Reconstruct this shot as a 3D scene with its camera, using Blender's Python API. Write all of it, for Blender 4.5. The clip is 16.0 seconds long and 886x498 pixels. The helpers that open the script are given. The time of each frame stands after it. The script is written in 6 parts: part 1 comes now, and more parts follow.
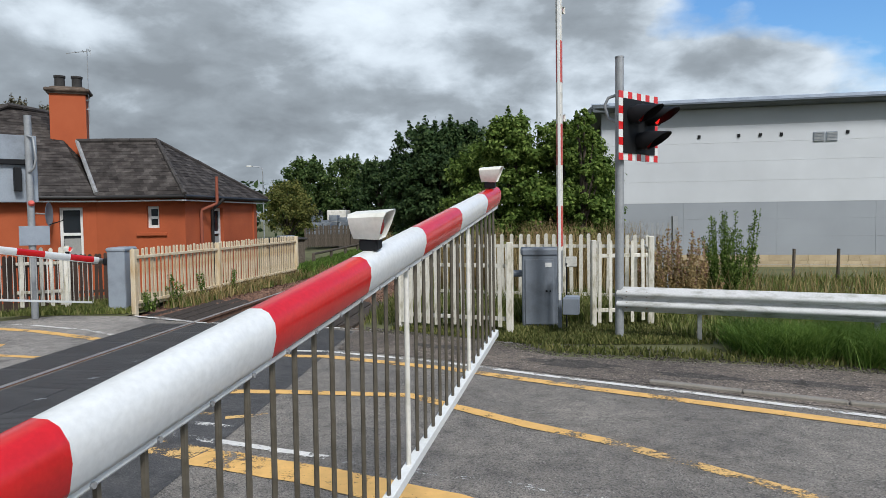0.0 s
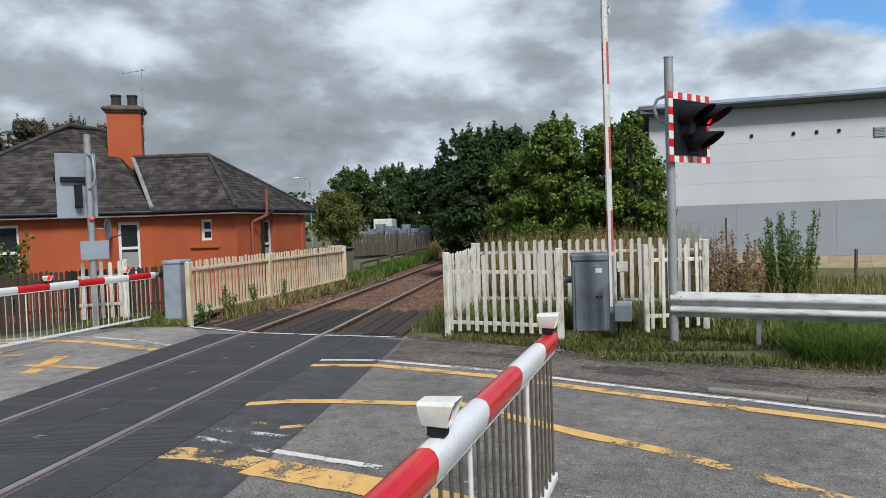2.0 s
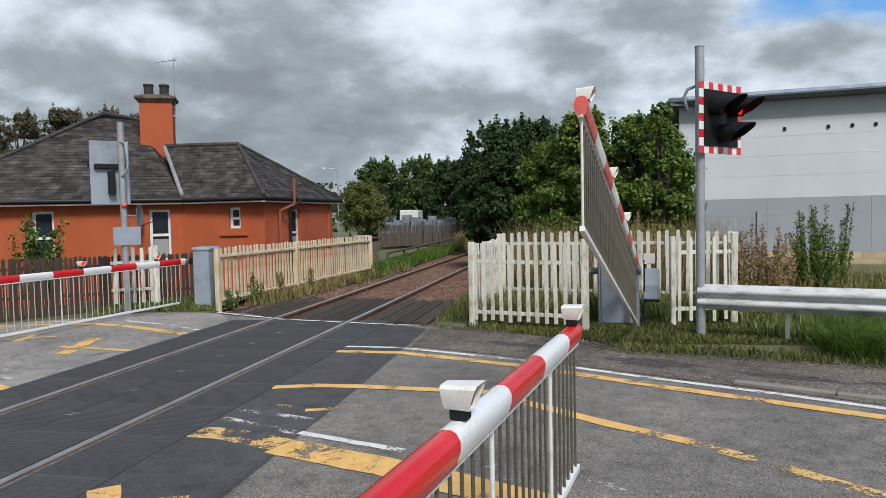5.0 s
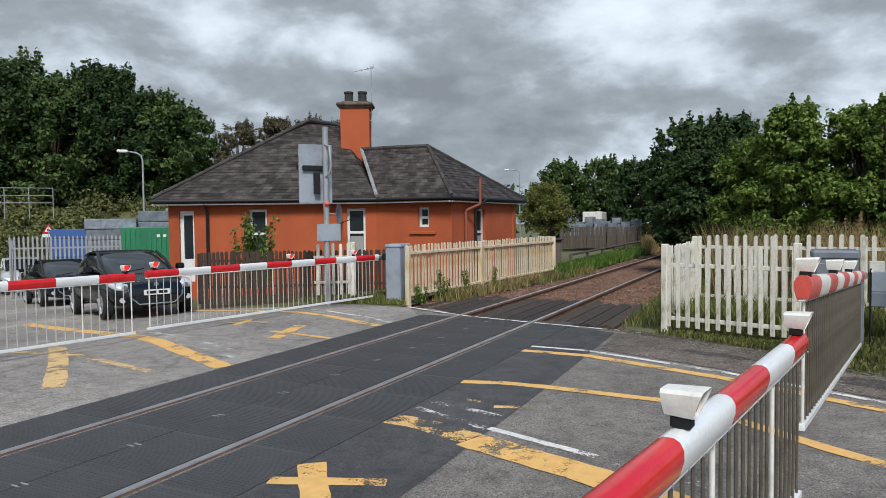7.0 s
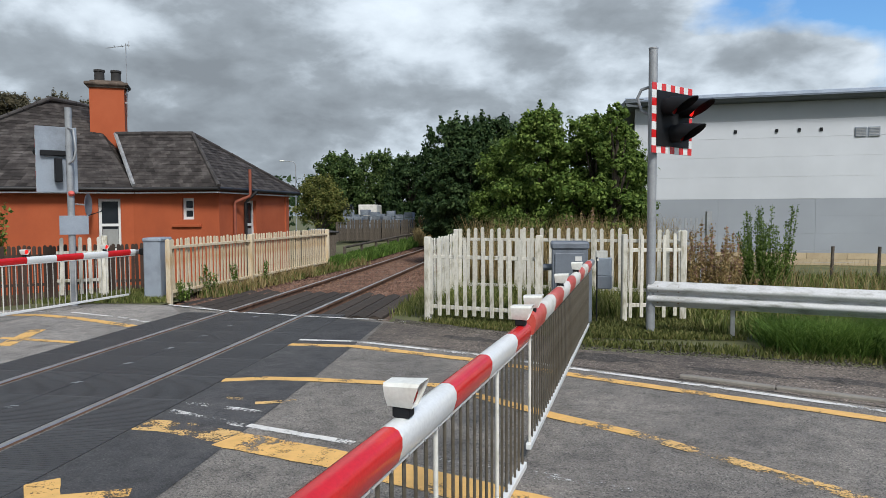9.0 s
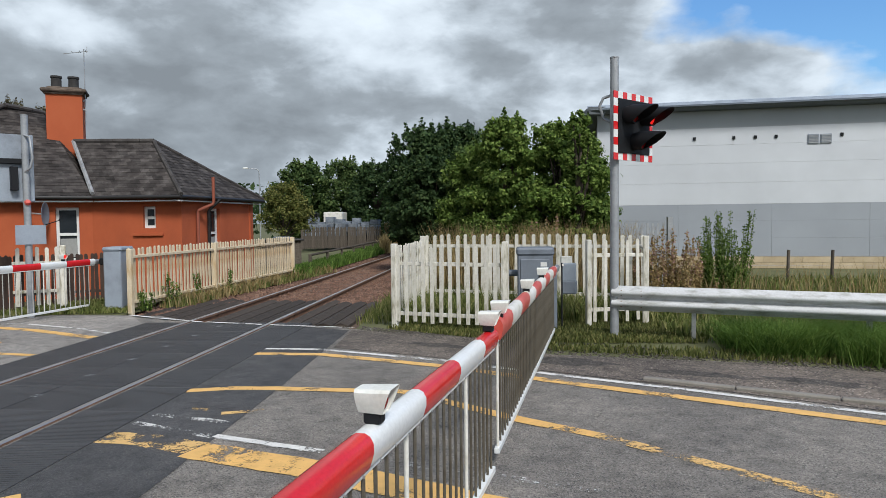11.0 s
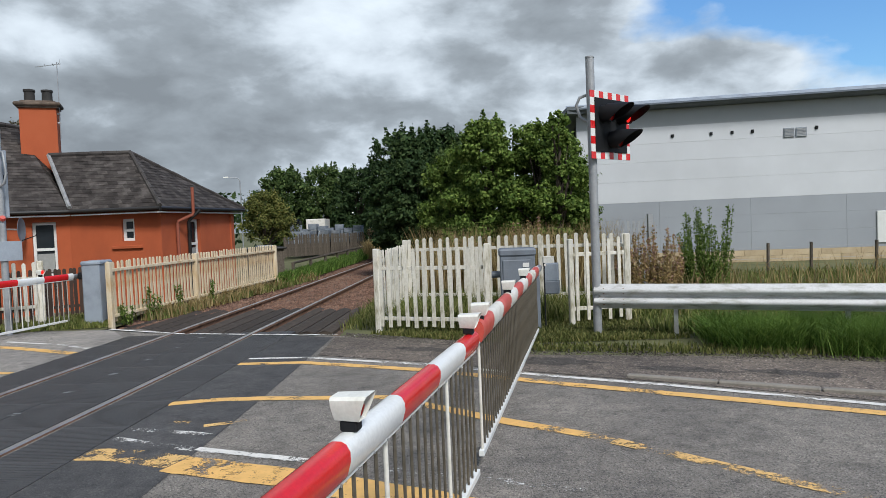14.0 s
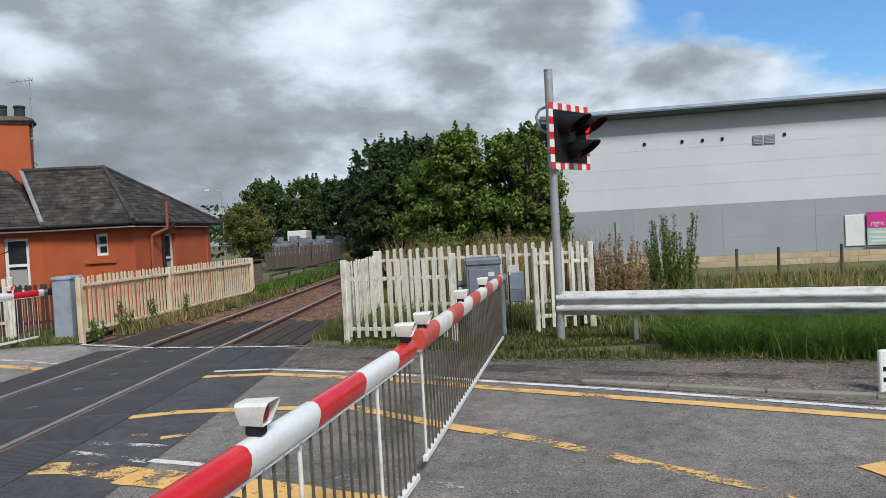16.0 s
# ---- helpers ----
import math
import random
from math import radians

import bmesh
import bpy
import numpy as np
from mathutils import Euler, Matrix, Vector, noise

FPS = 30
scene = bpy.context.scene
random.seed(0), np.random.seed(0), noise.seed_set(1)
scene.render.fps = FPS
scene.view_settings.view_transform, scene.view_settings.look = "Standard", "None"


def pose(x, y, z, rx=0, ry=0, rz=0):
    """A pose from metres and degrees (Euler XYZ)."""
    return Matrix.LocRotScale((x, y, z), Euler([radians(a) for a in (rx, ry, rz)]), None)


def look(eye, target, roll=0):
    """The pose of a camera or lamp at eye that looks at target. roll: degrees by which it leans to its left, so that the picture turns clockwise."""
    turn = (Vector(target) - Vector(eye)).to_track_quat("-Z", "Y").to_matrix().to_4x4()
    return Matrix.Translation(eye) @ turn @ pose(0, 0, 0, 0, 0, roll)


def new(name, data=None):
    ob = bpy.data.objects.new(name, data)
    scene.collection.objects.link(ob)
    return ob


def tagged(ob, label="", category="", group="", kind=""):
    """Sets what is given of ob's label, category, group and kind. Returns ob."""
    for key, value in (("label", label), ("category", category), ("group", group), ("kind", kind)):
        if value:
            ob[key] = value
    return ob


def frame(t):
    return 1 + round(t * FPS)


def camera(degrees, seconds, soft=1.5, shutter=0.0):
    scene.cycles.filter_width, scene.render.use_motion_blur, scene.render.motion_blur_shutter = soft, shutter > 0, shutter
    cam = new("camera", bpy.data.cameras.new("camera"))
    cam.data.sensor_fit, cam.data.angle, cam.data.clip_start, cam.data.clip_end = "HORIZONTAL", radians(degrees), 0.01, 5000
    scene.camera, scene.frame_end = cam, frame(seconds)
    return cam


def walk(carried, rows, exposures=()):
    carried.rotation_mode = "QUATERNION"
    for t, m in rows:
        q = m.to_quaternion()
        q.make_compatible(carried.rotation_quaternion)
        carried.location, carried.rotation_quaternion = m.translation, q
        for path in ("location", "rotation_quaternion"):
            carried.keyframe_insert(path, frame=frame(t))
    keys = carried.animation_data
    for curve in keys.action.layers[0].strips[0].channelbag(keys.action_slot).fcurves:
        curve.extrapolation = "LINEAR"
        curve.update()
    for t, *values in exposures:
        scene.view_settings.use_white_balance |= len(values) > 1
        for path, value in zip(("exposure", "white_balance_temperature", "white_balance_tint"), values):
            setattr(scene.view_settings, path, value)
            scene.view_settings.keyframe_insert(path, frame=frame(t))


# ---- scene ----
cam = camera(65.75, 16.0, soft=0.75)
PATH = [
    (0, (0.0, 0.009, 1.798), (-0.186, 1.998, 1.704), -0.7),
    (0.5, (-0.006, 0.023, 1.815), (-0.221, 2.009, 1.719), -0.8),
    (1, (-0.015, 0.028, 1.785), (-0.26, 2.011, 1.71), -1.4),
    (1.5, (-0.033, 0.018, 1.8), (-0.313, 1.997, 1.731), -1.9),
    (2, (-0.038, 0.039, 1.809), (-0.356, 2.013, 1.738), -1.9),
    (2.5, (-0.054, 0.028, 1.811), (-0.384, 2.0, 1.746), -1.7),
    (3, (-0.059, 0.034, 1.811), (-0.414, 2.001, 1.745), -1.6),
    (3.2, (-0.074, 0.036, 1.807), (-0.455, 1.997, 1.726), -1.6),
    (5.3, (-0.027, -0.001, 1.756), (-0.425, 1.957, 1.662), -1.1),
    (5.5, (-0.047, -0.014, 1.749), (-0.484, 1.935, 1.652), -1.0),
    (6, (-0.152, 0.029, 1.724), (-0.877, 1.89, 1.623), -0.9),
    (6.5, (-0.203, 0.052, 1.722), (-1.119, 1.827, 1.628), -0.9),
    (7, (-0.165, 0.048, 1.728), (-1.049, 1.841, 1.65), -0.6),
    (7.5, (-0.079, 0.03, 1.754), (-0.652, 1.944, 1.658), -0.2),
    (8, (0.004, 0.035, 1.74), (-0.318, 2.007, 1.646), -0.4),
    (8.5, (0.02, 0.024, 1.741), (-0.259, 2.002, 1.635), -0.3),
    (11, (0.014, -0.036, 1.745), (-0.162, 1.954, 1.659), -0.6),
    (11.5, (0.016, -0.028, 1.737), (-0.118, 1.966, 1.655), -0.7),
    (12, (0.022, -0.002, 1.738), (-0.126, 1.991, 1.657), -0.8),
    (12.5, (0.029, -0.013, 1.745), (-0.104, 1.981, 1.665), -1.0),
    (13, (0.034, -0.016, 1.738), (-0.098, 1.977, 1.653), -1.5),
    (13.5, (0.052, -0.004, 1.74), (-0.085, 1.99, 1.657), -1.8),
    (14, (0.056, -0.018, 1.743), (-0.075, 1.976, 1.666), -2.3),
    (14.5, (0.072, -0.031, 1.745), (-0.057, 1.964, 1.68), -1.7),
    (15, (0.051, -0.053, 1.749), (-0.016, 1.944, 1.665), -1.6),
    (15.5, (0.078, -0.066, 1.755), (0.033, 1.933, 1.687), -2.5),
    (16, (0.39, -0.157, 1.745), (0.3, 1.84, 1.694), -3.1),
]
walk(cam, [(t, look(eye, target, roll)) for t, eye, target, roll in PATH])

# ---------------------------------------------------------------- light
SUN_DIR = (radians(50), radians(148))            # elevation, rotation
world = bpy.data.worlds.new("world")
scene.world = world
world.use_nodes = True


def build_sky():
    nt = world.node_tree
    nt.nodes.clear()
    N, L = nt.nodes.new, nt.links.new
    out, bg, sky = N("ShaderNodeOutputWorld"), N("ShaderNodeBackground"), N("ShaderNodeTexSky")
    sky.sky_type, sky.sun_disc = "NISHITA", False
    sky.sun_elevation, sky.sun_rotation = SUN_DIR
    sky.dust_density, sky.ozone_density, sky.air_density = 0.2, 4.0, 1.3
    geo = N("ShaderNodeTexCoord")
    sep = N("ShaderNodeSeparateXYZ")
    L(geo.outputs["Generated"], sep.inputs[0])
    # heaped clouds on a level deck, so that they crowd together towards the horizon
    lift = N("ShaderNodeMath"); lift.operation = "MAXIMUM"; lift.inputs[1].default_value = 0.0
    L(sep.outputs["Z"], lift.inputs[0])
    low = N("ShaderNodeMath"); low.operation = "ADD"; low.inputs[1].default_value = 0.80
    L(lift.outputs[0], low.inputs[0])
    flat = N("ShaderNodeVectorMath"); flat.operation = "DIVIDE"
    both = N("ShaderNodeCombineXYZ")
    L(low.outputs[0], both.inputs[0]); L(low.outputs[0], both.inputs[1]); both.inputs[2].default_value = 1.0
    L(geo.outputs["Generated"], flat.inputs[0]); L(both.outputs[0], flat.inputs[1])
    comb = N("ShaderNodeMapping")
    comb.inputs["Location"].default_value = CLOUD_SHIFT
    comb.inputs["Scale"].default_value = (1.0, 1.0, 1.5)
    L(flat.outputs[0], comb.inputs["Vector"])
    big = N("ShaderNodeTexNoise")
    big.inputs["Scale"].default_value, big.inputs["Detail"].default_value, big.inputs["Roughness"].default_value = 3.4, 3, 0.5
    big.inputs["Distortion"].default_value = 0.25
    L(comb.outputs[0], big.inputs["Vector"])
    puff = N("ShaderNodeTexNoise")
    puff.inputs["Scale"].default_value, puff.inputs["Detail"].default_value, puff.inputs["Roughness"].default_value = 8.0, 12, 0.55
    puff.inputs["Distortion"].default_value = 0.15
    L(comb.outputs[0], puff.inputs["Vector"])
    heap = N("ShaderNodeMix"); heap.inputs["Factor"].default_value = 0.46
    L(big.outputs["Fac"], heap.inputs["A"]); L(puff.outputs["Fac"], heap.inputs["B"])
    shade = N("ShaderNodeValToRGB")
    e = shade.color_ramp.elements
    e[0].position, e[0].color = 0.35, (0.215, 0.247, 0.28, 1)
    e[1].position, e[1].color = 0.63, (0.71, 0.80, 0.885, 1)
    m = shade.color_ramp.elements.new(0.445); m.color = (0.30, 0.345, 0.39, 1)
    m = shade.color_ramp.elements.new(0.50); m.color = (0.44, 0.505, 0.57, 1)
    m = shade.color_ramp.elements.new(0.555); m.color = (0.60, 0.68, 0.76, 1)
    # the cloud deck grows lighter towards the sun's side
    sunny = N("ShaderNodeMath"); sunny.operation = "MULTIPLY_ADD"; sunny.inputs[1].default_value = 0.07
    L(sep.outputs["X"], sunny.inputs[0]); L(heap.outputs["Result"], sunny.inputs[2])
    L(sunny.outputs[0], shade.inputs["Fac"])
    # clear patch of sky to the east, with a ragged cloud edge
    cover = N("ShaderNodeTexNoise")
    cover.inputs["Scale"].default_value, cover.inputs["Detail"].default_value = 3.4, 9
    L(comb.outputs[0], cover.inputs["Vector"])
    east = N("ShaderNodeVectorMath"); east.operation = "DOT_PRODUCT"
    east.inputs[1].default_value = CLEAR_WAY
    L(geo.outputs["Generated"], east.inputs[0])
    gap = N("ShaderNodeMath"); gap.operation = "MULTIPLY_ADD"
    gap.inputs[1].default_value = 0.40
    L(cover.outputs["Fac"], gap.inputs[0]); L(east.outputs["Value"], gap.inputs[2])
    edge = N("ShaderNodeMapRange")
    edge.inputs["From Min"].default_value, edge.inputs["From Max"].default_value = 0.94, 0.985
    L(gap.outputs[0], edge.inputs["Value"])
    scl = N("ShaderNodeVectorMath"); scl.operation = "SCALE"; scl.inputs["Scale"].default_value = 1.0 / SKY
    L(shade.outputs["Color"], scl.inputs[0])
    tint = N("ShaderNodeMix"); tint.data_type = "RGBA"
    L(edge.outputs[0], tint.inputs["Factor"])
    deep = N("ShaderNodeVectorMath"); deep.operation = "MULTIPLY"; deep.inputs[1].default_value = (0.55, 0.78, 1.0)
    L(sky.outputs[0], deep.inputs[0])
    L(scl.outputs[0], tint.inputs["A"]); L(deep.outputs[0], tint.inputs["B"])
    L(tint.outputs["Result"], bg.inputs["Color"])
    bg.inputs["Strength"].default_value = SKY
    L(bg.outputs[0], out.inputs[0])


SKY = 0.13
CLOUD_SHIFT = (0.62, 1.15, 0.4)
CLEAR_WAY = Vector((0.47, 0.47, 0.75)).normalized()
build_sky()
sun = new("sun", bpy.data.lights.new("sun", "SUN"))
sun.data.energy, sun.data.angle, sun.data.color = 3.0, radians(14), (1.0, 0.98, 0.955)
sun.matrix_world = look((0, 0, 50), (-15, 24, 50 - 30))
scene.view_settings.exposure = 0.24

# ---------------------------------------------------------------- materials


def nodes_of(name):
    mat = bpy.data.materials.new(name)
    mat.use_nodes = True
    nt = mat.node_tree
    return mat, nt, nt.nodes["Principled BSDF"]


def ramp(nt, fac, stops):
    r = nt.nodes.new("ShaderNodeValToRGB")
    els = r.color_ramp.elements
    while len(els) < len(stops):
        els.new(0.5)
    for el, (p, c) in zip(els, stops):
        el.position, el.color = p, (*c, 1)
    nt.links.new(fac, r.inputs["Fac"])
    return r.outputs["Color"]


def noise_tex(nt, scale, detail=5, rough=0.55, stretch=None, space="Object"):
    tc = nt.nodes.new("ShaderNodeTexCoord")
    n = nt.nodes.new("ShaderNodeTexNoise")
    n.inputs["Scale"].default_value, n.inputs["Detail"].default_value, n.inputs["Roughness"].default_value = scale, detail, rough
    if stretch:
        mp = nt.nodes.new("ShaderNodeMapping")
        mp.inputs["Scale"].default_value = stretch
        nt.links.new(tc.outputs[space], mp.inputs["Vector"])
        nt.links.new(mp.outputs[0], n.inputs["Vector"])
    else:
        nt.links.new(tc.outputs[space], n.inputs["Vector"])
    return n.outputs["Fac"]


def mix(nt, fac, a, b, mode="MIX"):
    m = nt.nodes.new("ShaderNodeMix")
    m.data_type, m.blend_type = "RGBA", mode
    for sock, v in (("Factor", fac), ("A", a), ("B", b)):
        if isinstance(v, (int, float)):
            m.inputs[sock].default_value = v
        elif isinstance(v, tuple):
            m.inputs[sock].default_value = (*v, 1)
        else:
            nt.links.new(v, m.inputs[sock])
    return m.outputs["Result"]


def bump(nt, bsdf, height, strength=0.3, dist=0.01):
    b = nt.nodes.new("ShaderNodeBump")
    b.inputs["Strength"].default_value, b.inputs["Distance"].default_value = strength, dist
    nt.links.new(height, b.inputs["Height"])
    nt.links.new(b.outputs[0], bsdf.inputs["Normal"])


def worn(name, base, dark, light=None, coarse=1.5, fine=40, rough=0.6, metal=0.0, relief=0.15, stretch=None, dirt=0.35, spec=0.5, vary=0.0):
    """Base colour with coarse stains, fine grain and a little relief."""
    mat, nt, b = nodes_of(name)
    light = light or tuple(min(1, c * 1.18) for c in base)
    big = noise_tex(nt, coarse, 6, 0.6, stretch)
    col = ramp(nt, big, [(0.5 - dirt * 0.75, dark), (0.5, base), (0.78, light)])
    sm = noise_tex(nt, fine, 4)
    col = mix(nt, 0.35, col, ramp(nt, sm, [(0.3, (0.62, 0.62, 0.62)), (0.7, (1.0, 1.0, 1.0))]), "MULTIPLY")
    if vary:
        oi = nt.nodes.new("ShaderNodeObjectInfo")
        gi = nt.nodes.new("ShaderNodeNewGeometry")
        add = nt.nodes.new("ShaderNodeMath"); add.operation = "ADD"
        nt.links.new(oi.outputs["Random"], add.inputs[0]); nt.links.new(gi.outputs["Random Per Island"], add.inputs[1])
        fr = nt.nodes.new("ShaderNodeMath"); fr.operation = "FRACT"
        nt.links.new(add.outputs[0], fr.inputs[0])
        lo = 1 - vary
        col = mix(nt, 1.0, col, ramp(nt, fr.outputs[0], [(0.0, (lo, lo, lo)), (1.0, (1, 1, 1))]), "MULTIPLY")
    nt.links.new(col, b.inputs["Base Color"])
    b.inputs["Roughness"].default_value, b.inputs["Metallic"].default_value = rough, metal
    b.inputs["Specular IOR Level"].default_value = spec
    bump(nt, b, sm, relief, 0.006)
    return mat


def asphalt(name, stones, binder, patch, scale=70, crack=0.0):
    mat, nt, b = nodes_of(name)
    v = nt.nodes.new("ShaderNodeTexVoronoi")
    v.inputs["Scale"].default_value = scale
    tc = nt.nodes.new("ShaderNodeTexCoord")
    nt.links.new(tc.outputs["Object"], v.inputs["Vector"])
    sep = nt.nodes.new("ShaderNodeSeparateColor")
    nt.links.new(v.outputs["Color"], sep.inputs[0])
    grit = ramp(nt, sep.outputs[0], [(0.05, binder), (0.45, patch), (0.9, patch), (1.0, stones)])
    big = noise_tex(nt, 0.45, 8, 0.62)
    col = mix(nt, 0.85, grit, ramp(nt, big, [(0.32, (0.55, 0.55, 0.56)), (0.5, (0.95, 0.94, 0.92)), (0.68, (1.35, 1.32, 1.27))]), "MULTIPLY")
    mid = noise_tex(nt, 5, 8, 0.72)
    col = mix(nt, 0.7, col, ramp(nt, mid, [(0.33, (0.55, 0.55, 0.55)), (0.5, (1.0, 1.0, 1.0)), (0.68, (1.3, 1.28, 1.24))]), "MULTIPLY")
    fine = noise_tex(nt, 60, 3, 0.8)
    col = mix(nt, 0.6, col, ramp(nt, fine, [(0.36, (0.6, 0.6, 0.6)), (0.64, (1.25, 1.25, 1.23))]), "MULTIPLY")
    if crack:
        cv = nt.nodes.new("ShaderNodeTexVoronoi")
        cv.feature = "DISTANCE_TO_EDGE"
        cv.inputs["Scale"].default_value = 1.1
        warp = nt.nodes.new("ShaderNodeTexNoise")
        warp.inputs["Scale"].default_value, warp.inputs["Detail"].default_value = 3.0, 6
        nt.links.new(tc.outputs["Object"], warp.inputs["Vector"])
        ad = nt.nodes.new("ShaderNodeVectorMath"); ad.operation = "MULTIPLY_ADD"
        ad.inputs[1].default_value = (0.5, 0.5, 0.0)
        nt.links.new(warp.outputs["Color"], ad.inputs[0]); nt.links.new(tc.outputs["Object"], ad.inputs[2])
        nt.links.new(ad.outputs[0], cv.inputs["Vector"])
        lines = ramp(nt, cv.outputs["Distance"], [(0.006, (0.22, 0.22, 0.22)), (0.022, (1, 1, 1))])
        col = mix(nt, crack, col, lines, "MULTIPLY")
    nt.links.new(col, b.inputs["Base Color"])
    b.inputs["Roughness"].default_value = 0.85
    b.inputs["Specular IOR Level"].default_value = 0.3
    bump(nt, b, v.outputs["Distance"], 0.7, 0.012)
    return mat


def worn_paint(name, paint, amount=0.5):
    """Road paint, chipped away where the noise is low so that the asphalt shows."""
    mat, nt, b = nodes_of(name)
    n1 = noise_tex(nt, 2.2, 8, 0.7)
    n2 = noise_tex(nt, 45, 5, 0.75)
    m = nt.nodes.new("ShaderNodeMath"); m.operation = "MULTIPLY_ADD"; m.inputs[1].default_value = 0.55
    nt.links.new(n2, m.inputs[0]); nt.links.new(n1, m.inputs[2])
    mask = ramp(nt, m.outputs[0], [(amount, (0, 0, 0)), (amount + 0.05, (1, 1, 1))])
    tone = mix(nt, 0.5, paint, ramp(nt, noise_tex(nt, 9, 6), [(0.3, tuple(c * 0.72 for c in paint)), (0.7, tuple(min(1, c * 1.1) for c in paint))]))
    nt.links.new(tone, b.inputs["Base Color"])
    b.inputs["Roughness"].default_value = 0.7
    bump(nt, b, n2, 0.25, 0.004)
    bare, both = nt.nodes.new("ShaderNodeBsdfTransparent"), nt.nodes.new("ShaderNodeMixShader")
    nt.links.new(mask, both.inputs["Fac"])
    nt.links.new(bare.outputs[0], both.inputs[1]); nt.links.new(b.outputs[0], both.inputs[2])
    nt.links.new(both.outputs[0], nt.nodes["Material Output"].inputs["Surface"])
    return mat


def leafy(name, dark, mid, light, rough=0.7):
    mat, nt, b = nodes_of(name)
    gi = nt.nodes.new("ShaderNodeNewGeometry")
    col = ramp(nt, gi.outputs["Random Per Island"], [(0.0, dark), (0.55, mid), (1.0, light)])
    col = mix(nt, 0.6, col, ramp(nt, noise_tex(nt, 0.9, 4), [(0.35, (0.55, 0.6, 0.55)), (0.65, (1.1, 1.1, 1.0))]), "MULTIPLY")
    nt.links.new(col, b.inputs["Base Color"])
    b.inputs["Roughness"].default_value = rough
    b.inputs["Specular IOR Level"].default_value = 0.18
    glow = nt.nodes.new("ShaderNodeBsdfTranslucent")
    both = nt.nodes.new("ShaderNodeMixShader")
    both.inputs["Fac"].default_value = 0.28
    nt.links.new(col, glow.inputs["Color"])
    nt.links.new(b.outputs[0], both.inputs[1]); nt.links.new(glow.outputs[0], both.inputs[2])
    nt.links.new(both.outputs[0], nt.nodes["Material Output"].inputs["Surface"])
    return mat


def plain(name, col, rough=0.5, metal=0.0, glow=0.0, coat=0.0):
    mat, nt, b = nodes_of(name)
    n = noise_tex(nt, 14, 4)
    nt.links.new(ramp(nt, n, [(0.3, tuple(c * 0.85 for c in col)), (0.7, col)]), b.inputs["Base Color"])
    b.inputs["Roughness"].default_value, b.inputs["Metallic"].default_value = rough, metal
    b.inputs["Coat Weight"].default_value = coat
    if glow:
        b.inputs["Emission Color"].default_value, b.inputs["Emission Strength"].default_value = (*col, 1), glow
    return mat


def glassy(name, tint=(0.02, 0.025, 0.03)):
    mat, nt, b = nodes_of(name)
    b.inputs["Base Color"].default_value = (*tint, 1)
    b.inputs["Roughness"].default_value, b.inputs["IOR"].default_value = 0.05, 1.45
    b.inputs["Specular IOR Level"].default_value = 0.35
    return mat


M_ROAD = asphalt("asphalt", (0.38, 0.355, 0.33), (0.10, 0.095, 0.09), (0.245, 0.226, 0.205), 115, 0.14)
M_PATCH = asphalt("new_asphalt", (0.13, 0.13, 0.13), (0.06, 0.061, 0.064), (0.085, 0.085, 0.089), 120)
M_PATH = asphalt("old_path", (0.36, 0.31, 0.27), (0.07, 0.061, 0.055), (0.17, 0.143, 0.122), 60, 0.35)
M_PATCHY = asphalt("dark_footway_patch", (0.20, 0.18, 0.16), (0.045, 0.041, 0.038), (0.085, 0.076, 0.068), 60, 0.5)
M_LROAD = asphalt("old_asphalt", (0.46, 0.43, 0.40), (0.18, 0.17, 0.16), (0.345, 0.32, 0.295), 100, 0.30)
M_YEL = worn_paint("yellow_paint", (0.72, 0.425, 0.135), 0.665)
M_YELWORN = worn_paint("worn_yellow_paint", (0.68, 0.43, 0.16), 0.762)
M_YELOLD = worn_paint("old_yellow_paint", (0.64, 0.44, 0.20), 0.72)
M_WHT = worn_paint("white_paint", (0.68, 0.66, 0.62), 0.70)
M_WHTWORN = worn_paint("worn_white_paint", (0.60, 0.59, 0.56), 0.82)
M_DIRT = worn("earth", (0.10, 0.085, 0.06), (0.05, 0.04, 0.028), (0.16, 0.14, 0.09), 0.8, 25, 0.95, relief=0.6)
M_TURF = worn("turf", (0.105, 0.11, 0.042), (0.06, 0.06, 0.024), (0.17, 0.155, 0.075), 1.1, 30, 0.95, relief=0.6)
M_GRASS = leafy("grass", (0.075, 0.10, 0.026), (0.16, 0.19, 0.052), (0.32, 0.30, 0.13))
M_SHORT = leafy("short_olive_grass", (0.06, 0.075, 0.022), (0.125, 0.14, 0.042), (0.24, 0.22, 0.09))
M_LUSH = leafy("lush_grass", (0.04, 0.085, 0.014), (0.105, 0.19, 0.034), (0.21, 0.30, 0.075))
M_DRY = leafy("dry_grass", (0.20, 0.14, 0.06), (0.34, 0.25, 0.12), (0.46, 0.37, 0.20), 0.8)
M_LEAF_R = leafy("sycamore_leaves", (0.045, 0.085, 0.016), (0.115, 0.185, 0.036), (0.25, 0.33, 0.085))
M_LEAF_D = leafy("dark_leaves", (0.018, 0.04, 0.014), (0.04, 0.075, 0.026), (0.08, 0.12, 0.045))
M_LEAF_M = leafy("hedge_leaves", (0.034, 0.064, 0.02), (0.072, 0.12, 0.036), (0.15, 0.20, 0.07))
M_LEAF_Y = leafy("apple_leaves", (0.07, 0.09, 0.022), (0.15, 0.165, 0.045), (0.27, 0.25, 0.08))
M_LEAF_B = leafy("bank_leaves", (0.085, 0.10, 0.036), (0.16, 0.17, 0.062), (0.26, 0.25, 0.11))
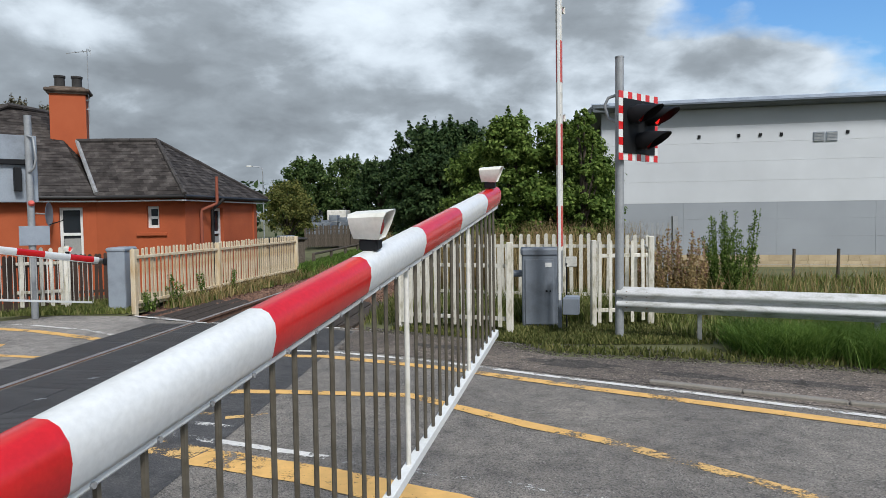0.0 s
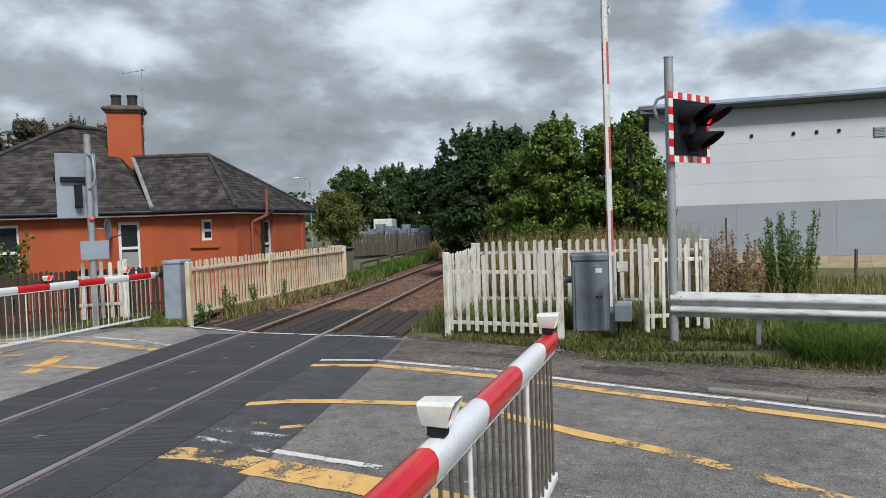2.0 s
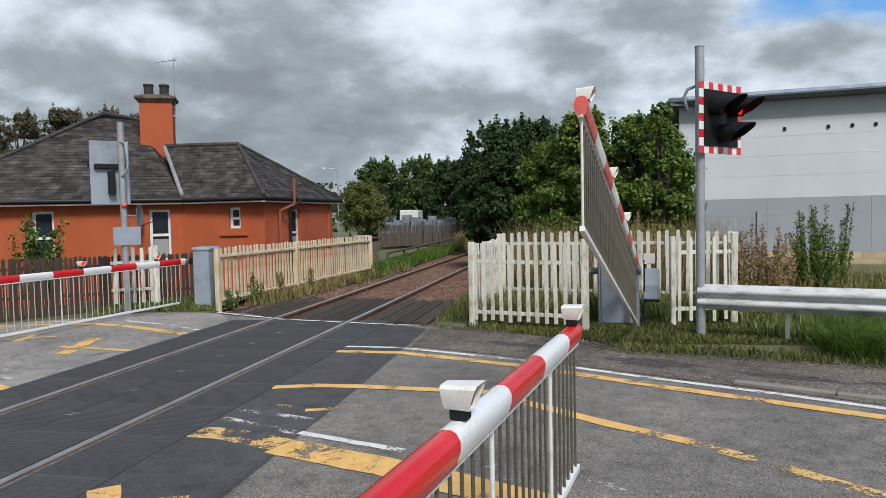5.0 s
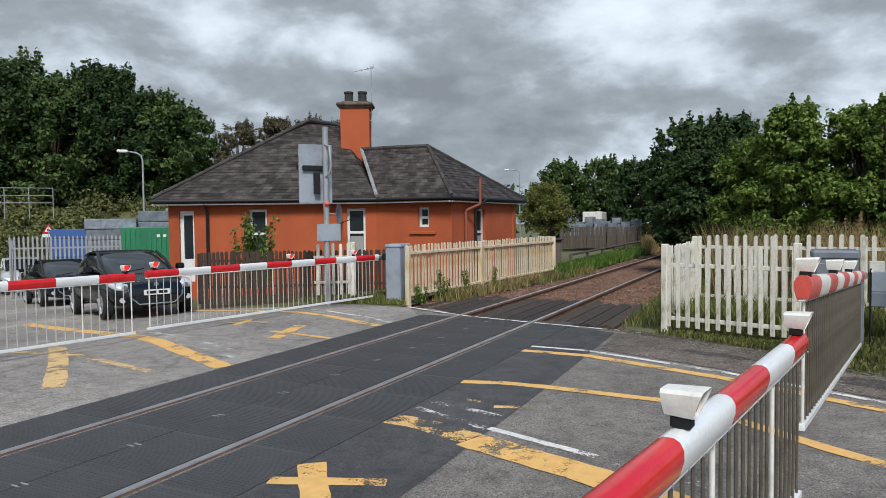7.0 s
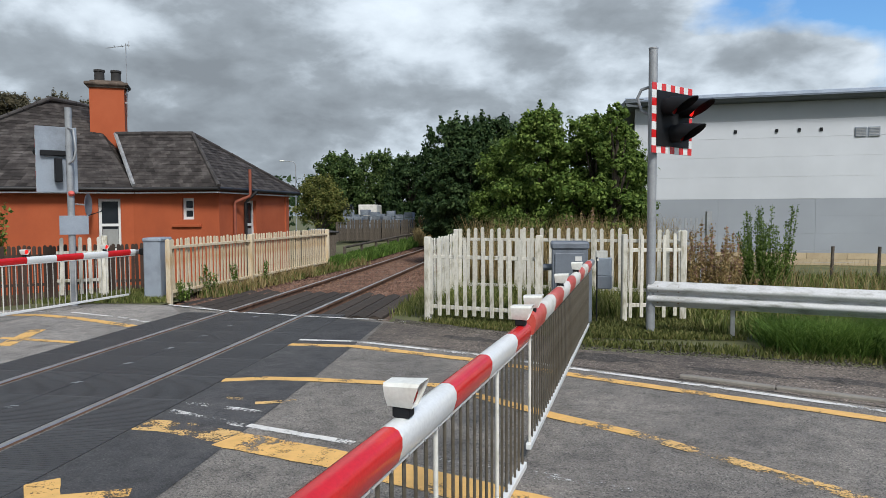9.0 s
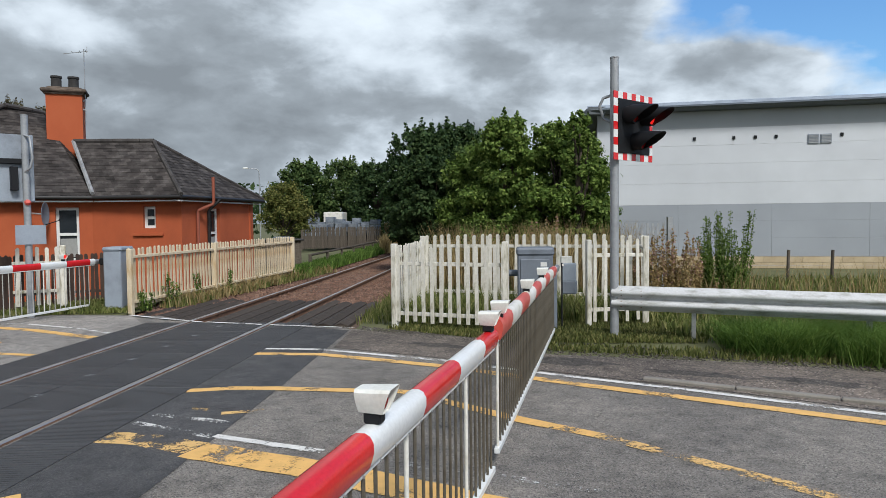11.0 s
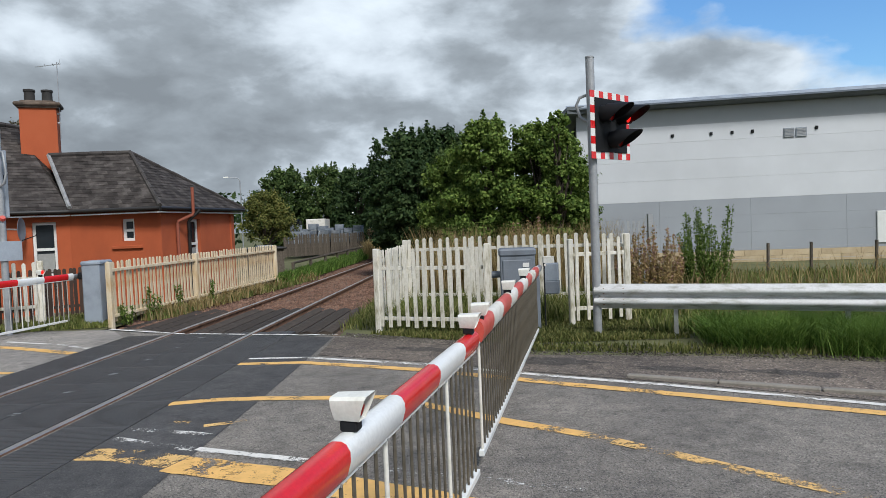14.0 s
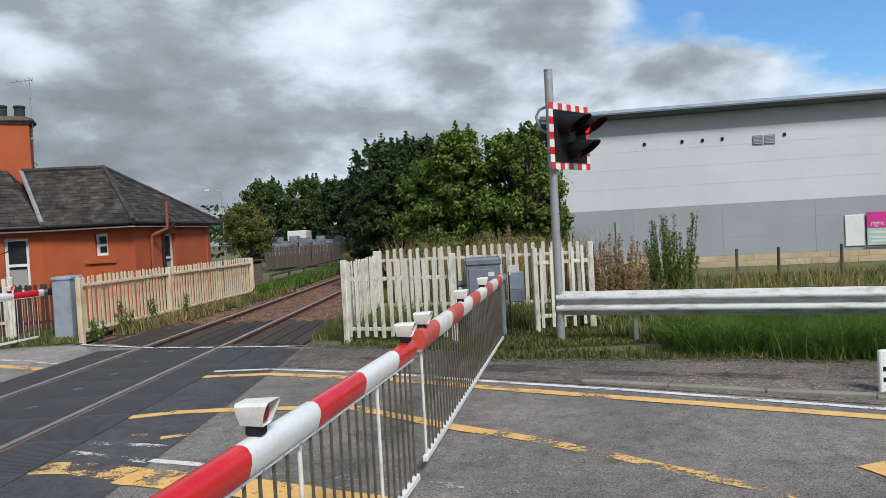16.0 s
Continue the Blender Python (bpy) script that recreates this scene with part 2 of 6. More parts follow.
M_BARE = leafy("bare_twigs", (0.08, 0.07, 0.045), (0.13, 0.115, 0.075), (0.20, 0.17, 0.11))
M_WILLOW = leafy("willowherb", (0.19, 0.14, 0.06), (0.36, 0.25, 0.115), (0.50, 0.37, 0.20))
M_PINK = leafy("pink_seed_heads", (0.30, 0.15, 0.13), (0.42, 0.25, 0.21), (0.52, 0.36, 0.30))
M_BARK = worn("bark", (0.07, 0.055, 0.04), (0.03, 0.025, 0.018), None, 3, 30, 0.95, relief=0.8)
M_RUBBER = worn("rubber_deck", (0.062, 0.062, 0.064), (0.040, 0.040, 0.042), (0.088, 0.087, 0.088), 0.9, 60, 0.5, relief=0.4, vary=0.2, spec=0.5)
M_STEEL = worn("rail_steel", (0.58, 0.55, 0.52), (0.38, 0.33, 0.29), None, 2, 60, 0.36, 0.85, 0.05)
M_RUST = worn("rusty_rail", (0.19, 0.105, 0.068), (0.09, 0.05, 0.034), (0.27, 0.16, 0.10), 4, 50, 0.9, relief=0.4)
M_BALLAST = worn("ballast", (0.215, 0.115, 0.075), (0.09, 0.048, 0.032), (0.33, 0.21, 0.15), 3, 30, 0.9, relief=0.5, vary=0.55)
M_BED = worn("track_bed", (0.125, 0.08, 0.054), (0.06, 0.04, 0.028), (0.22, 0.155, 0.115), 2, 22, 0.95, relief=0.9)
M_OLDWOOD = worn("weathered_timber", (0.105, 0.085, 0.066), (0.045, 0.036, 0.028), (0.17, 0.145, 0.12), 2.5, 40, 0.9, relief=0.5, stretch=(6, 0.6, 6), vary=0.35)
M_TIMBER = worn("dark_guard_timber", (0.050, 0.037, 0.028), (0.022, 0.016, 0.012), (0.10, 0.078, 0.06), 2.5, 30, 0.9, relief=0.6, stretch=(6, 0.6, 6), vary=0.4)
M_FENCEBROWN = worn("brown_fence_wood", (0.062, 0.036, 0.025), (0.03, 0.018, 0.013), (0.10, 0.062, 0.044), 2.5, 30, 0.85, relief=0.4, stretch=(5, 5, 0.7), vary=0.4)
M_PALEWHITE = worn("weathered_white_paint", (0.70, 0.67, 0.58), (0.27, 0.24, 0.14), (0.82, 0.81, 0.77), 3.4, 40, 0.55, relief=0.2, stretch=(4, 4, 1.1), dirt=0.26, vary=0.16)
M_CREAM = worn("cream_paint", (0.72, 0.60, 0.42), (0.52, 0.33, 0.15), (0.80, 0.73, 0.58), 1.7, 40, 0.6, relief=0.2, stretch=(3, 3, 1.0), dirt=0.30, vary=0.16)
M_RED = worn("red_reflective", (0.62, 0.018, 0.020), (0.54, 0.016, 0.018), (0.66, 0.028, 0.028), 5, 90, 0.22, relief=0.02)
M_REDFADE = worn("faded_red", (0.56, 0.075, 0.055), (0.42, 0.07, 0.05), (0.62, 0.17, 0.13), 5, 60, 0.45, relief=0.08)
M_WHITE = worn("white_gloss", (0.74, 0.755, 0.745), (0.66, 0.665, 0.64), (0.77, 0.785, 0.78), 2, 60, 0.3, relief=0.02, dirt=0.3)
M_WHITEOLD = worn("soiled_white", (0.70, 0.68, 0.62), (0.45, 0.43, 0.35), (0.78, 0.77, 0.73), 5, 50, 0.5, relief=0.1)
M_HOOD = worn("lamp_hood_white", (0.76, 0.76, 0.71), (0.64, 0.63, 0.56), (0.80, 0.80, 0.76), 8, 60, 0.4, relief=0.02)
M_BAR = worn("skirt_metal", (0.115, 0.10, 0.075), (0.07, 0.058, 0.04), (0.19, 0.17, 0.14), 6, 60, 0.5, 0.3, 0.1)
M_BARL = worn("skirt_metal_pale", (0.50, 0.49, 0.46), (0.25, 0.23, 0.20), (0.62, 0.61, 0.58), 6, 60, 0.5, 0.2, 0.1)
M_BLACK = worn("black_plastic", (0.012, 0.013, 0.015), (0.009, 0.009, 0.010), None, 4, 40, 0.6, relief=0.05, spec=0.2)
M_CAB = worn("grey_cabinet_paint", (0.165, 0.19, 0.225), (0.10, 0.11, 0.13), (0.21, 0.235, 0.27), 2.2, 50, 0.5, relief=0.06)
M_CABL = worn("light_grey_paint", (0.27, 0.31, 0.36), (0.17, 0.19, 0.22), None, 2.2, 50, 0.5, relief=0.06)
M_GALV = worn("galvanised_steel", (0.40, 0.41, 0.42), (0.26, 0.27, 0.28), (0.52, 0.53, 0.54), 5, 30, 0.42, 0.55, 0.06)
M_POLE = worn("pole_grey", (0.33, 0.345, 0.36), (0.22, 0.23, 0.24), None, 4, 40, 0.5, 0.25, 0.06)
M_GUARD = worn("dull_zinc", (0.57, 0.58, 0.585), (0.22, 0.22, 0.18), (0.66, 0.67, 0.68), 3.5, 40, 0.62, 0.10, 0.12, stretch=(1, 1, 4))
M_RENDER = worn("orange_render", (0.40, 0.088, 0.030), (0.29, 0.064, 0.024), (0.45, 0.11, 0.042), 1.0, 60, 0.9, relief=0.5, stretch=(1, 1, 0.7), dirt=0.42)
M_SLATE = worn("slate", (0.078, 0.068, 0.063), (0.034, 0.030, 0.028), (0.16, 0.145, 0.135), 3.2, 22, 0.9, relief=0.6, vary=0.6, spec=0.15)
M_RIDGE = worn("ridge_tile", (0.05, 0.043, 0.04), (0.025, 0.022, 0.02), (0.085, 0.078, 0.07), 3, 20, 0.85, relief=0.4)
M_LEAD = worn("lead_flashing", (0.30, 0.30, 0.30), (0.14, 0.14, 0.14), (0.42, 0.42, 0.42), 5, 20, 0.6, 0.2, 0.3)
M_GUTTER = plain("black_gutter", (0.018, 0.017, 0.017), 0.5)
M_PIPERED = plain("terracotta_pipe_paint", (0.27, 0.075, 0.042), 0.8)
M_SOOT = worn("chimney_pot", (0.035, 0.033, 0.032), (0.015, 0.015, 0.015), None, 5, 30, 0.9, relief=0.3)
M_GRIT = worn("grit", (0.13, 0.115, 0.095), (0.07, 0.06, 0.05), (0.22, 0.20, 0.17), 3, 30, 0.95, relief=0.3, vary=0.6)
M_CONC = worn("concrete", (0.28, 0.26, 0.22), (0.15, 0.14, 0.115), (0.38, 0.35, 0.30), 2.5, 40, 0.9, relief=0.4)
M_CAP = worn("sooty_cap_stone", (0.115, 0.085, 0.065), (0.05, 0.038, 0.03), (0.22, 0.17, 0.13), 5, 30, 0.9, relief=0.5)
M_GLASS = glassy("window_glass")
M_BLIND = plain("net_blind", (0.30, 0.31, 0.30), 0.9)
M_CLADW = worn("white_cladding", (0.60, 0.625, 0.66), (0.585, 0.61, 0.645), (0.615, 0.64, 0.675), 0.2, 0.5, 0.45, 0.0, 0.0)
M_CLADG = worn("grey_cladding", (0.325, 0.35, 0.385), (0.315, 0.34, 0.375), (0.335, 0.36, 0.395), 0.2, 0.5, 0.45, 0.0, 0.0)
M_CLADM = worn("mid_grey_cladding", (0.42, 0.44, 0.465), (0.38, 0.40, 0.425), (0.45, 0.47, 0.495), 0.2, 0.5, 0.45, 0.0, 0.0)
M_ROOFG = worn("dark_grey_eaves", (0.10, 0.115, 0.125), (0.07, 0.08, 0.088), None, 0.6, 10, 0.5, 0.2, 0.03)
M_BUFF = worn("buff_block", (0.54, 0.43, 0.28), (0.44, 0.34, 0.22), (0.62, 0.51, 0.35), 2, 30, 0.9, relief=0.3, vary=0.2)
M_CARB = plain("black_car_paint", (0.005, 0.006, 0.008), 0.22, 0.0, 0, 0.0)
M_CARW = plain("white_car_paint", (0.62, 0.64, 0.66), 0.25, 0.0, 0, 1.0)
M_TYRE = plain("tyre_rubber", (0.015, 0.015, 0.015), 0.85)
M_CHROME = plain("chrome", (0.60, 0.61, 0.62), 0.2, 1.0)
M_HEAD = plain("headlight_lens", (0.62, 0.66, 0.70), 0.15, 0.3)
M_HEADLIT = plain("lit_headlight", (1.0, 0.80, 0.50), 0.3, 0, 2.0)
M_PLATE = plain("plate_white", (0.70, 0.70, 0.68), 0.5)
M_REDLIT = plain("lit_red_lens", (0.9, 0.02, 0.015), 0.3, 0, 0.8)
M_REDLENS = plain("red_lens", (0.28, 0.012, 0.012), 0.25)
M_BLUE = plain("blue_sheet", (0.035, 0.10, 0.30), 0.6)
M_GREENC = worn("green_container_paint", (0.02, 0.19, 0.085), (0.015, 0.13, 0.06), None, 1, 20, 0.5, 0.0, 0.05)
M_PACK = worn("wrapped_pallets", (0.21, 0.245, 0.285), (0.09, 0.115, 0.15), (0.36, 0.39, 0.43), 3, 12, 0.6, 0, 0.2, vary=0.45)
M_PINKSIGN = plain("pink_board", (0.60, 0.03, 0.26), 0.5)
M_TEAL = plain("pale_green_board", (0.42, 0.58, 0.52), 0.5)
M_YB = plain("yellow_board", (0.65, 0.50, 0.05), 0.5)

# ---------------------------------------------------------------- mesh helpers


class Mesh:
    """Collects vertices and faces of one mesh."""

    def __init__(self):
        self.v, self.f, self.mi = [], [], []

    def add(self, verts, faces, mi=0):
        n = len(self.v)
        self.v.extend([tuple(p) for p in verts])
        self.f.extend([tuple(i + n for i in f) for f in faces])
        self.mi.extend([mi] * len(faces))
        return self

    def box(self, x0, y0, z0, x1, y1, z1, c=0.0, m=None, mi=0):
        """A box with its upright and level edges chamfered by c."""
        if c <= 0:
            vs = [(x, y, z) for z in (z0, z1) for y in (y0, y1) for x in (x0, x1)]
            fs = [(0, 2, 3, 1), (4, 5, 7, 6), (0, 1, 5, 4), (2, 6, 7, 3), (0, 4, 6, 2), (1, 3, 7, 5)]
        else:
            def ring(i, z):
                return [(x0 + i + c, y0 + i, z), (x1 - i - c, y0 + i, z), (x1 - i, y0 + i + c, z), (x1 - i, y1 - i - c, z),
                        (x1 - i - c, y1 - i, z), (x0 + i + c, y1 - i, z), (x0 + i, y1 - i - c, z), (x0 + i, y0 + i + c, z)]
            k = c * 0.7
            rings = [ring(k, z0), ring(0, z0 + c), ring(0, z1 - c), ring(k, z1)]
            vs = [p for r in rings for p in r]
            fs = [tuple(range(7, -1, -1)), tuple(range(24, 32))]
            for r in range(3):
                for i in range(8):
                    j = (i + 1) % 8
                    fs.append((r * 8 + i, r * 8 + j, r * 8 + 8 + j, r * 8 + 8 + i))
        if m is not None:
            vs = [m @ Vector(p) for p in vs]
        return self.add(vs, fs, mi)

    def tube(self, pts, r, n=10, caps=True, mi=0):
        """A round bar along a line of points; r is one radius or one for each point."""
        pts = [Vector(p) for p in pts]
        rs = r if isinstance(r, (list, tuple)) else [r] * len(pts)
        vs, fs = [], []
        ref = None
        for i, p in enumerate(pts):
            d = (pts[min(i + 1, len(pts) - 1)] - pts[max(i - 1, 0)]).normalized()
            if ref is None:
                ref = d.orthogonal().normalized()
            a = (ref - d * ref.dot(d)).normalized()
            ref = a
            b = d.cross(a)
            for k in range(n):
                t = 2 * math.pi * k / n
                vs.append(p + (a * math.cos(t) + b * math.sin(t)) * rs[i])
        for i in range(len(pts) - 1):
            for k in range(n):
                l = (k + 1) % n
                fs.append((i * n + k, i * n + l, i * n + n + l, i * n + n + k))
        if caps:
            fs.append(tuple(range(n - 1, -1, -1)))
            fs.append(tuple(range(len(vs) - n, len(vs))))
        return self.add(vs, fs, mi)

    def prism(self, outline, axis_from, axis_to, m=None, mi=0, scale_to=1.0):
        """A closed outline of (a, b) pushed along x from axis_from to axis_to: points (x, a, b)."""
        n = len(outline)
        vs = [(axis_from, a, b) for a, b in outline] + [(axis_to, a * scale_to, b * scale_to) for a, b in outline]
        if m is not None:
            vs = [m @ Vector(p) for p in vs]
        fs = [tuple(range(n - 1, -1, -1)), tuple(range(n, 2 * n))]
        fs += [(i, (i + 1) % n, n + (i + 1) % n, n + i) for i in range(n)]
        return self.add(vs, fs, mi)

    def data(self, name, mats, smooth=None, weld=False):
        me = bpy.data.meshes.new(name)
        me.from_pydata(self.v, [], self.f)
        for mt in mats if isinstance(mats, (list, tuple)) else [mats]:
            me.materials.append(mt)
        if any(self.mi):
            me.polygons.foreach_set("material_index", self.mi)
        bm = bmesh.new()
        bm.from_mesh(me)
        if weld:
            bmesh.ops.remove_doubles(bm, verts=bm.verts, dist=0.0005)
        if len(self.f) < 60000:
            bmesh.ops.recalc_face_normals(bm, faces=bm.faces)
        bm.to_mesh(me)
        bm.free()
        if smooth is not None:
            me.polygons.foreach_set("use_smooth", [True] * len(me.polygons))
            me.set_sharp_from_angle(angle=radians(smooth))
        me.update()
        return me


def part(name, mesh, mats, parent=None, label="", smooth=None, m=None):
    ob = new(name, mesh.data(name, mats, smooth) if isinstance(mesh, Mesh) else mesh)
    if parent is not None:
        ob.parent = parent
    if m is not None:
        ob.matrix_basis = m
    if label:
        ob["label"] = label
    return ob


def thing(name, m, label, category, group="", kind=""):
    ob = new(name)
    ob.empty_display_size = 0.2
    ob.matrix_basis = m
    return tagged(ob, label, category, group, kind)


def arrays(verts, faces, name, mats):
    """One mesh from big arrays of vertices and equal-sided faces."""
    me = bpy.data.meshes.new(name)
    verts, faces = np.asarray(verts, np.float32), np.asarray(faces, np.int32)
    k = faces.shape[1]
    me.vertices.add(len(verts)); me.loops.add(faces.size); me.polygons.add(len(faces))
    me.vertices.foreach_set("co", verts.ravel())
    me.loops.foreach_set("vertex_index", faces.ravel())
    me.polygons.foreach_set("loop_start", np.arange(0, faces.size, k, dtype=np.int32))
    me.update(calc_edges=True)
    me.materials.append(mats)
    return me


def drop(x):
    """The road falls away to the west of the crossing."""
    return -0.058 * max(0.0, min(-8.5 - x, 22.0))


def lerp(a, b, t):
    return tuple(p + (q - p) * t for p, q in zip(a, b))


def strip(points, width, z, name, mat, parent, label=""):
    """A painted line of that width through ground points, with slightly ragged edges."""
    fine = []
    for a, b in zip(points, points[1:]):
        n = max(1, int(math.dist(a, b) / 0.12))
        fine += [lerp(a, b, k / n) for k in range(n)]
    fine.append(points[-1])
    pts = [Vector((x, y, 0)) for x, y in fine]
    me, vs = Mesh(), []
    for i, p in enumerate(pts):
        d = (pts[min(i + 2, len(pts) - 1)] - pts[max(i - 2, 0)]).normalized()
        nrm = Vector((-d.y, d.x, 0)) * 0.5
        for f in (1, -1):
            q = p + nrm * f * width * random.uniform(0.90, 1.06)
            vs.append((q.x, q.y, z + drop(q.x)))
    me.add(vs, [(2 * i, 2 * i + 1, 2 * i + 3, 2 * i + 2) for i in range(len(pts) - 1)])
    return part(name, me, mat, parent, label)


def sheet(name, outline, z, mat, label, category="ground", thick=0.0):
    bm = bmesh.new()
    bm.faces.new([bm.verts.new((x, y, z)) for x, y in outline])
    for cut in (-8.5, -9.5, -12, -16, -20, -25, -30.5):
        bmesh.ops.bisect_plane(bm, geom=bm.verts[:] + bm.edges[:] + bm.faces[:], plane_co=(cut, 0, 0), plane_no=(1, 0, 0))
    for v in bm.verts:
        v.co.z += drop(v.co.x)
    bmesh.ops.recalc_face_normals(bm, faces=bm.faces)
    if bm.faces[:] and sum(f.normal.z for f in bm.faces) < 0:
        bmesh.ops.reverse_faces(bm, faces=bm.faces)
    me = bpy.data.meshes.new(name)
    bm.to_mesh(me)
    bm.free()
    me.materials.append(mat)
    return tagged(part(name, me, None), label, category, kind="structure")

# ---------------------------------------------------------------- ground, road and track
XA, XB = -5.458, -3.953                      # the two rails
sheet("ground", [(-900, -900), (900, -900), (900, 900), (-900, 900)], -0.24, M_TURF, "rough green and brown grassland reaching the horizon")
ROAD_EDGE = [(-45, 27), (-28, 20.5), (-16, 13.4), (-12.2, 11.7), (-9.6, 11.9), (-8.6, 12.3), (-7.0, 12.25), (-6.4, 12.2), (-5.4, 11.5), (-3.0, 11.05), (-2.2, 10.66),
             (-0.54, 10.05), (0.1, 9.3), (0.62, 8.78), (2.95, 8.36), (4.4, 7.85), (9, 5.9), (40, -8), (40, -30), (-60, -30), (-60, 12)]
road = sheet("road", ROAD_EDGE, 0.0, M_ROAD, "worn grey asphalt road with faded paint", "road", 0.16)
sheet("road_left", [(-60, 12), (-45, 26.9), (-28, 20.4), (-16, 13.3), (-12.2, 11.6), (-9.6, 11.8), (-8.6, 12.2), (-6.9, 12.15), (-6.19, 11.2), (-6.15, -29), (-60, -29)], 0.004, M_LROAD,
      "pale worn asphalt road with faded yellow box marking", "road")
sheet("road_patch", [(-3.24, -20), (-2.32, -20), (-2.30, 4.2), (-2.33, 6.8), (-2.44, 10.6), (-3.24, 10.95)], 0.004, M_PATCH, "darker newer asphalt strip beside the crossing deck", "road")
sheet("pavement", [(-2.40, 10.62), (-2.32, 9.15), (-0.76, 8.48), (0.6, 7.74), (1.9, 7.11), (3.44, 6.28), (9, 3.4), (20, -2.3), (20, 0.9), (9, 5.85), (4.4, 7.8), (2.95, 8.31), (0.62, 8.73), (0.1, 9.25), (-0.54, 10.0)],
      0.006, M_PATH, "broken brown-grey asphalt footway with patches", "pavement")

rng_p = random.Random(21)
for cx, cy, rx, ry in ((0.75, 8.35, 0.75, 0.22), (2.15, 7.72, 0.60, 0.13), (-0.9, 9.35, 0.5, 0.16), (3.3, 7.35, 0.55, 0.14), (4.9, 6.75, 0.8, 0.2)):
    rim = []
    for k in range(26):
        a, r = 2 * math.pi * k / 26, rng_p.uniform(0.6, 1.15)
        u, v = rx * r * math.cos(a), ry * r * math.sin(a)
        rim.append((cx + u * 0.92 + v * 0.38, cy - u * 0.38 + v * 0.92))
    sheet("footway_patch", rim, 0.0072, M_PATCHY, "dark worn patch in the broken footway", "pavement")

# painted markings on the road
PAINT = tagged(thing("road_markings", pose(0, 0, 0), "yellow box lines and white edge lines worn on asphalt", "road marking"), kind="structure")
STEP = iter(range(200))
strip([(-3.24, 9.02), (-2.45, 9.0), (-0.76, 8.34), (0.6, 7.60), (1.9, 6.97), (3.44, 6.13), (9, 3.1), (20, -2.6)], 0.09, 0.0062 + next(STEP) * 0.00015, "white_line", M_WHT, PAINT)
strip([(-3.30, 8.68), (-2.36, 8.66), (-0.73, 8.02), (0.8, 7.17), (3.3, 5.88), (9, 2.8)], 0.16, 0.0062 + next(STEP) * 0.00015, "yellow_line", M_YEL, PAINT)
strip([(-3.25, 6.72), (-2.85, 6.84), (-2.38, 6.86), (-0.99, 6.78), (0.17, 5.86), (0.75, 5.48)], 0.15, 0.0062 + next(STEP) * 0.00015, "yellow_line", M_YEL, PAINT)
strip([(0.75, 5.48), (1.36, 4.95), (2.3, 4.1)], 0.14, 0.0062 + next(STEP) * 0.00015, "yellow_line", M_YELWORN, PAINT)
strip([(-3.23, 5.20), (-2.85, 5.16), (-2.36, 4.98)], 0.28, 0.0062 + next(STEP) * 0.00015, "yellow_line", M_YELWORN, PAINT)
strip([(-2.36, 4.95), (-1.41, 4.63), (-0.6, 4.30), (1.5, 3.3), (3.0, 2.4)], 0.34, 0.0062 + next(STEP) * 0.00015, "yellow_line", M_YEL, PAINT)
strip([(-3.2, 5.60), (-2.34, 5.27), (-1.36, 4.95), (-0.09, 4.57), (0.49, 4.37), (2.0, 3.7)], 0.09, 0.0062 + next(STEP) * 0.00015, "white_line", M_WHTWORN, PAINT)
strip([(-2.34, 5.29), (-1.36, 4.97)], 0.08, 0.0062 + next(STEP) * 0.00015, "white_line", M_WHT, PAINT)
strip([(-3.2, 5.86), (-2.6, 5.72), (-2.1, 5.55)], 0.08, 0.0062 + next(STEP) * 0.00015, "white_line", M_WHTWORN, PAINT)
strip([(-3.18, 3.99), (-2.72, 3.42), (-2.1, 2.6)], 0.20, 0.0062 + next(STEP) * 0.00015, "yellow_line", M_YEL, PAINT)
strip([(-3.24, 3.60), (-2.50, 3.90)], 0.13, 0.0062 + next(STEP) * 0.00015, "yellow_line", M_YEL, PAINT)
strip([(-2.95, 6.05), (-2.72, 6.03)], 0.09, 0.0062 + next(STEP) * 0.00015, "yellow_line", M_YELWORN, PAINT)
strip([(-2.55, 5.92), (-2.2, 6.05)], 0.09, 0.0062 + next(STEP) * 0.00015, "yellow_line", M_YELWORN, PAINT)
strip([(3.02, 4.6), (3.2, 4.1), (3.8, 2.6)], 0.25, 0.0062 + next(STEP) * 0.00015, "yellow_line", M_YEL, PAINT)
# beyond the track
strip([(-14.5, 9.1), (-12.47, 8.48), (-9.4, 7.66), (-6.19, 6.25)], 0.26, 0.0062 + next(STEP) * 0.00015, "yellow_line", M_YEL, PAINT)
strip([(-9.9, 6.65), (-8.4, 5.65), (-7.1, 4.70)], 0.24, 0.0062 + next(STEP) * 0.00015, "yellow_line", M_YELOLD, PAINT)
strip([(-10.6, 6.2), (-8.6, 6.05), (-6.8, 5.70)], 0.12, 0.0062 + next(STEP) * 0.00015, "yellow_line", M_YELOLD, PAINT)
strip([(-20, 11.2), (-15.84, 9.9), (-9.57, 8.10), (-6.46, 6.97)], 0.10, 0.0062 + next(STEP) * 0.00015, "white_line", M_WHTWORN, PAINT)
strip([(-9.6, 7.86), (-6.4, 6.72)], 0.09, 0.0062 + next(STEP) * 0.00015, "white_line", M_WHTWORN, PAINT)
strip([(-8.9, 9.75), (-8.55, 9.0)], 0.17, 0.0062 + next(STEP) * 0.00015, "yellow_line", M_YEL, PAINT)
strip([(-9.1, 9.2), (-8.2, 9.42)], 0.10, 0.0062 + next(STEP) * 0.00015, "yellow_line", M_YELOLD, PAINT)
strip([(-7.45, 9.35), (-7.0, 8.1)], 0.22, 0.0062 + next(STEP) * 0.00015, "yellow_line", M_YEL, PAINT)
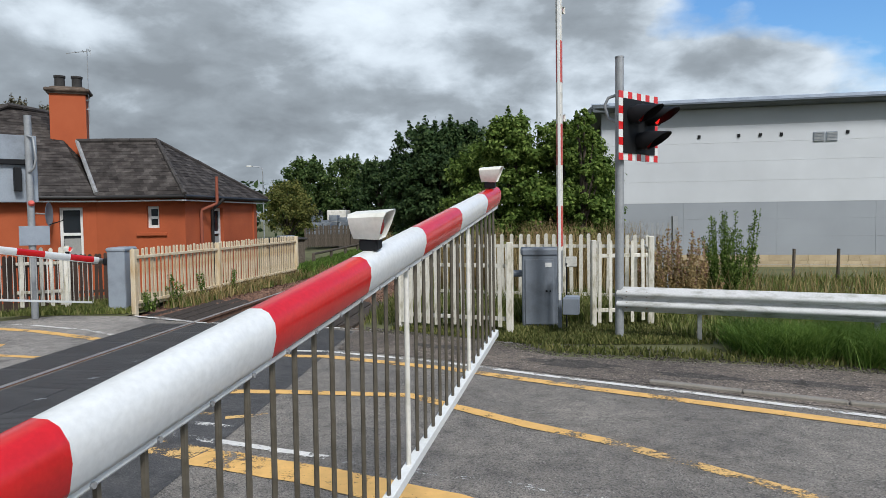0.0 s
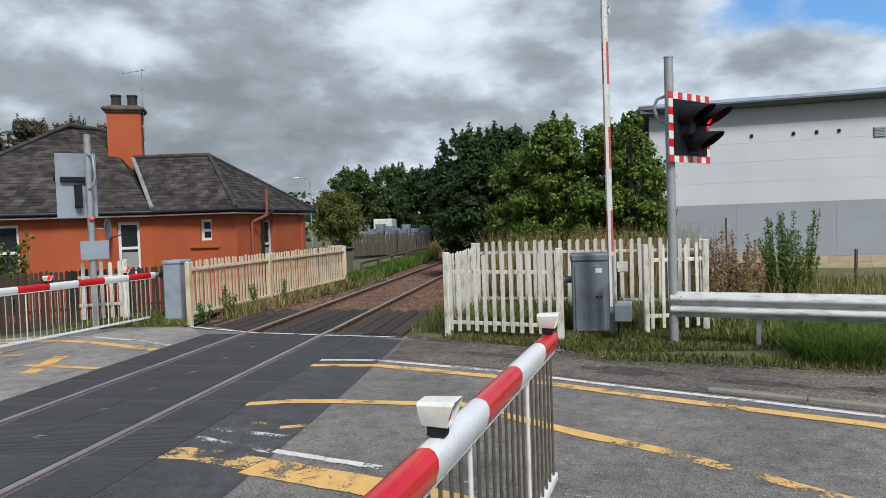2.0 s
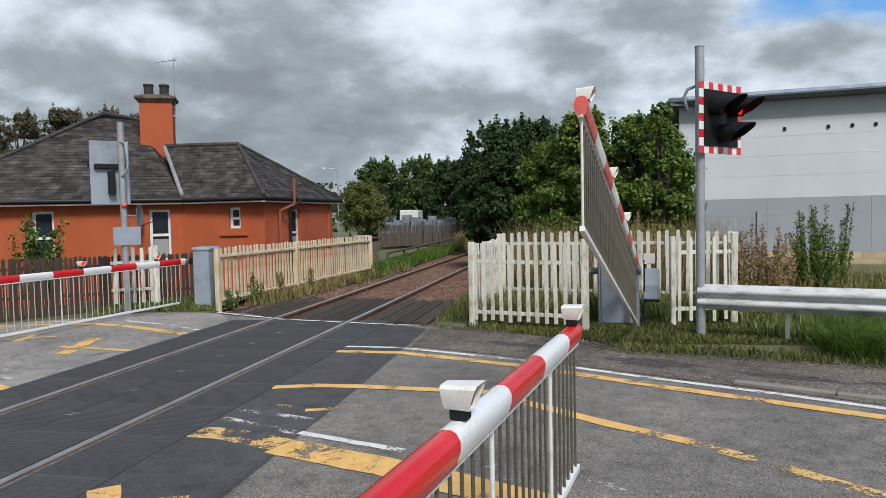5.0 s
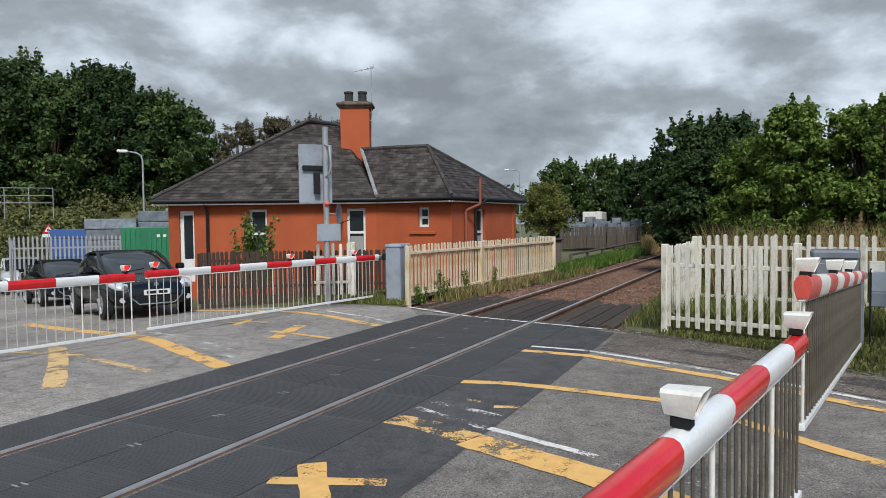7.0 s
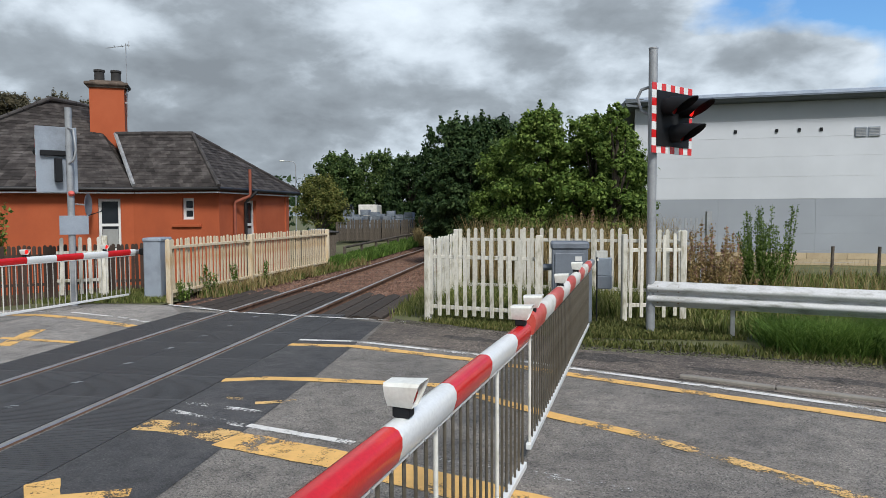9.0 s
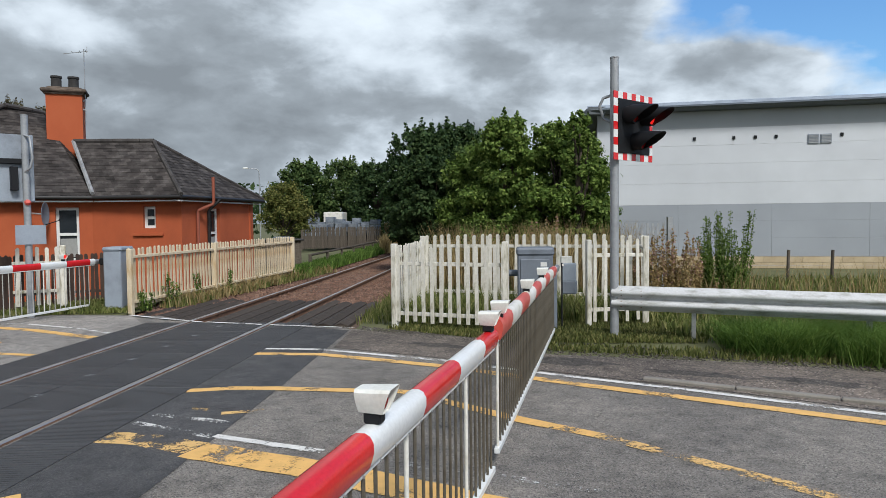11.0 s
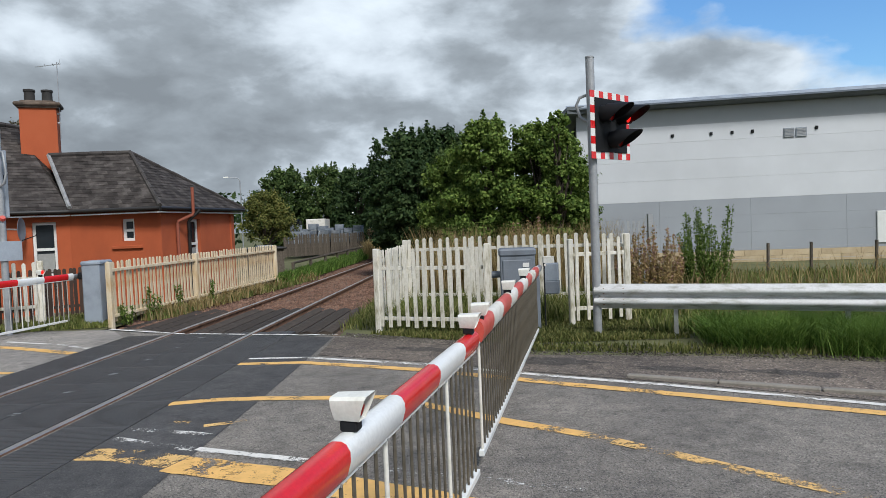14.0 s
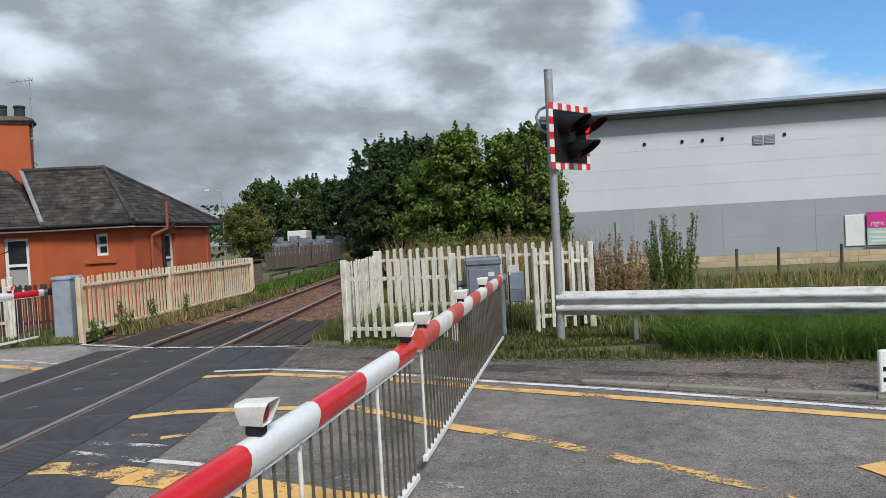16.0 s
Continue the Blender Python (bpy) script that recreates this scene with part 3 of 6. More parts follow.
strip([(-7.5, 8.66), (-6.2, 8.46)], 0.12, 0.0062 + next(STEP) * 0.00015, "yellow_line", M_YEL, PAINT)
strip([(-12, 11.3), (-9.38, 10.98), (-7.6, 10.45), (-6.2, 9.80)], 0.18, 0.0062 + next(STEP) * 0.00015, "yellow_line", M_YEL, PAINT)
strip([(-10.5, 11.5), (-8.25, 11.12), (-6.9, 10.62), (-6.2, 10.2)], 0.08, 0.0062 + next(STEP) * 0.00015, "white_line", M_WHT, PAINT)
strip([(-6.95, 12.15), (-6.2, 11.80), (-5.40, 11.42)], 0.08, 0.022, "white_line", M_WHT, PAINT)
strip([(-5.38, 11.40), (-4.02, 11.07)], 0.08, 0.022, "white_line", M_WHT, PAINT)
strip([(-3.88, 11.04), (-2.39, 10.76)], 0.08, 0.022, "white_line", M_WHT, PAINT)
strip([(-2.39, 10.76), (-1.5, 10.55), (-0.54, 10.17), (0.1, 9.6)], 0.08, 0.0062 + next(STEP) * 0.00015, "white_line", M_WHTWORN, PAINT)

# flush kerb stones
M_KERB = worn("old_kerb", (0.235, 0.215, 0.185), (0.11, 0.10, 0.088), (0.28, 0.26, 0.23), 2.5, 40, 0.95, relief=0.5)
kerb = tagged(thing("kerb", pose(0, 0, 0), "low worn concrete kerb stones along the footway", "kerb"), kind="structure")
ka, kb = Vector((1.5, 7.42, 0)), Vector((9.0, 3.95, 0))
kd = (kb - ka).normalized()
kerb_stone = Mesh().box(0.004, -0.05, -0.05, 0.912, 0.05, 0.034, 0.012).data("kerb_stone", M_KERB)
for i in range(9):
    p = ka + kd * 0.92 * i
    part("kerb_stone", kerb_stone, None, kerb, m=pose(p.x, p.y, random.uniform(-0.004, 0.004), 0, random.uniform(-0.6, 0.6), math.degrees(math.atan2(kd.y, kd.x)) + random.uniform(-0.6, 0.6)))

# rubber deck and rails
deck = tagged(thing("crossing_deck", pose(0, 0, 0), "dark ribbed rubber panels between and beside the rails", "crossing deck"), kind="structure")


def deck_panel(w, l):
    me = Mesh().box(0, 0, -0.08, w, l, 0.008, 0.0015)
    n = int(l / 0.036)
    for i in range(n):
        y = 0.02 + i * (l - 0.04) / n
        me.box(0.004, y, 0.0075, w - 0.004, y + 0.016, 0.0100)
    return me.data("panel", M_RUBBER)


COLS = [(-6.17, -5.535), (-5.37, -4.705), (-4.70, -4.035), (-3.875, -3.25)]
ROWL = 0.90
cells = [deck_panel(b - a, ROWL - 0.004) for a, b in COLS]
for r in range(14):
    for (a, b), me in zip(COLS, cells):
        part("panel", me, None, deck, m=pose(a, -1.25 + r * ROWL, random.uniform(-0.0015, 0.0015)))
lift = Mesh()
for r in range(14):
    y = -1.25 + r * ROWL + 0.45
    lift.box(-4.75, y, 0.008, -4.67, y + 0.014, 0.0125).box(-4.73, y + 0.05, 0.008, -4.65, y + 0.064, 0.0125)
part("lifting_slot", lift, M_POLE, deck, "small pale metal lifting slots")
sub = Mesh().box(-6.19, -14, -0.16, -3.24, 11.40, -0.06)
part("deck_base", sub, M_BED, deck)


def rail_mesh(y0, y1):
    prof = [(-0.035, 0.0), (-0.035, -0.035), (-0.009, -0.05), (-0.009, -0.125), (-0.06, -0.14), (-0.06, -0.152),
            (0.06, -0.152), (0.06, -0.14), (0.009, -0.125), (0.009, -0.05), (0.035, -0.035), (0.035, 0.0), (0.026, 0.006), (-0.026, 0.006)]
    n = len(prof)
    vs = [(x, y, z) for y in (y0, y1) for x, z in prof]
    fs = [(i, (i + 1) % n, (i + 1) % n + n, i + n) for i in range(n)] + [tuple(range(n)), tuple(range(2 * n - 1, n - 1, -1))]
    me = Mesh()
    me.add(vs, fs)
    me.mi = [1 if i in (11, 12, 13) else 0 for i in range(n)] + [0, 0]
    return me


track = tagged(thing("railway_track", pose(0, 0, 0), "single railway line with rusty rails and shiny heads", "railway track"), kind="structure")
for x in (XA, XB):
    part("rail", rail_mesh(-14, 90), [M_RUST, M_STEEL], track, "rusty rail with a bright worn head", m=pose(x, 0, 0.018))
sleeper = Mesh().box(-1.25, -0.125, -0.14, 1.25, 0.125, 0.0, 0.012).data("sleeper", M_OLDWOOD)
for i in range(100):
    part("sleeper", sleeper, None, track, m=pose((XA + XB) / 2 + random.uniform(-0.02, 0.02), 15.4 + i * 0.68, -0.135, 0, 0, random.uniform(-0.7, 0.7)))
chair = Mesh().box(-0.13, -0.07, -0.02, 0.13, 0.07, 0.02, 0.01).box(-0.10, -0.05, 0.02, -0.05, 0.05, 0.07, 0.01).box(0.05, -0.05, 0.02, 0.10, 0.05, 0.07, 0.01).data("rail_chair", M_RUST)
for i in range(34):
    for x in (XA, XB):
        part("rail_chair", chair, None, track, m=pose(x, 15.4 + i * 0.68, -0.125))
# timber trespass guards where the rails leave the deck
GUARD_X = [(-7.05, -6.75), (-6.72, -6.42), (-6.39, -6.10), (-6.07, -5.80), (-5.77, -5.56), (-5.34, -5.06), (-5.03, -4.74), (-4.71, -4.42), (-4.39, -4.08), (-3.85, -3.60), (-3.57, -3.28), (-3.25, -2.96), (-2.93, -2.66)]
for a, b in GUARD_X:
    y0 = 11.50 + max(0, (-5.0 - a)) * 0.22
    me = Mesh().prism([(0, -0.10), (b - a, -0.10), (b - a, -0.03), ((b - a) / 2, 0.012), (0, -0.03)], 0, 3.3 + random.uniform(-0.15, 0.25))
    part("guard_board", me, M_TIMBER, track, "dark weathered ridged timber", m=pose(b, y0, -0.035, 0, 0, 90))
bed = Mesh()
bed.add([(-7.9, 11.4, -0.09), (-6.6, 11.4, -0.12), (-2.7, 11.4, -0.12), (-1.7, 11.4, -0.09), (-7.9, 95, -0.09), (-6.6, 95, -0.10), (-2.7, 95, -0.10), (-1.7, 95, -0.09)],
        [(0, 1, 5, 4), (1, 2, 6, 5), (2, 3, 7, 6)])
tagged(part("track_bed", bed, M_BED), "brown ballast bed under the rails", "track bed", kind="structure")


def scatter_stones(n, area, zf, smin, smax, seed, name, mat, label):
    rng = np.random.default_rng(seed)
    base = np.array([(1, 0, 0), (-1, 0, 0), (0, 1, 0), (0, -1, 0), (0, 0, 1), (0, 0, -1)], float)
    tri = np.array([(0, 2, 4), (2, 1, 4), (1, 3, 4), (3, 0, 4), (2, 0, 5), (1, 2, 5), (3, 1, 5), (0, 3, 5)])
    p = area(rng, n)
    s = rng.uniform(smin, smax, (n, 1, 1)) * rng.uniform(0.6, 1.3, (n, 6, 1))
    a = rng.uniform(0, 6.28, n)
    rot = np.stack([np.stack([np.cos(a), -np.sin(a), 0 * a], 1), np.stack([np.sin(a), np.cos(a), 0 * a], 1), np.stack([0 * a, 0 * a, 0 * a + 0.75], 1)], 1)
    v = np.einsum("nij,kj->nki", rot, base) * s
    v += np.stack([p[:, 0], p[:, 1], zf(p)], 1)[:, None, :]
    f = (tri[None] + 6 * np.arange(n)[:, None, None]).reshape(-1, 3)
    ob = new(name, arrays(v.reshape(-1, 3), f, name, mat))
    return tagged(ob, label, "ballast", kind="stuff")


def bed_area(rng, n):
    y = 14.6 + rng.random(n) ** 1.7 * 30
    x = rng.uniform(-7.3, -2.3, n)
    return np.stack([x, y], 1)


scatter_stones(26000, bed_area, lambda p: -0.09 - 0.03 * (np.abs(p[:, 0] + 4.7) < 1.0), 0.025, 0.055, 3, "ballast_stones", M_BALLAST, "loose reddish-brown ballast stones between the rails")
scatter_stones(2500, lambda r, n: np.stack([r.uniform(-7.4, -6.6, n), r.uniform(12.6, 16, n)], 1), lambda p: -0.07 + 0 * p[:, 0], 0.02, 0.045, 4, "gravel", M_BALLAST, "loose gravel at the edge of the track")

# verges
sheet("verge_right", [(-2.35, 10.5), (-0.7, 9.8), (0.0, 9.0), (0.5, 8.5), (2.95, 8.1), (4.4, 7.6), (9, 5.6), (60, -16), (60, 60), (-2.2, 60), (-1.9, 16), (-2.4, 11.5)], -0.005, M_TURF, "rough grassy verge with weeds", "ground")
sheet("verge_left", [(-9.6, 11.6), (-8.6, 12.0), (-7.25, 12.0), (-7.1, 12.9), (-7.6, 14.5), (-7.8, 60), (-70, 60), (-70, 40), (-28, 20.2), (-16, 13.1), (-12.3, 11.4)], -0.005, M_TURF, "grassy verge and garden ground", "ground")
sheet("lawn", [(-7.9, 24.5), (-7.2, 24.5), (-5.6, 60), (-9.5, 60)], 0.03, M_LUSH, "bright green mown strip beside the line", "lawn")


def grass(name, n, area, hmin, hmax, mat, label, seed, lean=0.35, width=0.012, z=0.0, clump=0):
    rng = np.random.default_rng(seed)
    p = area(rng, n)
    if clump:
        c = area(rng, clump)
        p = c[rng.integers(0, clump, n)] + rng.normal(0, 0.10, (n, 2))
    h = rng.uniform(hmin, hmax, n)
    a, b = rng.uniform(0, 6.28, n), rng.uniform(0, 6.28, n)
    w = width * rng.uniform(0.6, 1.4, n)
    base = np.stack([p[:, 0], p[:, 1], np.full(n, z)], 1)
    side = np.stack([np.cos(a) * w, np.sin(a) * w, 0 * w], 1)
    bend = np.stack([np.cos(b), np.sin(b), 0 * b], 1) * (h * rng.uniform(0.1, lean * 2, n))[:, None]
    up = np.stack([0 * h, 0 * h, h], 1)
    v = np.stack([base - side, base + side, base + up * 0.6 + bend * 0.35 + side * 0.7, base + up * 0.6 + bend * 0.35 - side * 0.7, base + up + bend], 1)
    k = 5 * np.arange(n)[:, None]
    tri = np.concatenate([k + np.array([[0, 1, 2]]), k + np.array([[0, 2, 3]]), k + np.array([[3, 2, 4]])], 0)
    return tagged(new(name, arrays(v.reshape(-1, 3), tri, name, mat)), label, "grass", kind="stuff")


def quad_area(*c):
    """Random ground points in a four-cornered patch."""
    c = np.array(c, float)

    def f(rng, n):
        u, v = rng.random((n, 1)), rng.random((n, 1))
        return (c[0] * (1 - u) + c[1] * u) * (1 - v) + (c[3] * (1 - u) + c[2] * u) * v
    return f


grass("grass_by_cabinet", 14000, quad_area((-1.9, 10.75), (0.3, 9.55), (2.8, 9.6), (2.2, 12.6)), 0.02, 0.085, M_SHORT, "short weedy grass round the grey cabinet", 11, z=0.01)
grass("grass_in_fence", 7000, quad_area((-1.7, 11.1), (2.2, 11.4), (2.4, 14.5), (-1.7, 14.5)), 0.15, 0.45, M_GRASS, "tall grass behind the white palings", 12, z=0.01)
grass("grass_at_edge", 1800, quad_area((0.2, 9.5), (0.65, 8.95), (4.4, 8.1), (4.6, 8.7)), 0.02, 0.09, M_SHORT, "thin grass along the broken footway", 13, z=0.01)
grass("lush_grass_by_rail", 70000, quad_area((3.1, 8.65), (11.0, 5.4), (11.5, 7.6), (3.0, 9.75)), 0.14, 0.46, M_LUSH, "deep green feathery grass under the guard rail", 14, 1.0, 0.0045, 0.01, 420)
grass("rough_grass", 26000, quad_area((2.4, 9.9), (14, 5.8), (22, 19), (2.4, 19)), 0.06, 0.27, M_GRASS, "rough green grass behind the guard rail", 15, 0.4, 0.016, 0.01)
grass("dry_grass", 1900, quad_area((3.2, 11), (16, 6.6), (22, 15), (3.5, 16)), 0.45, 0.95, M_DRY, "tall dry seeding grass behind the guard rail", 16, 0.3, 0.006, 0.01, 300)
grass("dry_grass_behind_palings", 3500, quad_area((-1.4, 14.4), (2.9, 13.8), (3.2, 16.0), (-1.5, 16.5)), 0.9, 1.75, M_DRY, "tall dry stalks behind the white palings", 17, 0.18, 0.010, 0.01, 120)
grass("grass_left_verge", 7000, quad_area((-9.8, 12.0), (-7.2, 12.5), (-7.5, 14.2), (-9.0, 14.2)), 0.03, 0.13, M_GRASS, "short grass by the fence end", 18, z=0.01)
grass("grass_by_cream_fence", 7000, quad_area((-7.15, 13.6), (-6.85, 13.6), (-6.0, 23), (-6.6, 23)), 0.05, 0.20, M_GRASS, "uneven grass along the cream fence", 19, z=-0.04, clump=160)
grass("dry_grass_by_cream_fence", 2000, quad_area((-7.1, 13.8), (-6.7, 13.8), (-5.9, 24), (-6.6, 24)), 0.08, 0.34, M_DRY, "dry grass along the cream fence", 20, z=-0.04, clump=120)
grass("tall_grass_by_line", 17000, quad_area((-6.9, 21), (-6.2, 21), (-6.4, 50), (-8.2, 50)), 0.12, 0.40, M_LUSH, "tall green grass beside the line", 21, width=0.022, z=-0.03)
grass("dry_grass_by_line", 4500, quad_area((-6.5, 36), (-6.2, 36), (-6.2, 55), (-8.0, 55)), 0.4, 1.05, M_DRY, "tall pale dry grass beside the line", 22, 0.25, 0.025, -0.03)
grass("grass_right_of_line", 7000, quad_area((-2.5, 11.4), (-1.9, 11.2), (-1.9, 40), (-2.9, 40)), 0.05, 0.3, M_GRASS, "thin grass beside the track bed", 23, z=-0.06)
grass("lawn_grass", 9000, quad_area((-7.8, 24.5), (-7.2, 24.5), (-5.8, 58), (-9.3, 58)), 0.05, 0.12, M_LUSH, "bright mown grass", 24, width=0.03, z=0.02)

scatter_stones(2600, quad_area((-2.2, 10.75), (0.5, 8.8), (4.6, 7.75), (4.6, 8.25)), lambda p: 0.004 + 0 * p[:, 0], 0.006, 0.02, 6, "edge_gravel", M_GRIT, "fine loose gravel along the footway edge")
scatter_stones(1400, quad_area((-2.3, 11.0), (-2.3, 10.65), (0.4, 9.0), (0.5, 9.5)), lambda p: 0.004 + 0 * p[:, 0], 0.006, 0.02, 7, "verge_gravel", M_GRIT, "fine loose gravel by the white palings")

# ---------------------------------------------------------------- paling fences


def paling_mesh(w, h, t, z0, mat, rounded=True):
    out = [(-w / 2, z0), (w / 2, z0), (w / 2, h - w * 0.45), (w * 0.28, h - w * 0.08), (0, h), (-w * 0.28, h - w * 0.08), (-w / 2, h - w * 0.45)] if rounded else [(-w / 2, z0), (w / 2, z0), (w / 2, h), (-w / 2, h)]
    n = len(out)
    me = Mesh()
    me.add([(x, y, z) for y in (-t / 2, t / 2) for x, z in out],
           [tuple(range(n - 1, -1, -1)), tuple(range(n, 2 * n))] + [(i, (i + 1) % n, (i + 1) % n + n, i + n) for i in range(n)])
    return me.data("paling", mat)


def paling_fence(name, a, b, count, h, w, mat, label, posts=(0.0, 1.0), rails=(0.25, 0.92), side=-1, z0=0.12, post_h=None, rounded=True, group="", kind="", uneven=1.0, post_w=0.10):
    a, b = Vector((*a, 0)), Vector((*b, 0))
    d = b - a
    ang = math.degrees(math.atan2(d.y, d.x))
    root = thing(name, pose(a.x, a.y, 0, 0, 0, ang), label, "fence", group, kind)
    L = d.length
    pm = paling_mesh(w, h, 0.022, z0, mat, rounded)
    for i in range(count):
        x = (i + 0.5) * L / count
        part("paling", pm, None, root, m=pose(x, side * 0.033, random.uniform(-0.02, 0.012) * uneven, random.uniform(-0.8, 0.8), random.uniform(-1.0, 1.0) * uneven, random.uniform(-2, 2)))
    for z in rails:
        part("rail", Mesh().box(0, -0.02, z * h - 0.030, L, 0.02, z * h + 0.030, 0.006), mat, root)
    for f in posts:
        hp = post_h or h * 0.97
        part("post", Mesh().box(f * L - post_w / 2, -0.05, -0.1, f * L + post_w / 2, 0.05, hp, 0.012), mat, root)
    return root


paling_fence("cream_paling_fence", (-7.18, 12.60), (-6.62, 21.1), 60, 1.26, 0.062, M_CREAM, "cream-painted wooden paling fence with rust stains", (0.0, 0.4, 1.0), (0.16, 0.86), 1, 0.10, 1.24)
paling_fence("white_paling_fence", (-1.76, 11.02), (-0.03, 10.48), 12, 1.33, 0.058, M_PALEWHITE, "weathered white wooden paling fence with algae stains", (0.0,), (0.17, 0.78), -1, 0.10, 1.36)
paling_fence("white_gate_post", (-0.02, 10.44), (0.10, 10.42), 1, 1.36, 0.10, M_PALEWHITE, "tall white wooden gate post", (0.5,), (), -1, 0.0, 1.40)
paling_fence("white_paling_fence", (-1.76, 11.10), (-1.66, 13.6), 15, 1.33, 0.055, M_PALEWHITE, "weathered white wooden paling fence beside the track", (1.0,), (0.17, 0.86), -1, 0.10)
paling_fence("white_paling_fence", (-1.60, 13.65), (2.42, 12.75), 25, 1.45, 0.066, M_PALEWHITE, "tall white wooden paling fence behind the cabinet", (0.0, 0.33, 0.66), (0.22, 0.84), -1, 0.10, 1.42)
paling_fence("white_paling_fence", (1.36, 11.02), (2.24, 11.20), 5, 1.40, 0.05, M_PALEWHITE, "short white wooden paling fence beside the signal", (0.0,), (0.2, 0.82), -1, 0.10, 1.40, post_w=0.08)
paling_fence("white_paling_fence", (2.30, 11.25), (2.50, 12.8), 9, 1.42, 0.055, M_PALEWHITE, "white wooden paling fence with a white corner post", (0.0,), (0.2, 0.86), -1, 0.10, 1.45, post_w=0.05)
paling_fence("brown_picket_fence", (-12.2, 11.75), (-8.25, 14.55), 52, 1.10, 0.07, M_FENCEBROWN, "dark brown weathered picket fence before the cottage", (0.0, 0.25, 0.5, 0.75, 1.0), (0.25, 0.8), -1, -0.25)
paling_fence("white_paling_gate", (-9.72, 12.75), (-8.95, 13.2), 5, 1.28, 0.07, M_PALEWHITE, "white wooden wicket gate with a thick post", (1.0,), (0.3, 0.75), -1, 0.10, 1.30, post_w=0.12)
paling_fence("old_board_fence", (-12.6, 42), (-7.9, 43.5), 40, 1.35, 0.10, M_OLDWOOD, "old leaning brown board fence before the yard", (0.0, 0.5, 1.0), (0.3, 0.8), -1, 0.0, uneven=2.5)
low = thing("low_rail_fence", pose(0, 0, 0), "low dark timber post-and-rail fence along the grass", "fence")
for i in range(9):
    p = lerp((-6.9, 24.0), (-7.5, 46), i / 8)
    part("post", Mesh().box(p[0] - 0.05, p[1] - 0.05, -0.1, p[0] + 0.05, p[1] + 0.05, 0.55, 0.01), M_OLDWOOD, low)
part("rail", Mesh().tube([(-6.9, 24.0, 0.52), (-7.5, 46, 0.52)], 0.045, 6), M_OLDWOOD, low)

# ---------------------------------------------------------------- barriers
MOVES = []                                   # (object, function of the boom's angle, angle rows)
ENTRY = [(0.0, 7.95), (0.2, 6.5), (0.4, 4.9), (0.5, 4.05), (0.6, 3.2), (0.7, 2.35), (0.8, 1.4), (0.9, 0.4), (1.0, -0.4), (1.1, -0.15), (1.2, 0.55), (1.3, 1.05), (1.4, 1.35), (1.5, 1.33),
         (1.6, 1.07), (1.7, 0.55), (1.8, -0.1), (1.9, 0.05), (2.0, 0.69), (2.1, 1.1), (2.2, 1.32), (2.3, 1.25), (2.4, 1.0), (2.5, 0.32), (2.6, -0.15), (2.7, 0.2), (2.8, 0.78), (2.9, 1.1), (3.0, 1.3),
         (3.1, 1.15), (3.2, 0.78), (3.6, 0.3), (4.2, 0.5), (5.0, 0.4), (5.3, 0.2), (5.5, -0.33), (6.0, 0.16), (6.5, 0.5), (7.0, 0.42), (7.5, 0.25), (8.0, -0.1), (8.5, 0.03), (11.0, 0.0), (16.0, 0.0)]
ENTRY_WEST = [(0.0, 8.1), (0.2, 6.5), (0.4, 4.7), (0.6, 2.85), (0.8, 0.95), (1.0, -0.9), (1.2, -0.5), (1.5, 0.35), (2.0, 0.1), (2.5, -0.1), (3.0, -0.1), (5.5, -0.3), (7.0, 0.0), (16.0, 0.0)]
EXIT = [(0.0, 89.0), (1.5, 89.0), (2.0, 87.5), (2.4, 83.5), (2.8, 76.0), (3.2, 65.0), (3.7, 50.0), (4.3, 32.0), (4.8, 19.5), (5.3, 11.0), (5.5, 9.0), (6.0, 8.0), (6.5, 5.9), (7.0, 3.3), (7.3, 1.0), (7.6, -0.3), (8.0, 0.1), (8.5, 0.0), (16.0, 0.0)]
EXIT_WEST = [(0.0, 89.0), (1.5, 89.0), (2.0, 87.5), (2.4, 83.5), (2.8, 77.0), (3.2, 69.0), (3.7, 59.0), (4.3, 47.0), (4.8, 37.5), (5.3, 28.0), (5.5, 24.0), (6.0, 14.5), (6.2, 11.0), (6.6, 4.4), (6.9, 0.3), (7.1, -0.4), (7.4, 0.1), (7.8, 0.0), (16.0, 0.0)]
PIVOT_Z = 0.97


def boom_outline(h, w):
    return [(-w * 0.30, -h * 0.5), (w * 0.30, -h * 0.5), (w * 0.36, -h * 0.42), (w * 0.5, -h * 0.05), (w * 0.5, h * 0.22), (w * 0.36, h * 0.42), (w * 0.16, h * 0.5),
            (-w * 0.16, h * 0.5), (-w * 0.36, h * 0.42), (-w * 0.5, h * 0.22), (-w * 0.5, -h * 0.05), (-w * 0.36, -h * 0.42)]


HOOD_LEN = 0.15


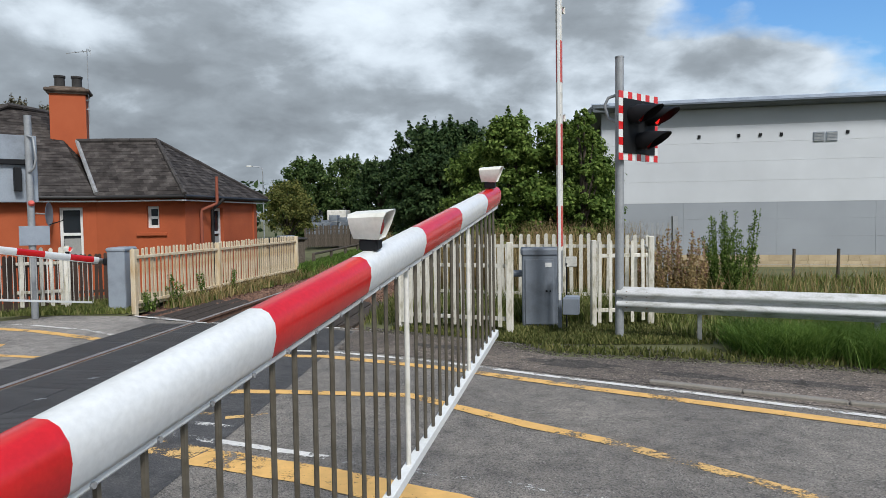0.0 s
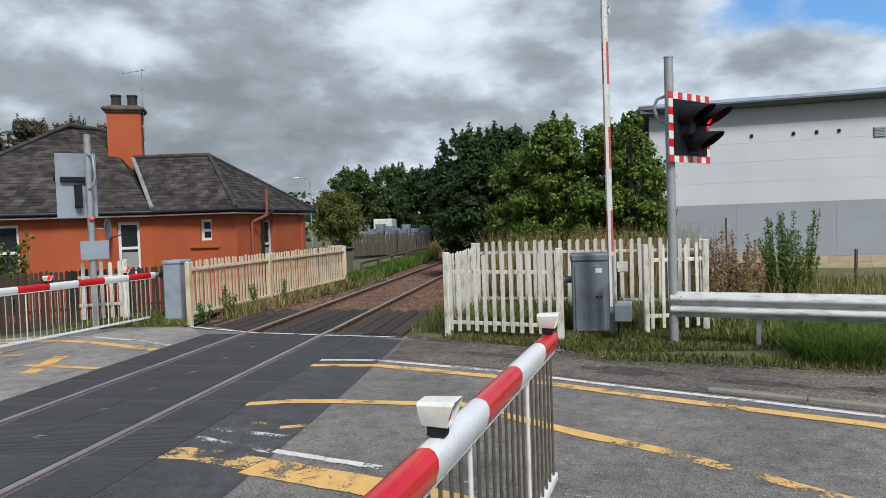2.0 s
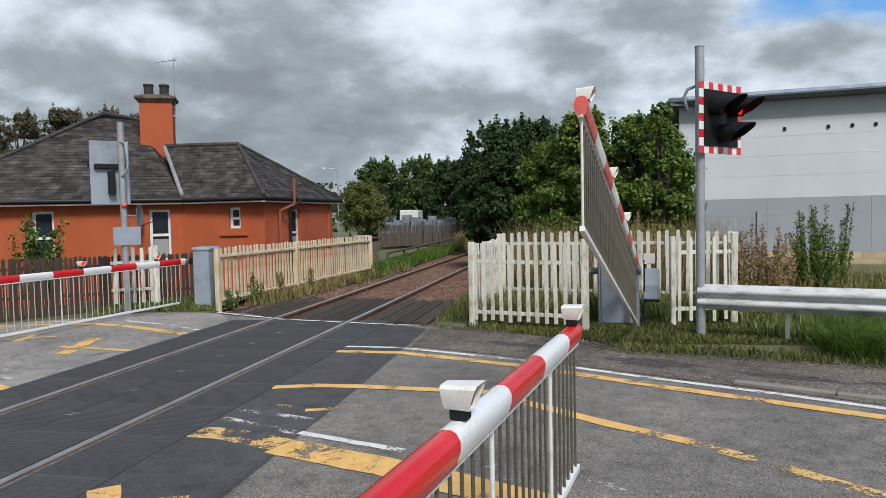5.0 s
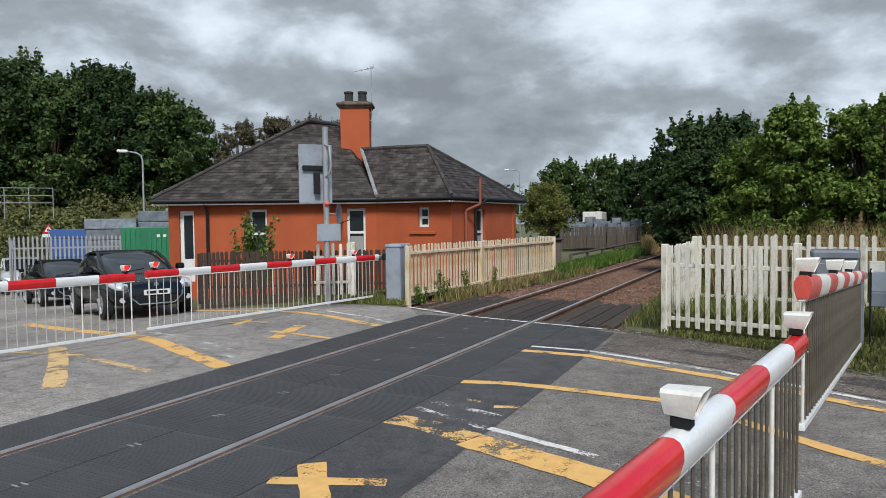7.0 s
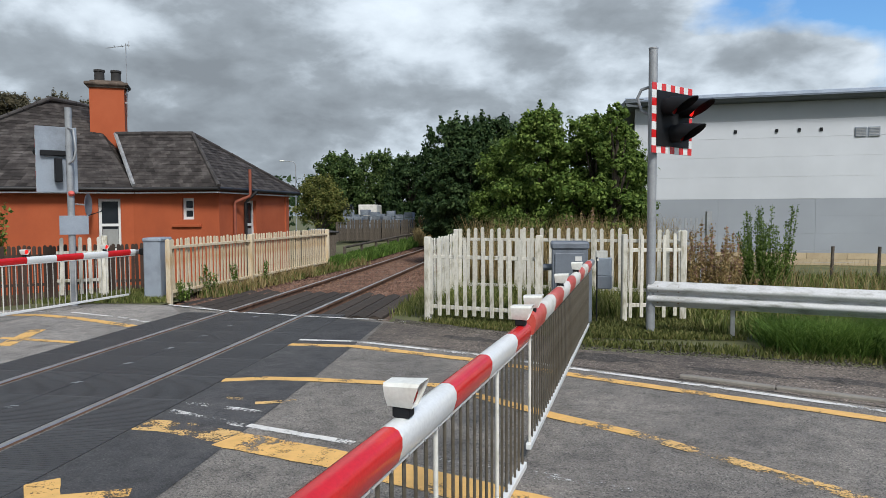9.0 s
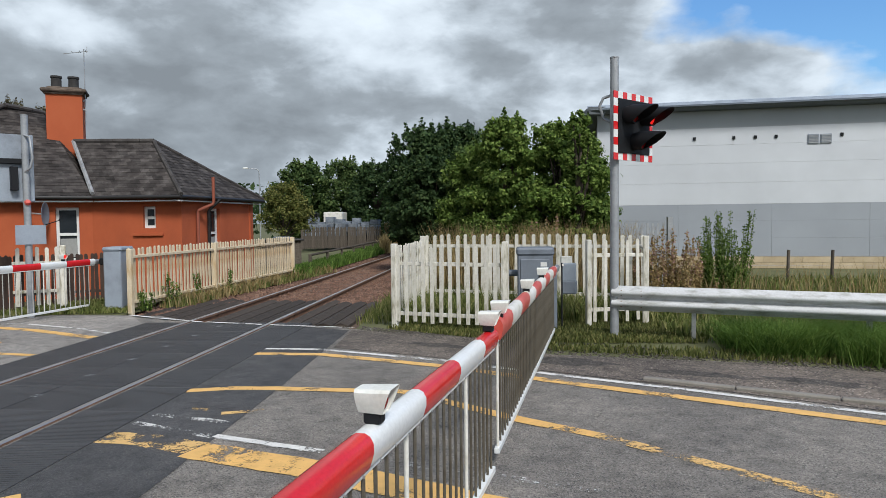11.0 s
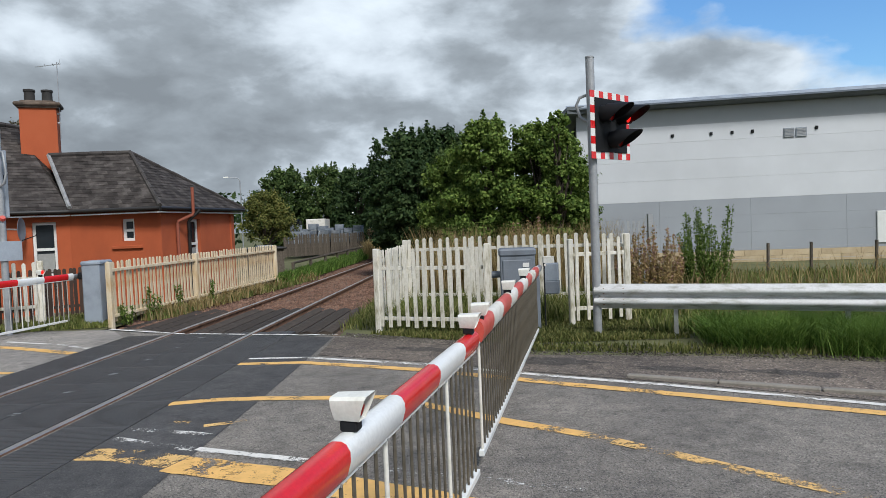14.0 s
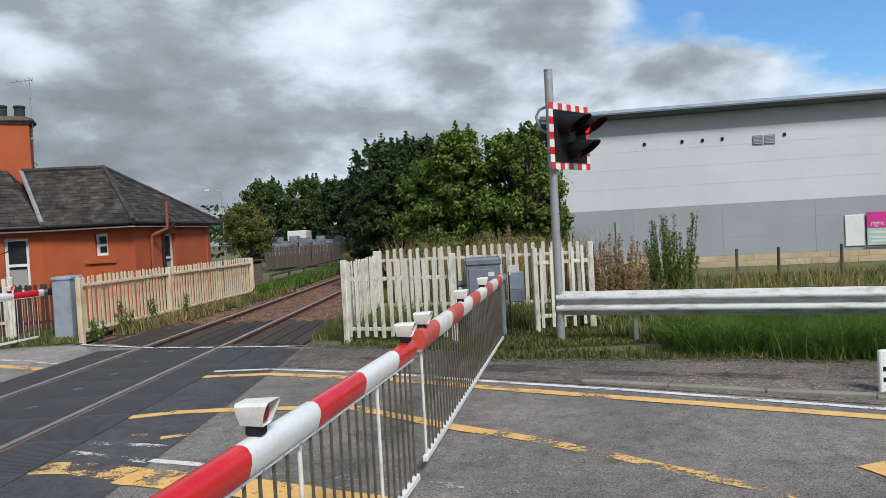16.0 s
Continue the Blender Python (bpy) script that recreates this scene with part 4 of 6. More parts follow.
def lamp_hood(root, s, face, lit):
    """A small hooded lamp on the boom; face +1 or -1: the side of the boom that its lens looks to."""
    f = face
    hood = Mesh()
    out = [(-0.032, 0.0), (0.032, 0.0), (0.052, 0.042), (0.055, 0.076), (0.044, 0.088), (-0.044, 0.088), (-0.055, 0.076), (-0.052, 0.042)]
    n, zb = len(out), 0.098
    vs = [(s + a * 0.86, -f * (0.046 + 0.10 * b), zb + b * 0.94 + 0.003) for a, b in out] + [(s + a, f * (0.046 + 0.40 * b), zb + b * 1.04) for a, b in out]
    vs += [(s + a * 0.90, f * (0.044 + 0.38 * b), zb + 0.004 + b * 0.95) for a, b in out] + [(s + a * 0.8, f * 0.018, zb + 0.008 + b * 0.85) for a, b in out]
    fs = [tuple(range(n))] + [(k * n + i, k * n + (i + 1) % n, k * n + n + (i + 1) % n, k * n + n + i) for k in range(3) for i in range(n)] + [tuple(range(3 * n, 4 * n))]
    hood.add(vs, fs)
    part("warning_lamp", hood, M_HOOD, root, "off-white hooded lamp housing", 40)
    lens = Mesh()
    ring = [(s + 0.038 * math.cos(k * 0.5236), f * 0.042, zb + 0.048 + 0.036 * math.sin(k * 0.5236)) for k in range(12)]
    lens.add(ring + [(s, f * 0.056, zb + 0.048)], [(k, (k + 1) % 12, 12) for k in range(12)])
    part("lens", lens, M_REDLIT if lit else M_REDLENS, root, "red lamp lens", 60)
    part("lamp_foot", Mesh().box(s - 0.026, -0.035, 0.06, s + 0.026, 0.03, 0.100, 0.006), M_BLACK, root, "black lamp foot")


def barrier(name, pivot, heading, length, rows, lamps, face, label, red, white, bar_mat, skirt_from, lit=False, hroot=0.165, htip=0.14, machine=True, weight=False, first=0.56, step=0.61, gap=0.125, white_posts=(0, 6, 20, 34), axis=PIVOT_Z, wide=0.105):
    root = thing(name, pose(pivot[0], pivot[1], 0, 0, 0, heading), label, "level crossing barrier", "barriers of the crossing")
    a0 = rows[0][1]

    def up(a):
        return pose(0, 0, axis, 0, -a, 0)
    boom = part("boom", Mesh().prism(boom_outline(hroot * 0.7, 0.08), -0.35, 0.30), M_GALV, root, "galvanised boom socket", 30, up(a0))
    MOVES.append((boom, up, rows))
    # painted stripes from the tip inwards
    ends = [length, length - first]
    while ends[-1] > 0.32:
        ends.append(max(0.30, ends[-1] - step))
    for i in range(len(ends) - 1):
        s1, s0 = ends[i], ends[i + 1]
        h1, h0 = (hroot + (htip - hroot) * s / length for s in (s1, s0))
        me = Mesh()
        o0, o1 = boom_outline(h0, wide * h0 / 0.16), boom_outline(h1, wide * h1 / 0.16)
        n = len(o0)
        me.add([(s0, p, q) for p, q in o0] + [(s1, p, q) for p, q in o1],
               [tuple(range(n)), tuple(range(2 * n - 1, n - 1, -1))] + [(k, (k + 1) % n, (k + 1) % n + n, k + n) for k in range(n)])
        part("stripe", me, red if i % 2 == 0 else white, boom, "red stripe" if i % 2 == 0 else "white stripe", 70)
    part("lower_flange", Mesh().box(0.3, -0.022, -hroot * 0.5 - 0.014, length, 0.022, -hroot * 0.42, 0.004), M_WHITE, boom, "white flange with screw heads")
    screws = Mesh()
    for k in range(int(length / 0.16)):
        for f in (-1, 1):
            screws.tube([(0.4 + k * 0.16, f * 0.020, -hroot * 0.5 - 0.008), (0.4 + k * 0.16, f * 0.027, -hroot * 0.5 - 0.008)], 0.006, 6)
    tagged(part("screw_heads", screws, M_GALV, boom), kind="stuff")
    for s in lamps:
        lamp_hood(boom, s, face, lit)
    # hanging skirt: upright bars and a bottom rail that stays level with the boom
    top, fall = -hroot * 0.5, 0.80
    bar = Mesh().tube([(0, 0, 0.0), (0, 0, -fall)], 0.0075, 6).data("skirt_bar", bar_mat, 50)
    post = Mesh().tube([(0, 0, 0.0), (0, 0, -fall - 0.02)], 0.0105, 8).data("skirt_post", M_WHITEOLD, 50)
    n = int((length - skirt_from) / gap)
    for i in range(n + 1):
        x = length - 0.05 - i * gap
        thick = i in white_posts

        def hang(a, x=x):
            return pose(x, 0, top, 0, a, 0)
        ob = part("skirt_post" if thick else "skirt_bar", post if thick else bar, None, boom, "", None, hang(a0))
        MOVES.append((ob, hang, rows))

    def level(a):
        return pose(-fall * math.sin(radians(a)), 0, top - fall * math.cos(radians(a)))
    rail = part("bottom_rail", Mesh().box(skirt_from, -0.019, -0.016, length, 0.019, 0.024, 0.003), M_WHITE, boom, "white bottom rail of the skirt", None, level(a0))
    MOVES.append((rail, level, rows))
    if weight:
        part("counterweight", Mesh().box(-0.62, 0.06, -0.42, -0.38, 0.30, -0.22, 0.012), M_CAB, boom, "grey counterweight box")
        part("weight_lid", Mesh().box(-0.61, 0.07, -0.22, -0.39, 0.29, 0.06, 0.012), M_CABL, boom, "pale grey weight stack")
    if machine:
        part("machine_case", Mesh().box(-0.95, -0.25, 0.0, -0.15, 0.25, 1.25, 0.03), M_CABL, root, "light grey steel machine case")
    return root


HEAD = math.degrees(math.atan2(0.989, 0.1454))
barrier("level_crossing_barrier", (-1.281, -2.348), 79.75, 6.83, ENTRY, (4.72, 6.71), -1, "red and white striped boom with hanging bar skirt, lowering", M_RED, M_WHITE, M_BAR, 0.9, hroot=0.13, htip=0.115,
        first=0.414, step=0.606, gap=0.114, white_posts=(6, 15), axis=0.98, wide=0.125)
barrier("level_crossing_barrier", (0.80, 10.50), HEAD + 180, 5.80, EXIT, (2.3, 3.9, 5.66), 1, "faded red and white boom with grey skirt, coming down", M_REDFADE, M_WHITEOLD, M_BAR, 0.35, hroot=0.14, htip=0.15, machine=False, weight=True, white_posts=(0,))
barrier("level_crossing_barrier", (-8.15, 13.35), HEAD + 180, 5.88, ENTRY_WEST, (1.1, 2.9, 5.74), 1, "red and white striped boom with pale skirt before the cottage", M_RED, M_WHITE, M_BARL, 0.5, True, 0.12, 0.11, machine=False)
barrier("level_crossing_barrier", (-9.92, 1.30), HEAD, 6.10, EXIT_WEST, (3.6, 5.96), -1, "red and white striped boom coming down before the queue", M_RED, M_WHITE, M_BARL, 0.5, True, 0.125, 0.125)

# grey equipment cabinet that works the far barrier
cab = thing("equipment_cabinet", pose(0.52, 11.22, 0), "blue-grey steel equipment cabinet standing in the grass", "cabinet")
part("body", Mesh().box(-0.28, -0.24, 0.03, 0.28, 0.24, 1.24, 0.015), M_CAB, cab)
part("lid", Mesh().box(-0.30, -0.26, 1.15, 0.30, 0.26, 1.28, 0.03), M_CAB, cab)
cdoor = part("door", Mesh().box(-0.24, -0.262, 0.06, 0.22, -0.238, 1.10, 0.01), M_CAB, cab)
part("name_plate", Mesh().box(0.08, -0.268, 0.98, 0.18, -0.260, 1.05), M_PLATE, cdoor, "small pale plate")
part("lock", Mesh().tube([(0.10, -0.26, 0.60), (0.10, -0.28, 0.60)], 0.018, 10), M_BLACK, cdoor)
part("lock", Mesh().tube([(0.16, -0.26, 0.60), (0.16, -0.275, 0.60)], 0.014, 10), M_BLACK, cdoor)
part("plinth", Mesh().box(-0.26, -0.22, -0.05, 0.26, 0.22, 0.04), M_CONC, cab)
part("side_motor", Mesh().tube([(-0.42, 0, 0.86), (-0.28, 0, 0.86)], 0.055, 12), M_CAB, cab)
arm = thing("pivot_bracket", pose(0.90, 10.72, 0), "grey steel pivot stand with white junction box", "barrier machine")
part("stand", Mesh().box(-0.12, -0.03, 0.0, -0.06, 0.03, 0.99, 0.008), M_CAB, arm)
part("link_rod", Mesh().tube([(0.02, 0.06, 0.05), (0.02, 0.06, 1.05)], 0.012, 8), M_BLACK, arm)
part("junction_box", Mesh().box(0.02, 0.25, 0.98, 0.20, 0.35, 1.14, 0.012).box(0.02, 0.03, 1.0, 0.05, 0.26, 1.03), M_WHITEOLD, arm)
cabl = thing("equipment_cabinet", pose(-7.86, 13.05, 0, 0, 0, 8), "light blue-grey steel machine cabinet beside the cream fence", "cabinet")
part("body", Mesh().box(0.0, -0.30, 0.0, 0.34, 0.30, 1.22, 0.02), M_CABL, cabl)
part("lid", Mesh().box(-0.02, -0.32, 1.18, 0.36, 0.32, 1.27, 0.03), M_CABL, cabl)
part("socket", Mesh().box(-0.26, 0.10, 0.90, 0.01, 0.26, 1.04, 0.02), M_BLACK, cabl, "black boom socket")

# ---------------------------------------------------------------- road signals


def road_signal(x, y, turn, h, zb, zt, width, offset, label):
    root = thing("road_signal", pose(x, y, 0, 0, 0, turn), label, "traffic signal", "road signals of the crossing")
    part("pole", Mesh().tube([(0, 0, -0.1), (0, 0, h)], 0.062, 18), M_POLE, root, "grey painted steel pole", 40)
    part("pole_cap", Mesh().tube([(0, 0, h), (0, 0, h + 0.02)], 0.066, 18), M_POLE, root, "", 40)
    w, zc = width / 2, (zb + zt) / 2
    x0 = offset
    board = Mesh().box(x0 - w, -0.115, zb, x0 + w, -0.095, zt, 0.009)
    b = part("backboard", board, M_CABL, root, "backing board with red and white border")
    # border chequers, each a thin plate
    bw = 0.10
    nx, nz = 9, 7
    for i in range(nx):
        for z0, z1 in ((zb, zb + bw), (zt - bw, zt)):
            xa = x0 - w + i * width / nx
            part("chequer", Mesh().box(xa, -0.122, z0, xa + width / nx, -0.1152, z1), M_RED if i % 2 == 0 else M_WHITE, b)
    hz = (zt - zb - 2 * bw) / nz
    for i in range(nz):
        for xa in (x0 - w, x0 + w - bw):
            z0 = zb + bw + i * hz
            part("chequer", Mesh().box(xa, -0.122, z0, xa + bw, -0.1152, z0 + hz), M_WHITE if i % 2 == 0 else M_RED, b)
    part("black_panel", Mesh().box(x0 - w + bw, -0.14, zb + bw, x0 + w - bw, -0.116, zt - bw, 0.004), M_BLACK, b, "black inner panel")
    for k, (lx, lz, lit) in enumerate(((-0.20, 0.16, False), (0.22, 0.16, True), (0.0, -0.20, False))):
        head = Mesh()
        n = 20
        ring = [(math.cos(2 * math.pi * i / n), math.sin(2 * math.pi * i / n)) for i in range(n)]
        vs, R0 = [], 0.125
        for yy, rr in ((-0.13, R0), (-0.24, R0), (-0.24, R0 + 0.012), (-0.29, R0 + 0.012)):
            vs += [(x0 + lx + c * rr, yy, zc + lz + s * rr) for c, s in ring]
        # visor: long above, cut away below
        vs += [(x0 + lx + c * 0.128, -0.29 - 0.34 * max(0.0, (s + 0.75) / 1.75) ** 0.7, zc + lz - 0.03 * max(0, s) + s * 0.128) for c, s in ring]
        vs += [(x0 + lx + c * 0.120, -0.29 - 0.34 * max(0.0, (s + 0.75) / 1.75) ** 0.7, zc + lz - 0.03 * max(0, s) + s * 0.120) for c, s in ring]
        vs += [(x0 + lx + c * 0.115, -0.25, zc + lz + s * 0.115) for c, s in ring]
        fs = [(r * n + i, r * n + (i + 1) % n, r * n + n + (i + 1) % n, r * n + n + i) for r in range(6) for i in range(n)]
        head.add(vs, fs)
        hd = part("lamp_head", head, M_BLACK, root, "black lamp head with long visor", 35)
        lens = Mesh()
        lens.add([(x0 + lx + c * 0.116, -0.255, zc + lz + s * 0.116) for c, s in ring] + [(x0 + lx, -0.285, zc + lz)], [(i, (i + 1) % n, n) for i in range(n)])
        part("lens", lens, M_REDLIT if lit else M_REDLENS, hd, "red lamp lens", 60)
    part("bracket", Mesh().box(-0.05, -0.10, zc - 0.28, 0.05, 0.02, zc - 0.20, 0.006), M_BLACK, root, "black mounting bracket")
    part("bracket", Mesh().box(-0.05, -0.10, zc + 0.20, 0.05, 0.02, zc + 0.28, 0.006), M_BLACK, root, "black mounting bracket")
    part("cross_bar", Mesh().box(x0 - w * 0.8, -0.095, zc + 0.07, x0 + w * 0.8, -0.02, zc + 0.17, 0.012), M_BLACK, root, "black mounting bar")
    part("control_box", Mesh().box(x0 - 0.07, -0.095, zc - 0.42, x0 + 0.05, 0.05, zc + 0.02, 0.01), M_BLACK, root)
    pts = [(0.04 - 0.02, 0.06, zb + 0.55), (-0.05, 0.16, zb + 0.62), (-0.08, 0.20, zb + 0.80), (-0.05, 0.16, zt - 0.06), (0.02, 0.05, zt - 0.02), (x0 - w * 0.6, -0.08, zt - 0.06)]
    part("conduit", Mesh().tube(pts, 0.022, 8), M_POLE, root, "curved grey cable conduit", 60)
    return root


road_signal(1.62, 10.10, 46, 4.03, 2.57, 3.54, 0.98, 0.30, "twin red crossing signal with striped red and white border on pole")
lsig = road_signal(-8.80, 12.00, 46 + 180, 3.74, 2.16, 3.40, 0.70, 0.20, "crossing signal seen from behind on a grey pole")
part("lamp", Mesh().tube([(0, 0.03, 2.14), (0, 0.07, 2.14), (0, 0.10, 2.16)], [0.05, 0.06, 0.04], 12), M_REDFADE, lsig, "small red lamp")
part("notice_back", Mesh().box(-0.28, 0.07, 1.36, 0.22, 0.085, 1.72, 0.004), M_CABL, lsig, "back of a small grey notice")

# ---------------------------------------------------------------- guard rail
gr = thing("guard_rail", pose(1.70, 10.05, 0, 0, 0, math.degrees(math.atan2(-0.355, 1))), "dull galvanised corrugated guard rail on steel posts", "guard rail")
wave = [(0.0, 0.0), (-0.018, 0.03), (-0.075, 0.075), (-0.082, 0.10), (-0.075, 0.125), (-0.012, 0.165), (-0.012, 0.19), (-0.075, 0.23), (-0.082, 0.255), (-0.075, 0.28), (-0.018, 0.325), (0.0, 0.355)]
out = wave + [(a + 0.006, b) for a, b in reversed(wave)]
for k in range(3):
    seg = Mesh().prism([(a, b + 0.405) for a, b in out], -0.12 + k * 4.0, 3.9 + k * 4.0)
    part("beam", seg, M_GUARD, gr, "corrugated zinc beam with mud streaks", 50, pose(0, -0.004 * k, -0.002 * k))
for k in range(6):
    x = 1.0 + k * 2.1
    part("post", Mesh().box(x - 0.03, 0.012, -0.2, x + 0.03, 0.022, 0.71).box(x - 0.03, 0.012, -0.2, x - 0.022, 0.09, 0.71), M_GALV, gr, "steel post")
for x in (0.02, 0.30):
    for z in (0.47, 0.53, 0.63, 0.69):
        part("bolt", Mesh().tube([(x, -0.05, z), (x, -0.065, z)], 0.013, 8), M_RUST, gr)

# ---------------------------------------------------------------- cottage
HY = radians(26.2)
EYE7 = Vector((-0.13, 0.04, 0))


def hp(px, d, z):
    """A cottage point: sideways share px of depth d along the cottage's facing."""
    u = px * d
    c, s = math.cos(HY), math.sin(HY)
    return Vector((EYE7.x + u * c - d * s, EYE7.y + u * s + d * c, z))


K = 1 / 1213.0
EZ = 2.43
wl, wi = hp((297 - 784) * K, 19.6, 0), hp((664 - 784) * K, 19.6, 0)
wc, wr = hp((797 - 784) * K, 18.75, 0), hp((911 - 784) * K, 22.4, 0)
back = (hp(0, 1, 0) - hp(0, 0, 0))
along = (wi - wl).normalized()
bl, br = wl + back * 6.8, wi + back * 6.8 + along * 0.6
wb = wr + (wi - wc).normalized() * 4.2
house = thing("cottage", pose(0, 0, 0), "single-storey orange-rendered cottage with grey slate hipped roof", "house")


def face_frame(a, b):
    """Frame on a wall from a to b: x along it, y into the house, z up."""
    d = (b - a).normalized()
    m = Matrix(((d.x, -d.y, 0, a.x), (d.y, d.x, 0, a.y), (0, 0, 1, 0), (0, 0, 0, 1)))
    return m, (b - a).length


def walled(a, b, holes, name="wall"):
    """A wall 0.3 m thick with openings (x0, x1, z0, z1) that go through."""
    m, L = face_frame(a, b)
    me = Mesh()
    x = 0.0
    for x0, x1, z0, z1 in sorted(holes):
        me.box(x, 0, -0.6, x0, 0.3, EZ, m=m)
        me.box(x0, 0, -0.6, x1, 0.3, z0, m=m)
        me.box(x0, 0, z1, x1, 0.3, EZ, m=m)
        x = x1
    me.box(x, 0, -0.6, L, 0.3, EZ, m=m)
    return part(name, me.data(name, M_RENDER, None, True), None, house, "orange roughcast render"), m


def house_window(m, x0, x1, z0, z1, split=0.5, blind=True, sill=True):
    w = part("window", Mesh().box(x0, 0.10, z0, x0 + 0.07, 0.17, z1).box(x1 - 0.07, 0.10, z0, x1, 0.17, z1).box(x0 + 0.07, 0.10, z0, x1 - 0.07, 0.17, z0 + 0.07).box(x0 + 0.07, 0.10, z1 - 0.07, x1 - 0.07, 0.17, z1)
             .box(x0 + 0.07, 0.095, z0 + (z1 - z0) * split - 0.035, x1 - 0.07, 0.165, z0 + (z1 - z0) * split + 0.035), M_WHITE, house, "white-framed sash window", None, m)
    for a, b in ((z0 + 0.07, z0 + (z1 - z0) * split - 0.035), (z0 + (z1 - z0) * split + 0.035, z1 - 0.07)):
        part("pane", Mesh().box(x0 + 0.07, 0.128, a, x1 - 0.07, 0.136, b), M_GLASS, w)
    if blind:
        part("blind", Mesh().box(x0 + 0.08, 0.1175, z0 + 0.10, x1 - 0.08, 0.1235, z0 + (z1 - z0) * 0.42), M_BLIND, w, "pale net blind")
    if sill:
        part("sill", Mesh().box(x0 - 0.25, -0.06, z0 - 0.20, x1 + 0.2, 0.12, z0 - 0.12, 0.01), M_RENDER, w, "rendered sill")
    return w


def along_wall(a, b, px):
    """Distance along wall a-b at which the direction px is met."""
    d = (b - a).normalized()
    o = EYE7
    w = hp(px, 1.0, 0) - EYE7
    det = d.x * -w.y + w.x * d.y
    q = o - a
    return (q.x * -w.y + w.x * q.y) / det


def px_of(x):
    return (x - 784) * K


x1 = [along_wall(wl, wi, px_of(x)) for x in (316, 342, 439, 471, 612, 645)]
holes = [(x1[0], x1[1], 0.1, 2.12), (x1[2], x1[3], 0.75, 2.15), (x1[4], x1[5], 0.78, 2.15)]
_, m1 = walled(wl, wi, holes)
cottage_door = part("door", Mesh().box(x1[0], 0.08, 0.1, x1[0] + 0.10, 0.16, 2.12).box(x1[1] - 0.06, 0.08, 0.1, x1[1], 0.16, 2.12).box(x1[0] + 0.1, 0.08, 2.0, x1[1] - 0.06, 0.16, 2.12).box(x1[0] + 0.1, 0.09, 0.1, x1[1] - 0.06, 0.15, 0.75), M_WHITE, house, "white glazed door", None, m1)
part("pane", Mesh().box(x1[0] + 0.10, 0.118, 0.75, x1[1] - 0.06, 0.126, 2.0), M_GLASS, cottage_door)
house_window(m1, *holes[1], blind=False, sill=False)
house_window(m1, *holes[2], sill=False)
x2 = [along_wall(wi, wc, px_of(x)) for x in (738, 757)]
hole2 = (x2[0], x2[1], 1.62 - 0.02, 2.16)
_, m2 = walled(wi, wc, [hole2])
house_window(m2, *hole2, split=0.48, blind=False)
x3 = [along_wall(wc, wr, px_of(x)) for x in (842, 857)]
hole3 = (x3[0], x3[1], 0.75, 2.12)
_, m3 = walled(wc, wr, [hole3])
house_window(m3, *hole3, split=0.5, sill=False)
walled(wr, wb, []); walled(wb, br, []); walled(br, bl, []); walled(bl, wl, [])
part("dark_inside", Mesh().add([p + Vector((0, 0, 0.0)) for p in (wl, wi, br, bl)] + [p + Vector((0, 0, 0.02)) for p in (wi, wc, wr, wb, br)], [(0, 1, 2, 3), (4, 5, 6, 7, 8)]), M_OLDWOOD, house, "floor of the cottage")


def out2(p, c, k=0.32):
    d = p - c
    d.z = 0
    return p + d.normalized() * k


mid = (wl + br) / 2
wmid = (wi + wr) / 2
el, ei = out2(wl, mid, 0.5) + Vector((0, 0, EZ)), wi - back * 0.3 + along * 0.05 + Vector((0, 0, EZ))
ec, er = out2(wc, wmid, 0.42) + Vector((0, 0, EZ)), out2(wr, wmid, 0.42) + Vector((0, 0, EZ))
ebl, ebr = out2(bl, mid, 0.5) + Vector((0, 0, EZ)), out2(br, mid, 0.5) + Vector((0, 0, EZ))
ewb = out2(wb, wmid, 0.3) + Vector((0, 0, EZ))
apex = hp(px_of(548), 22.6, 5.08)
apex2 = hp(px_of(600), 23.6, 5.05)
wr_ridge = hp(px_of(757), 20.8, 4.0)
wb_ridge = hp(px_of(640), 21.7, 4.02)


def slated(a, b, c, d, name="slate_covering"):
    """Courses of overlapping slates on the roof plane a, b (eave) to d, c (top)."""
    me = Mesh()
    nrm = (b - a).cross(d - a).normalized()
    if nrm.z < 0:
        nrm = -nrm
    rows = max(3, int(((d - a).length + (c - b).length) / 2 / 0.19))
    for r in range(rows):
        t0, t1 = r / rows, min(1.0, (r + 1.12) / rows)
        l0, r0 = a.lerp(d, t0), b.lerp(c, t0)
        l1, r1 = a.lerp(d, t1), b.lerp(c, t1)
        n = max(1, int((r0 - l0).length / 0.24))
        cuts = [0.0] + [(k + (0.5 if r % 2 else 0.0) + random.uniform(-0.04, 0.04)) / n for k in range(1 if r % 2 == 0 else 0, n)] + [1.0]
        for u0, u1 in zip(cuts, cuts[1:]):
            u1 -= 0.02 / max(n, 1)
            lift = random.uniform(0.010, 0.018)
            vs = [l0.lerp(r0, u0) + nrm * lift, l0.lerp(r0, u1) + nrm * lift, l1.lerp(r1, u1) + nrm * 0.006, l1.lerp(r1, u0) + nrm * 0.006]
            vs += [v - nrm * 0.012 for v in vs[:2]]
            me.add(vs, [(0, 1, 2, 3), (4, 5, 1, 0)])
    ob = part(name, me, M_SLATE, house, "overlapping grey slates with pale streaks")
    return tagged(ob, kind="stuff")


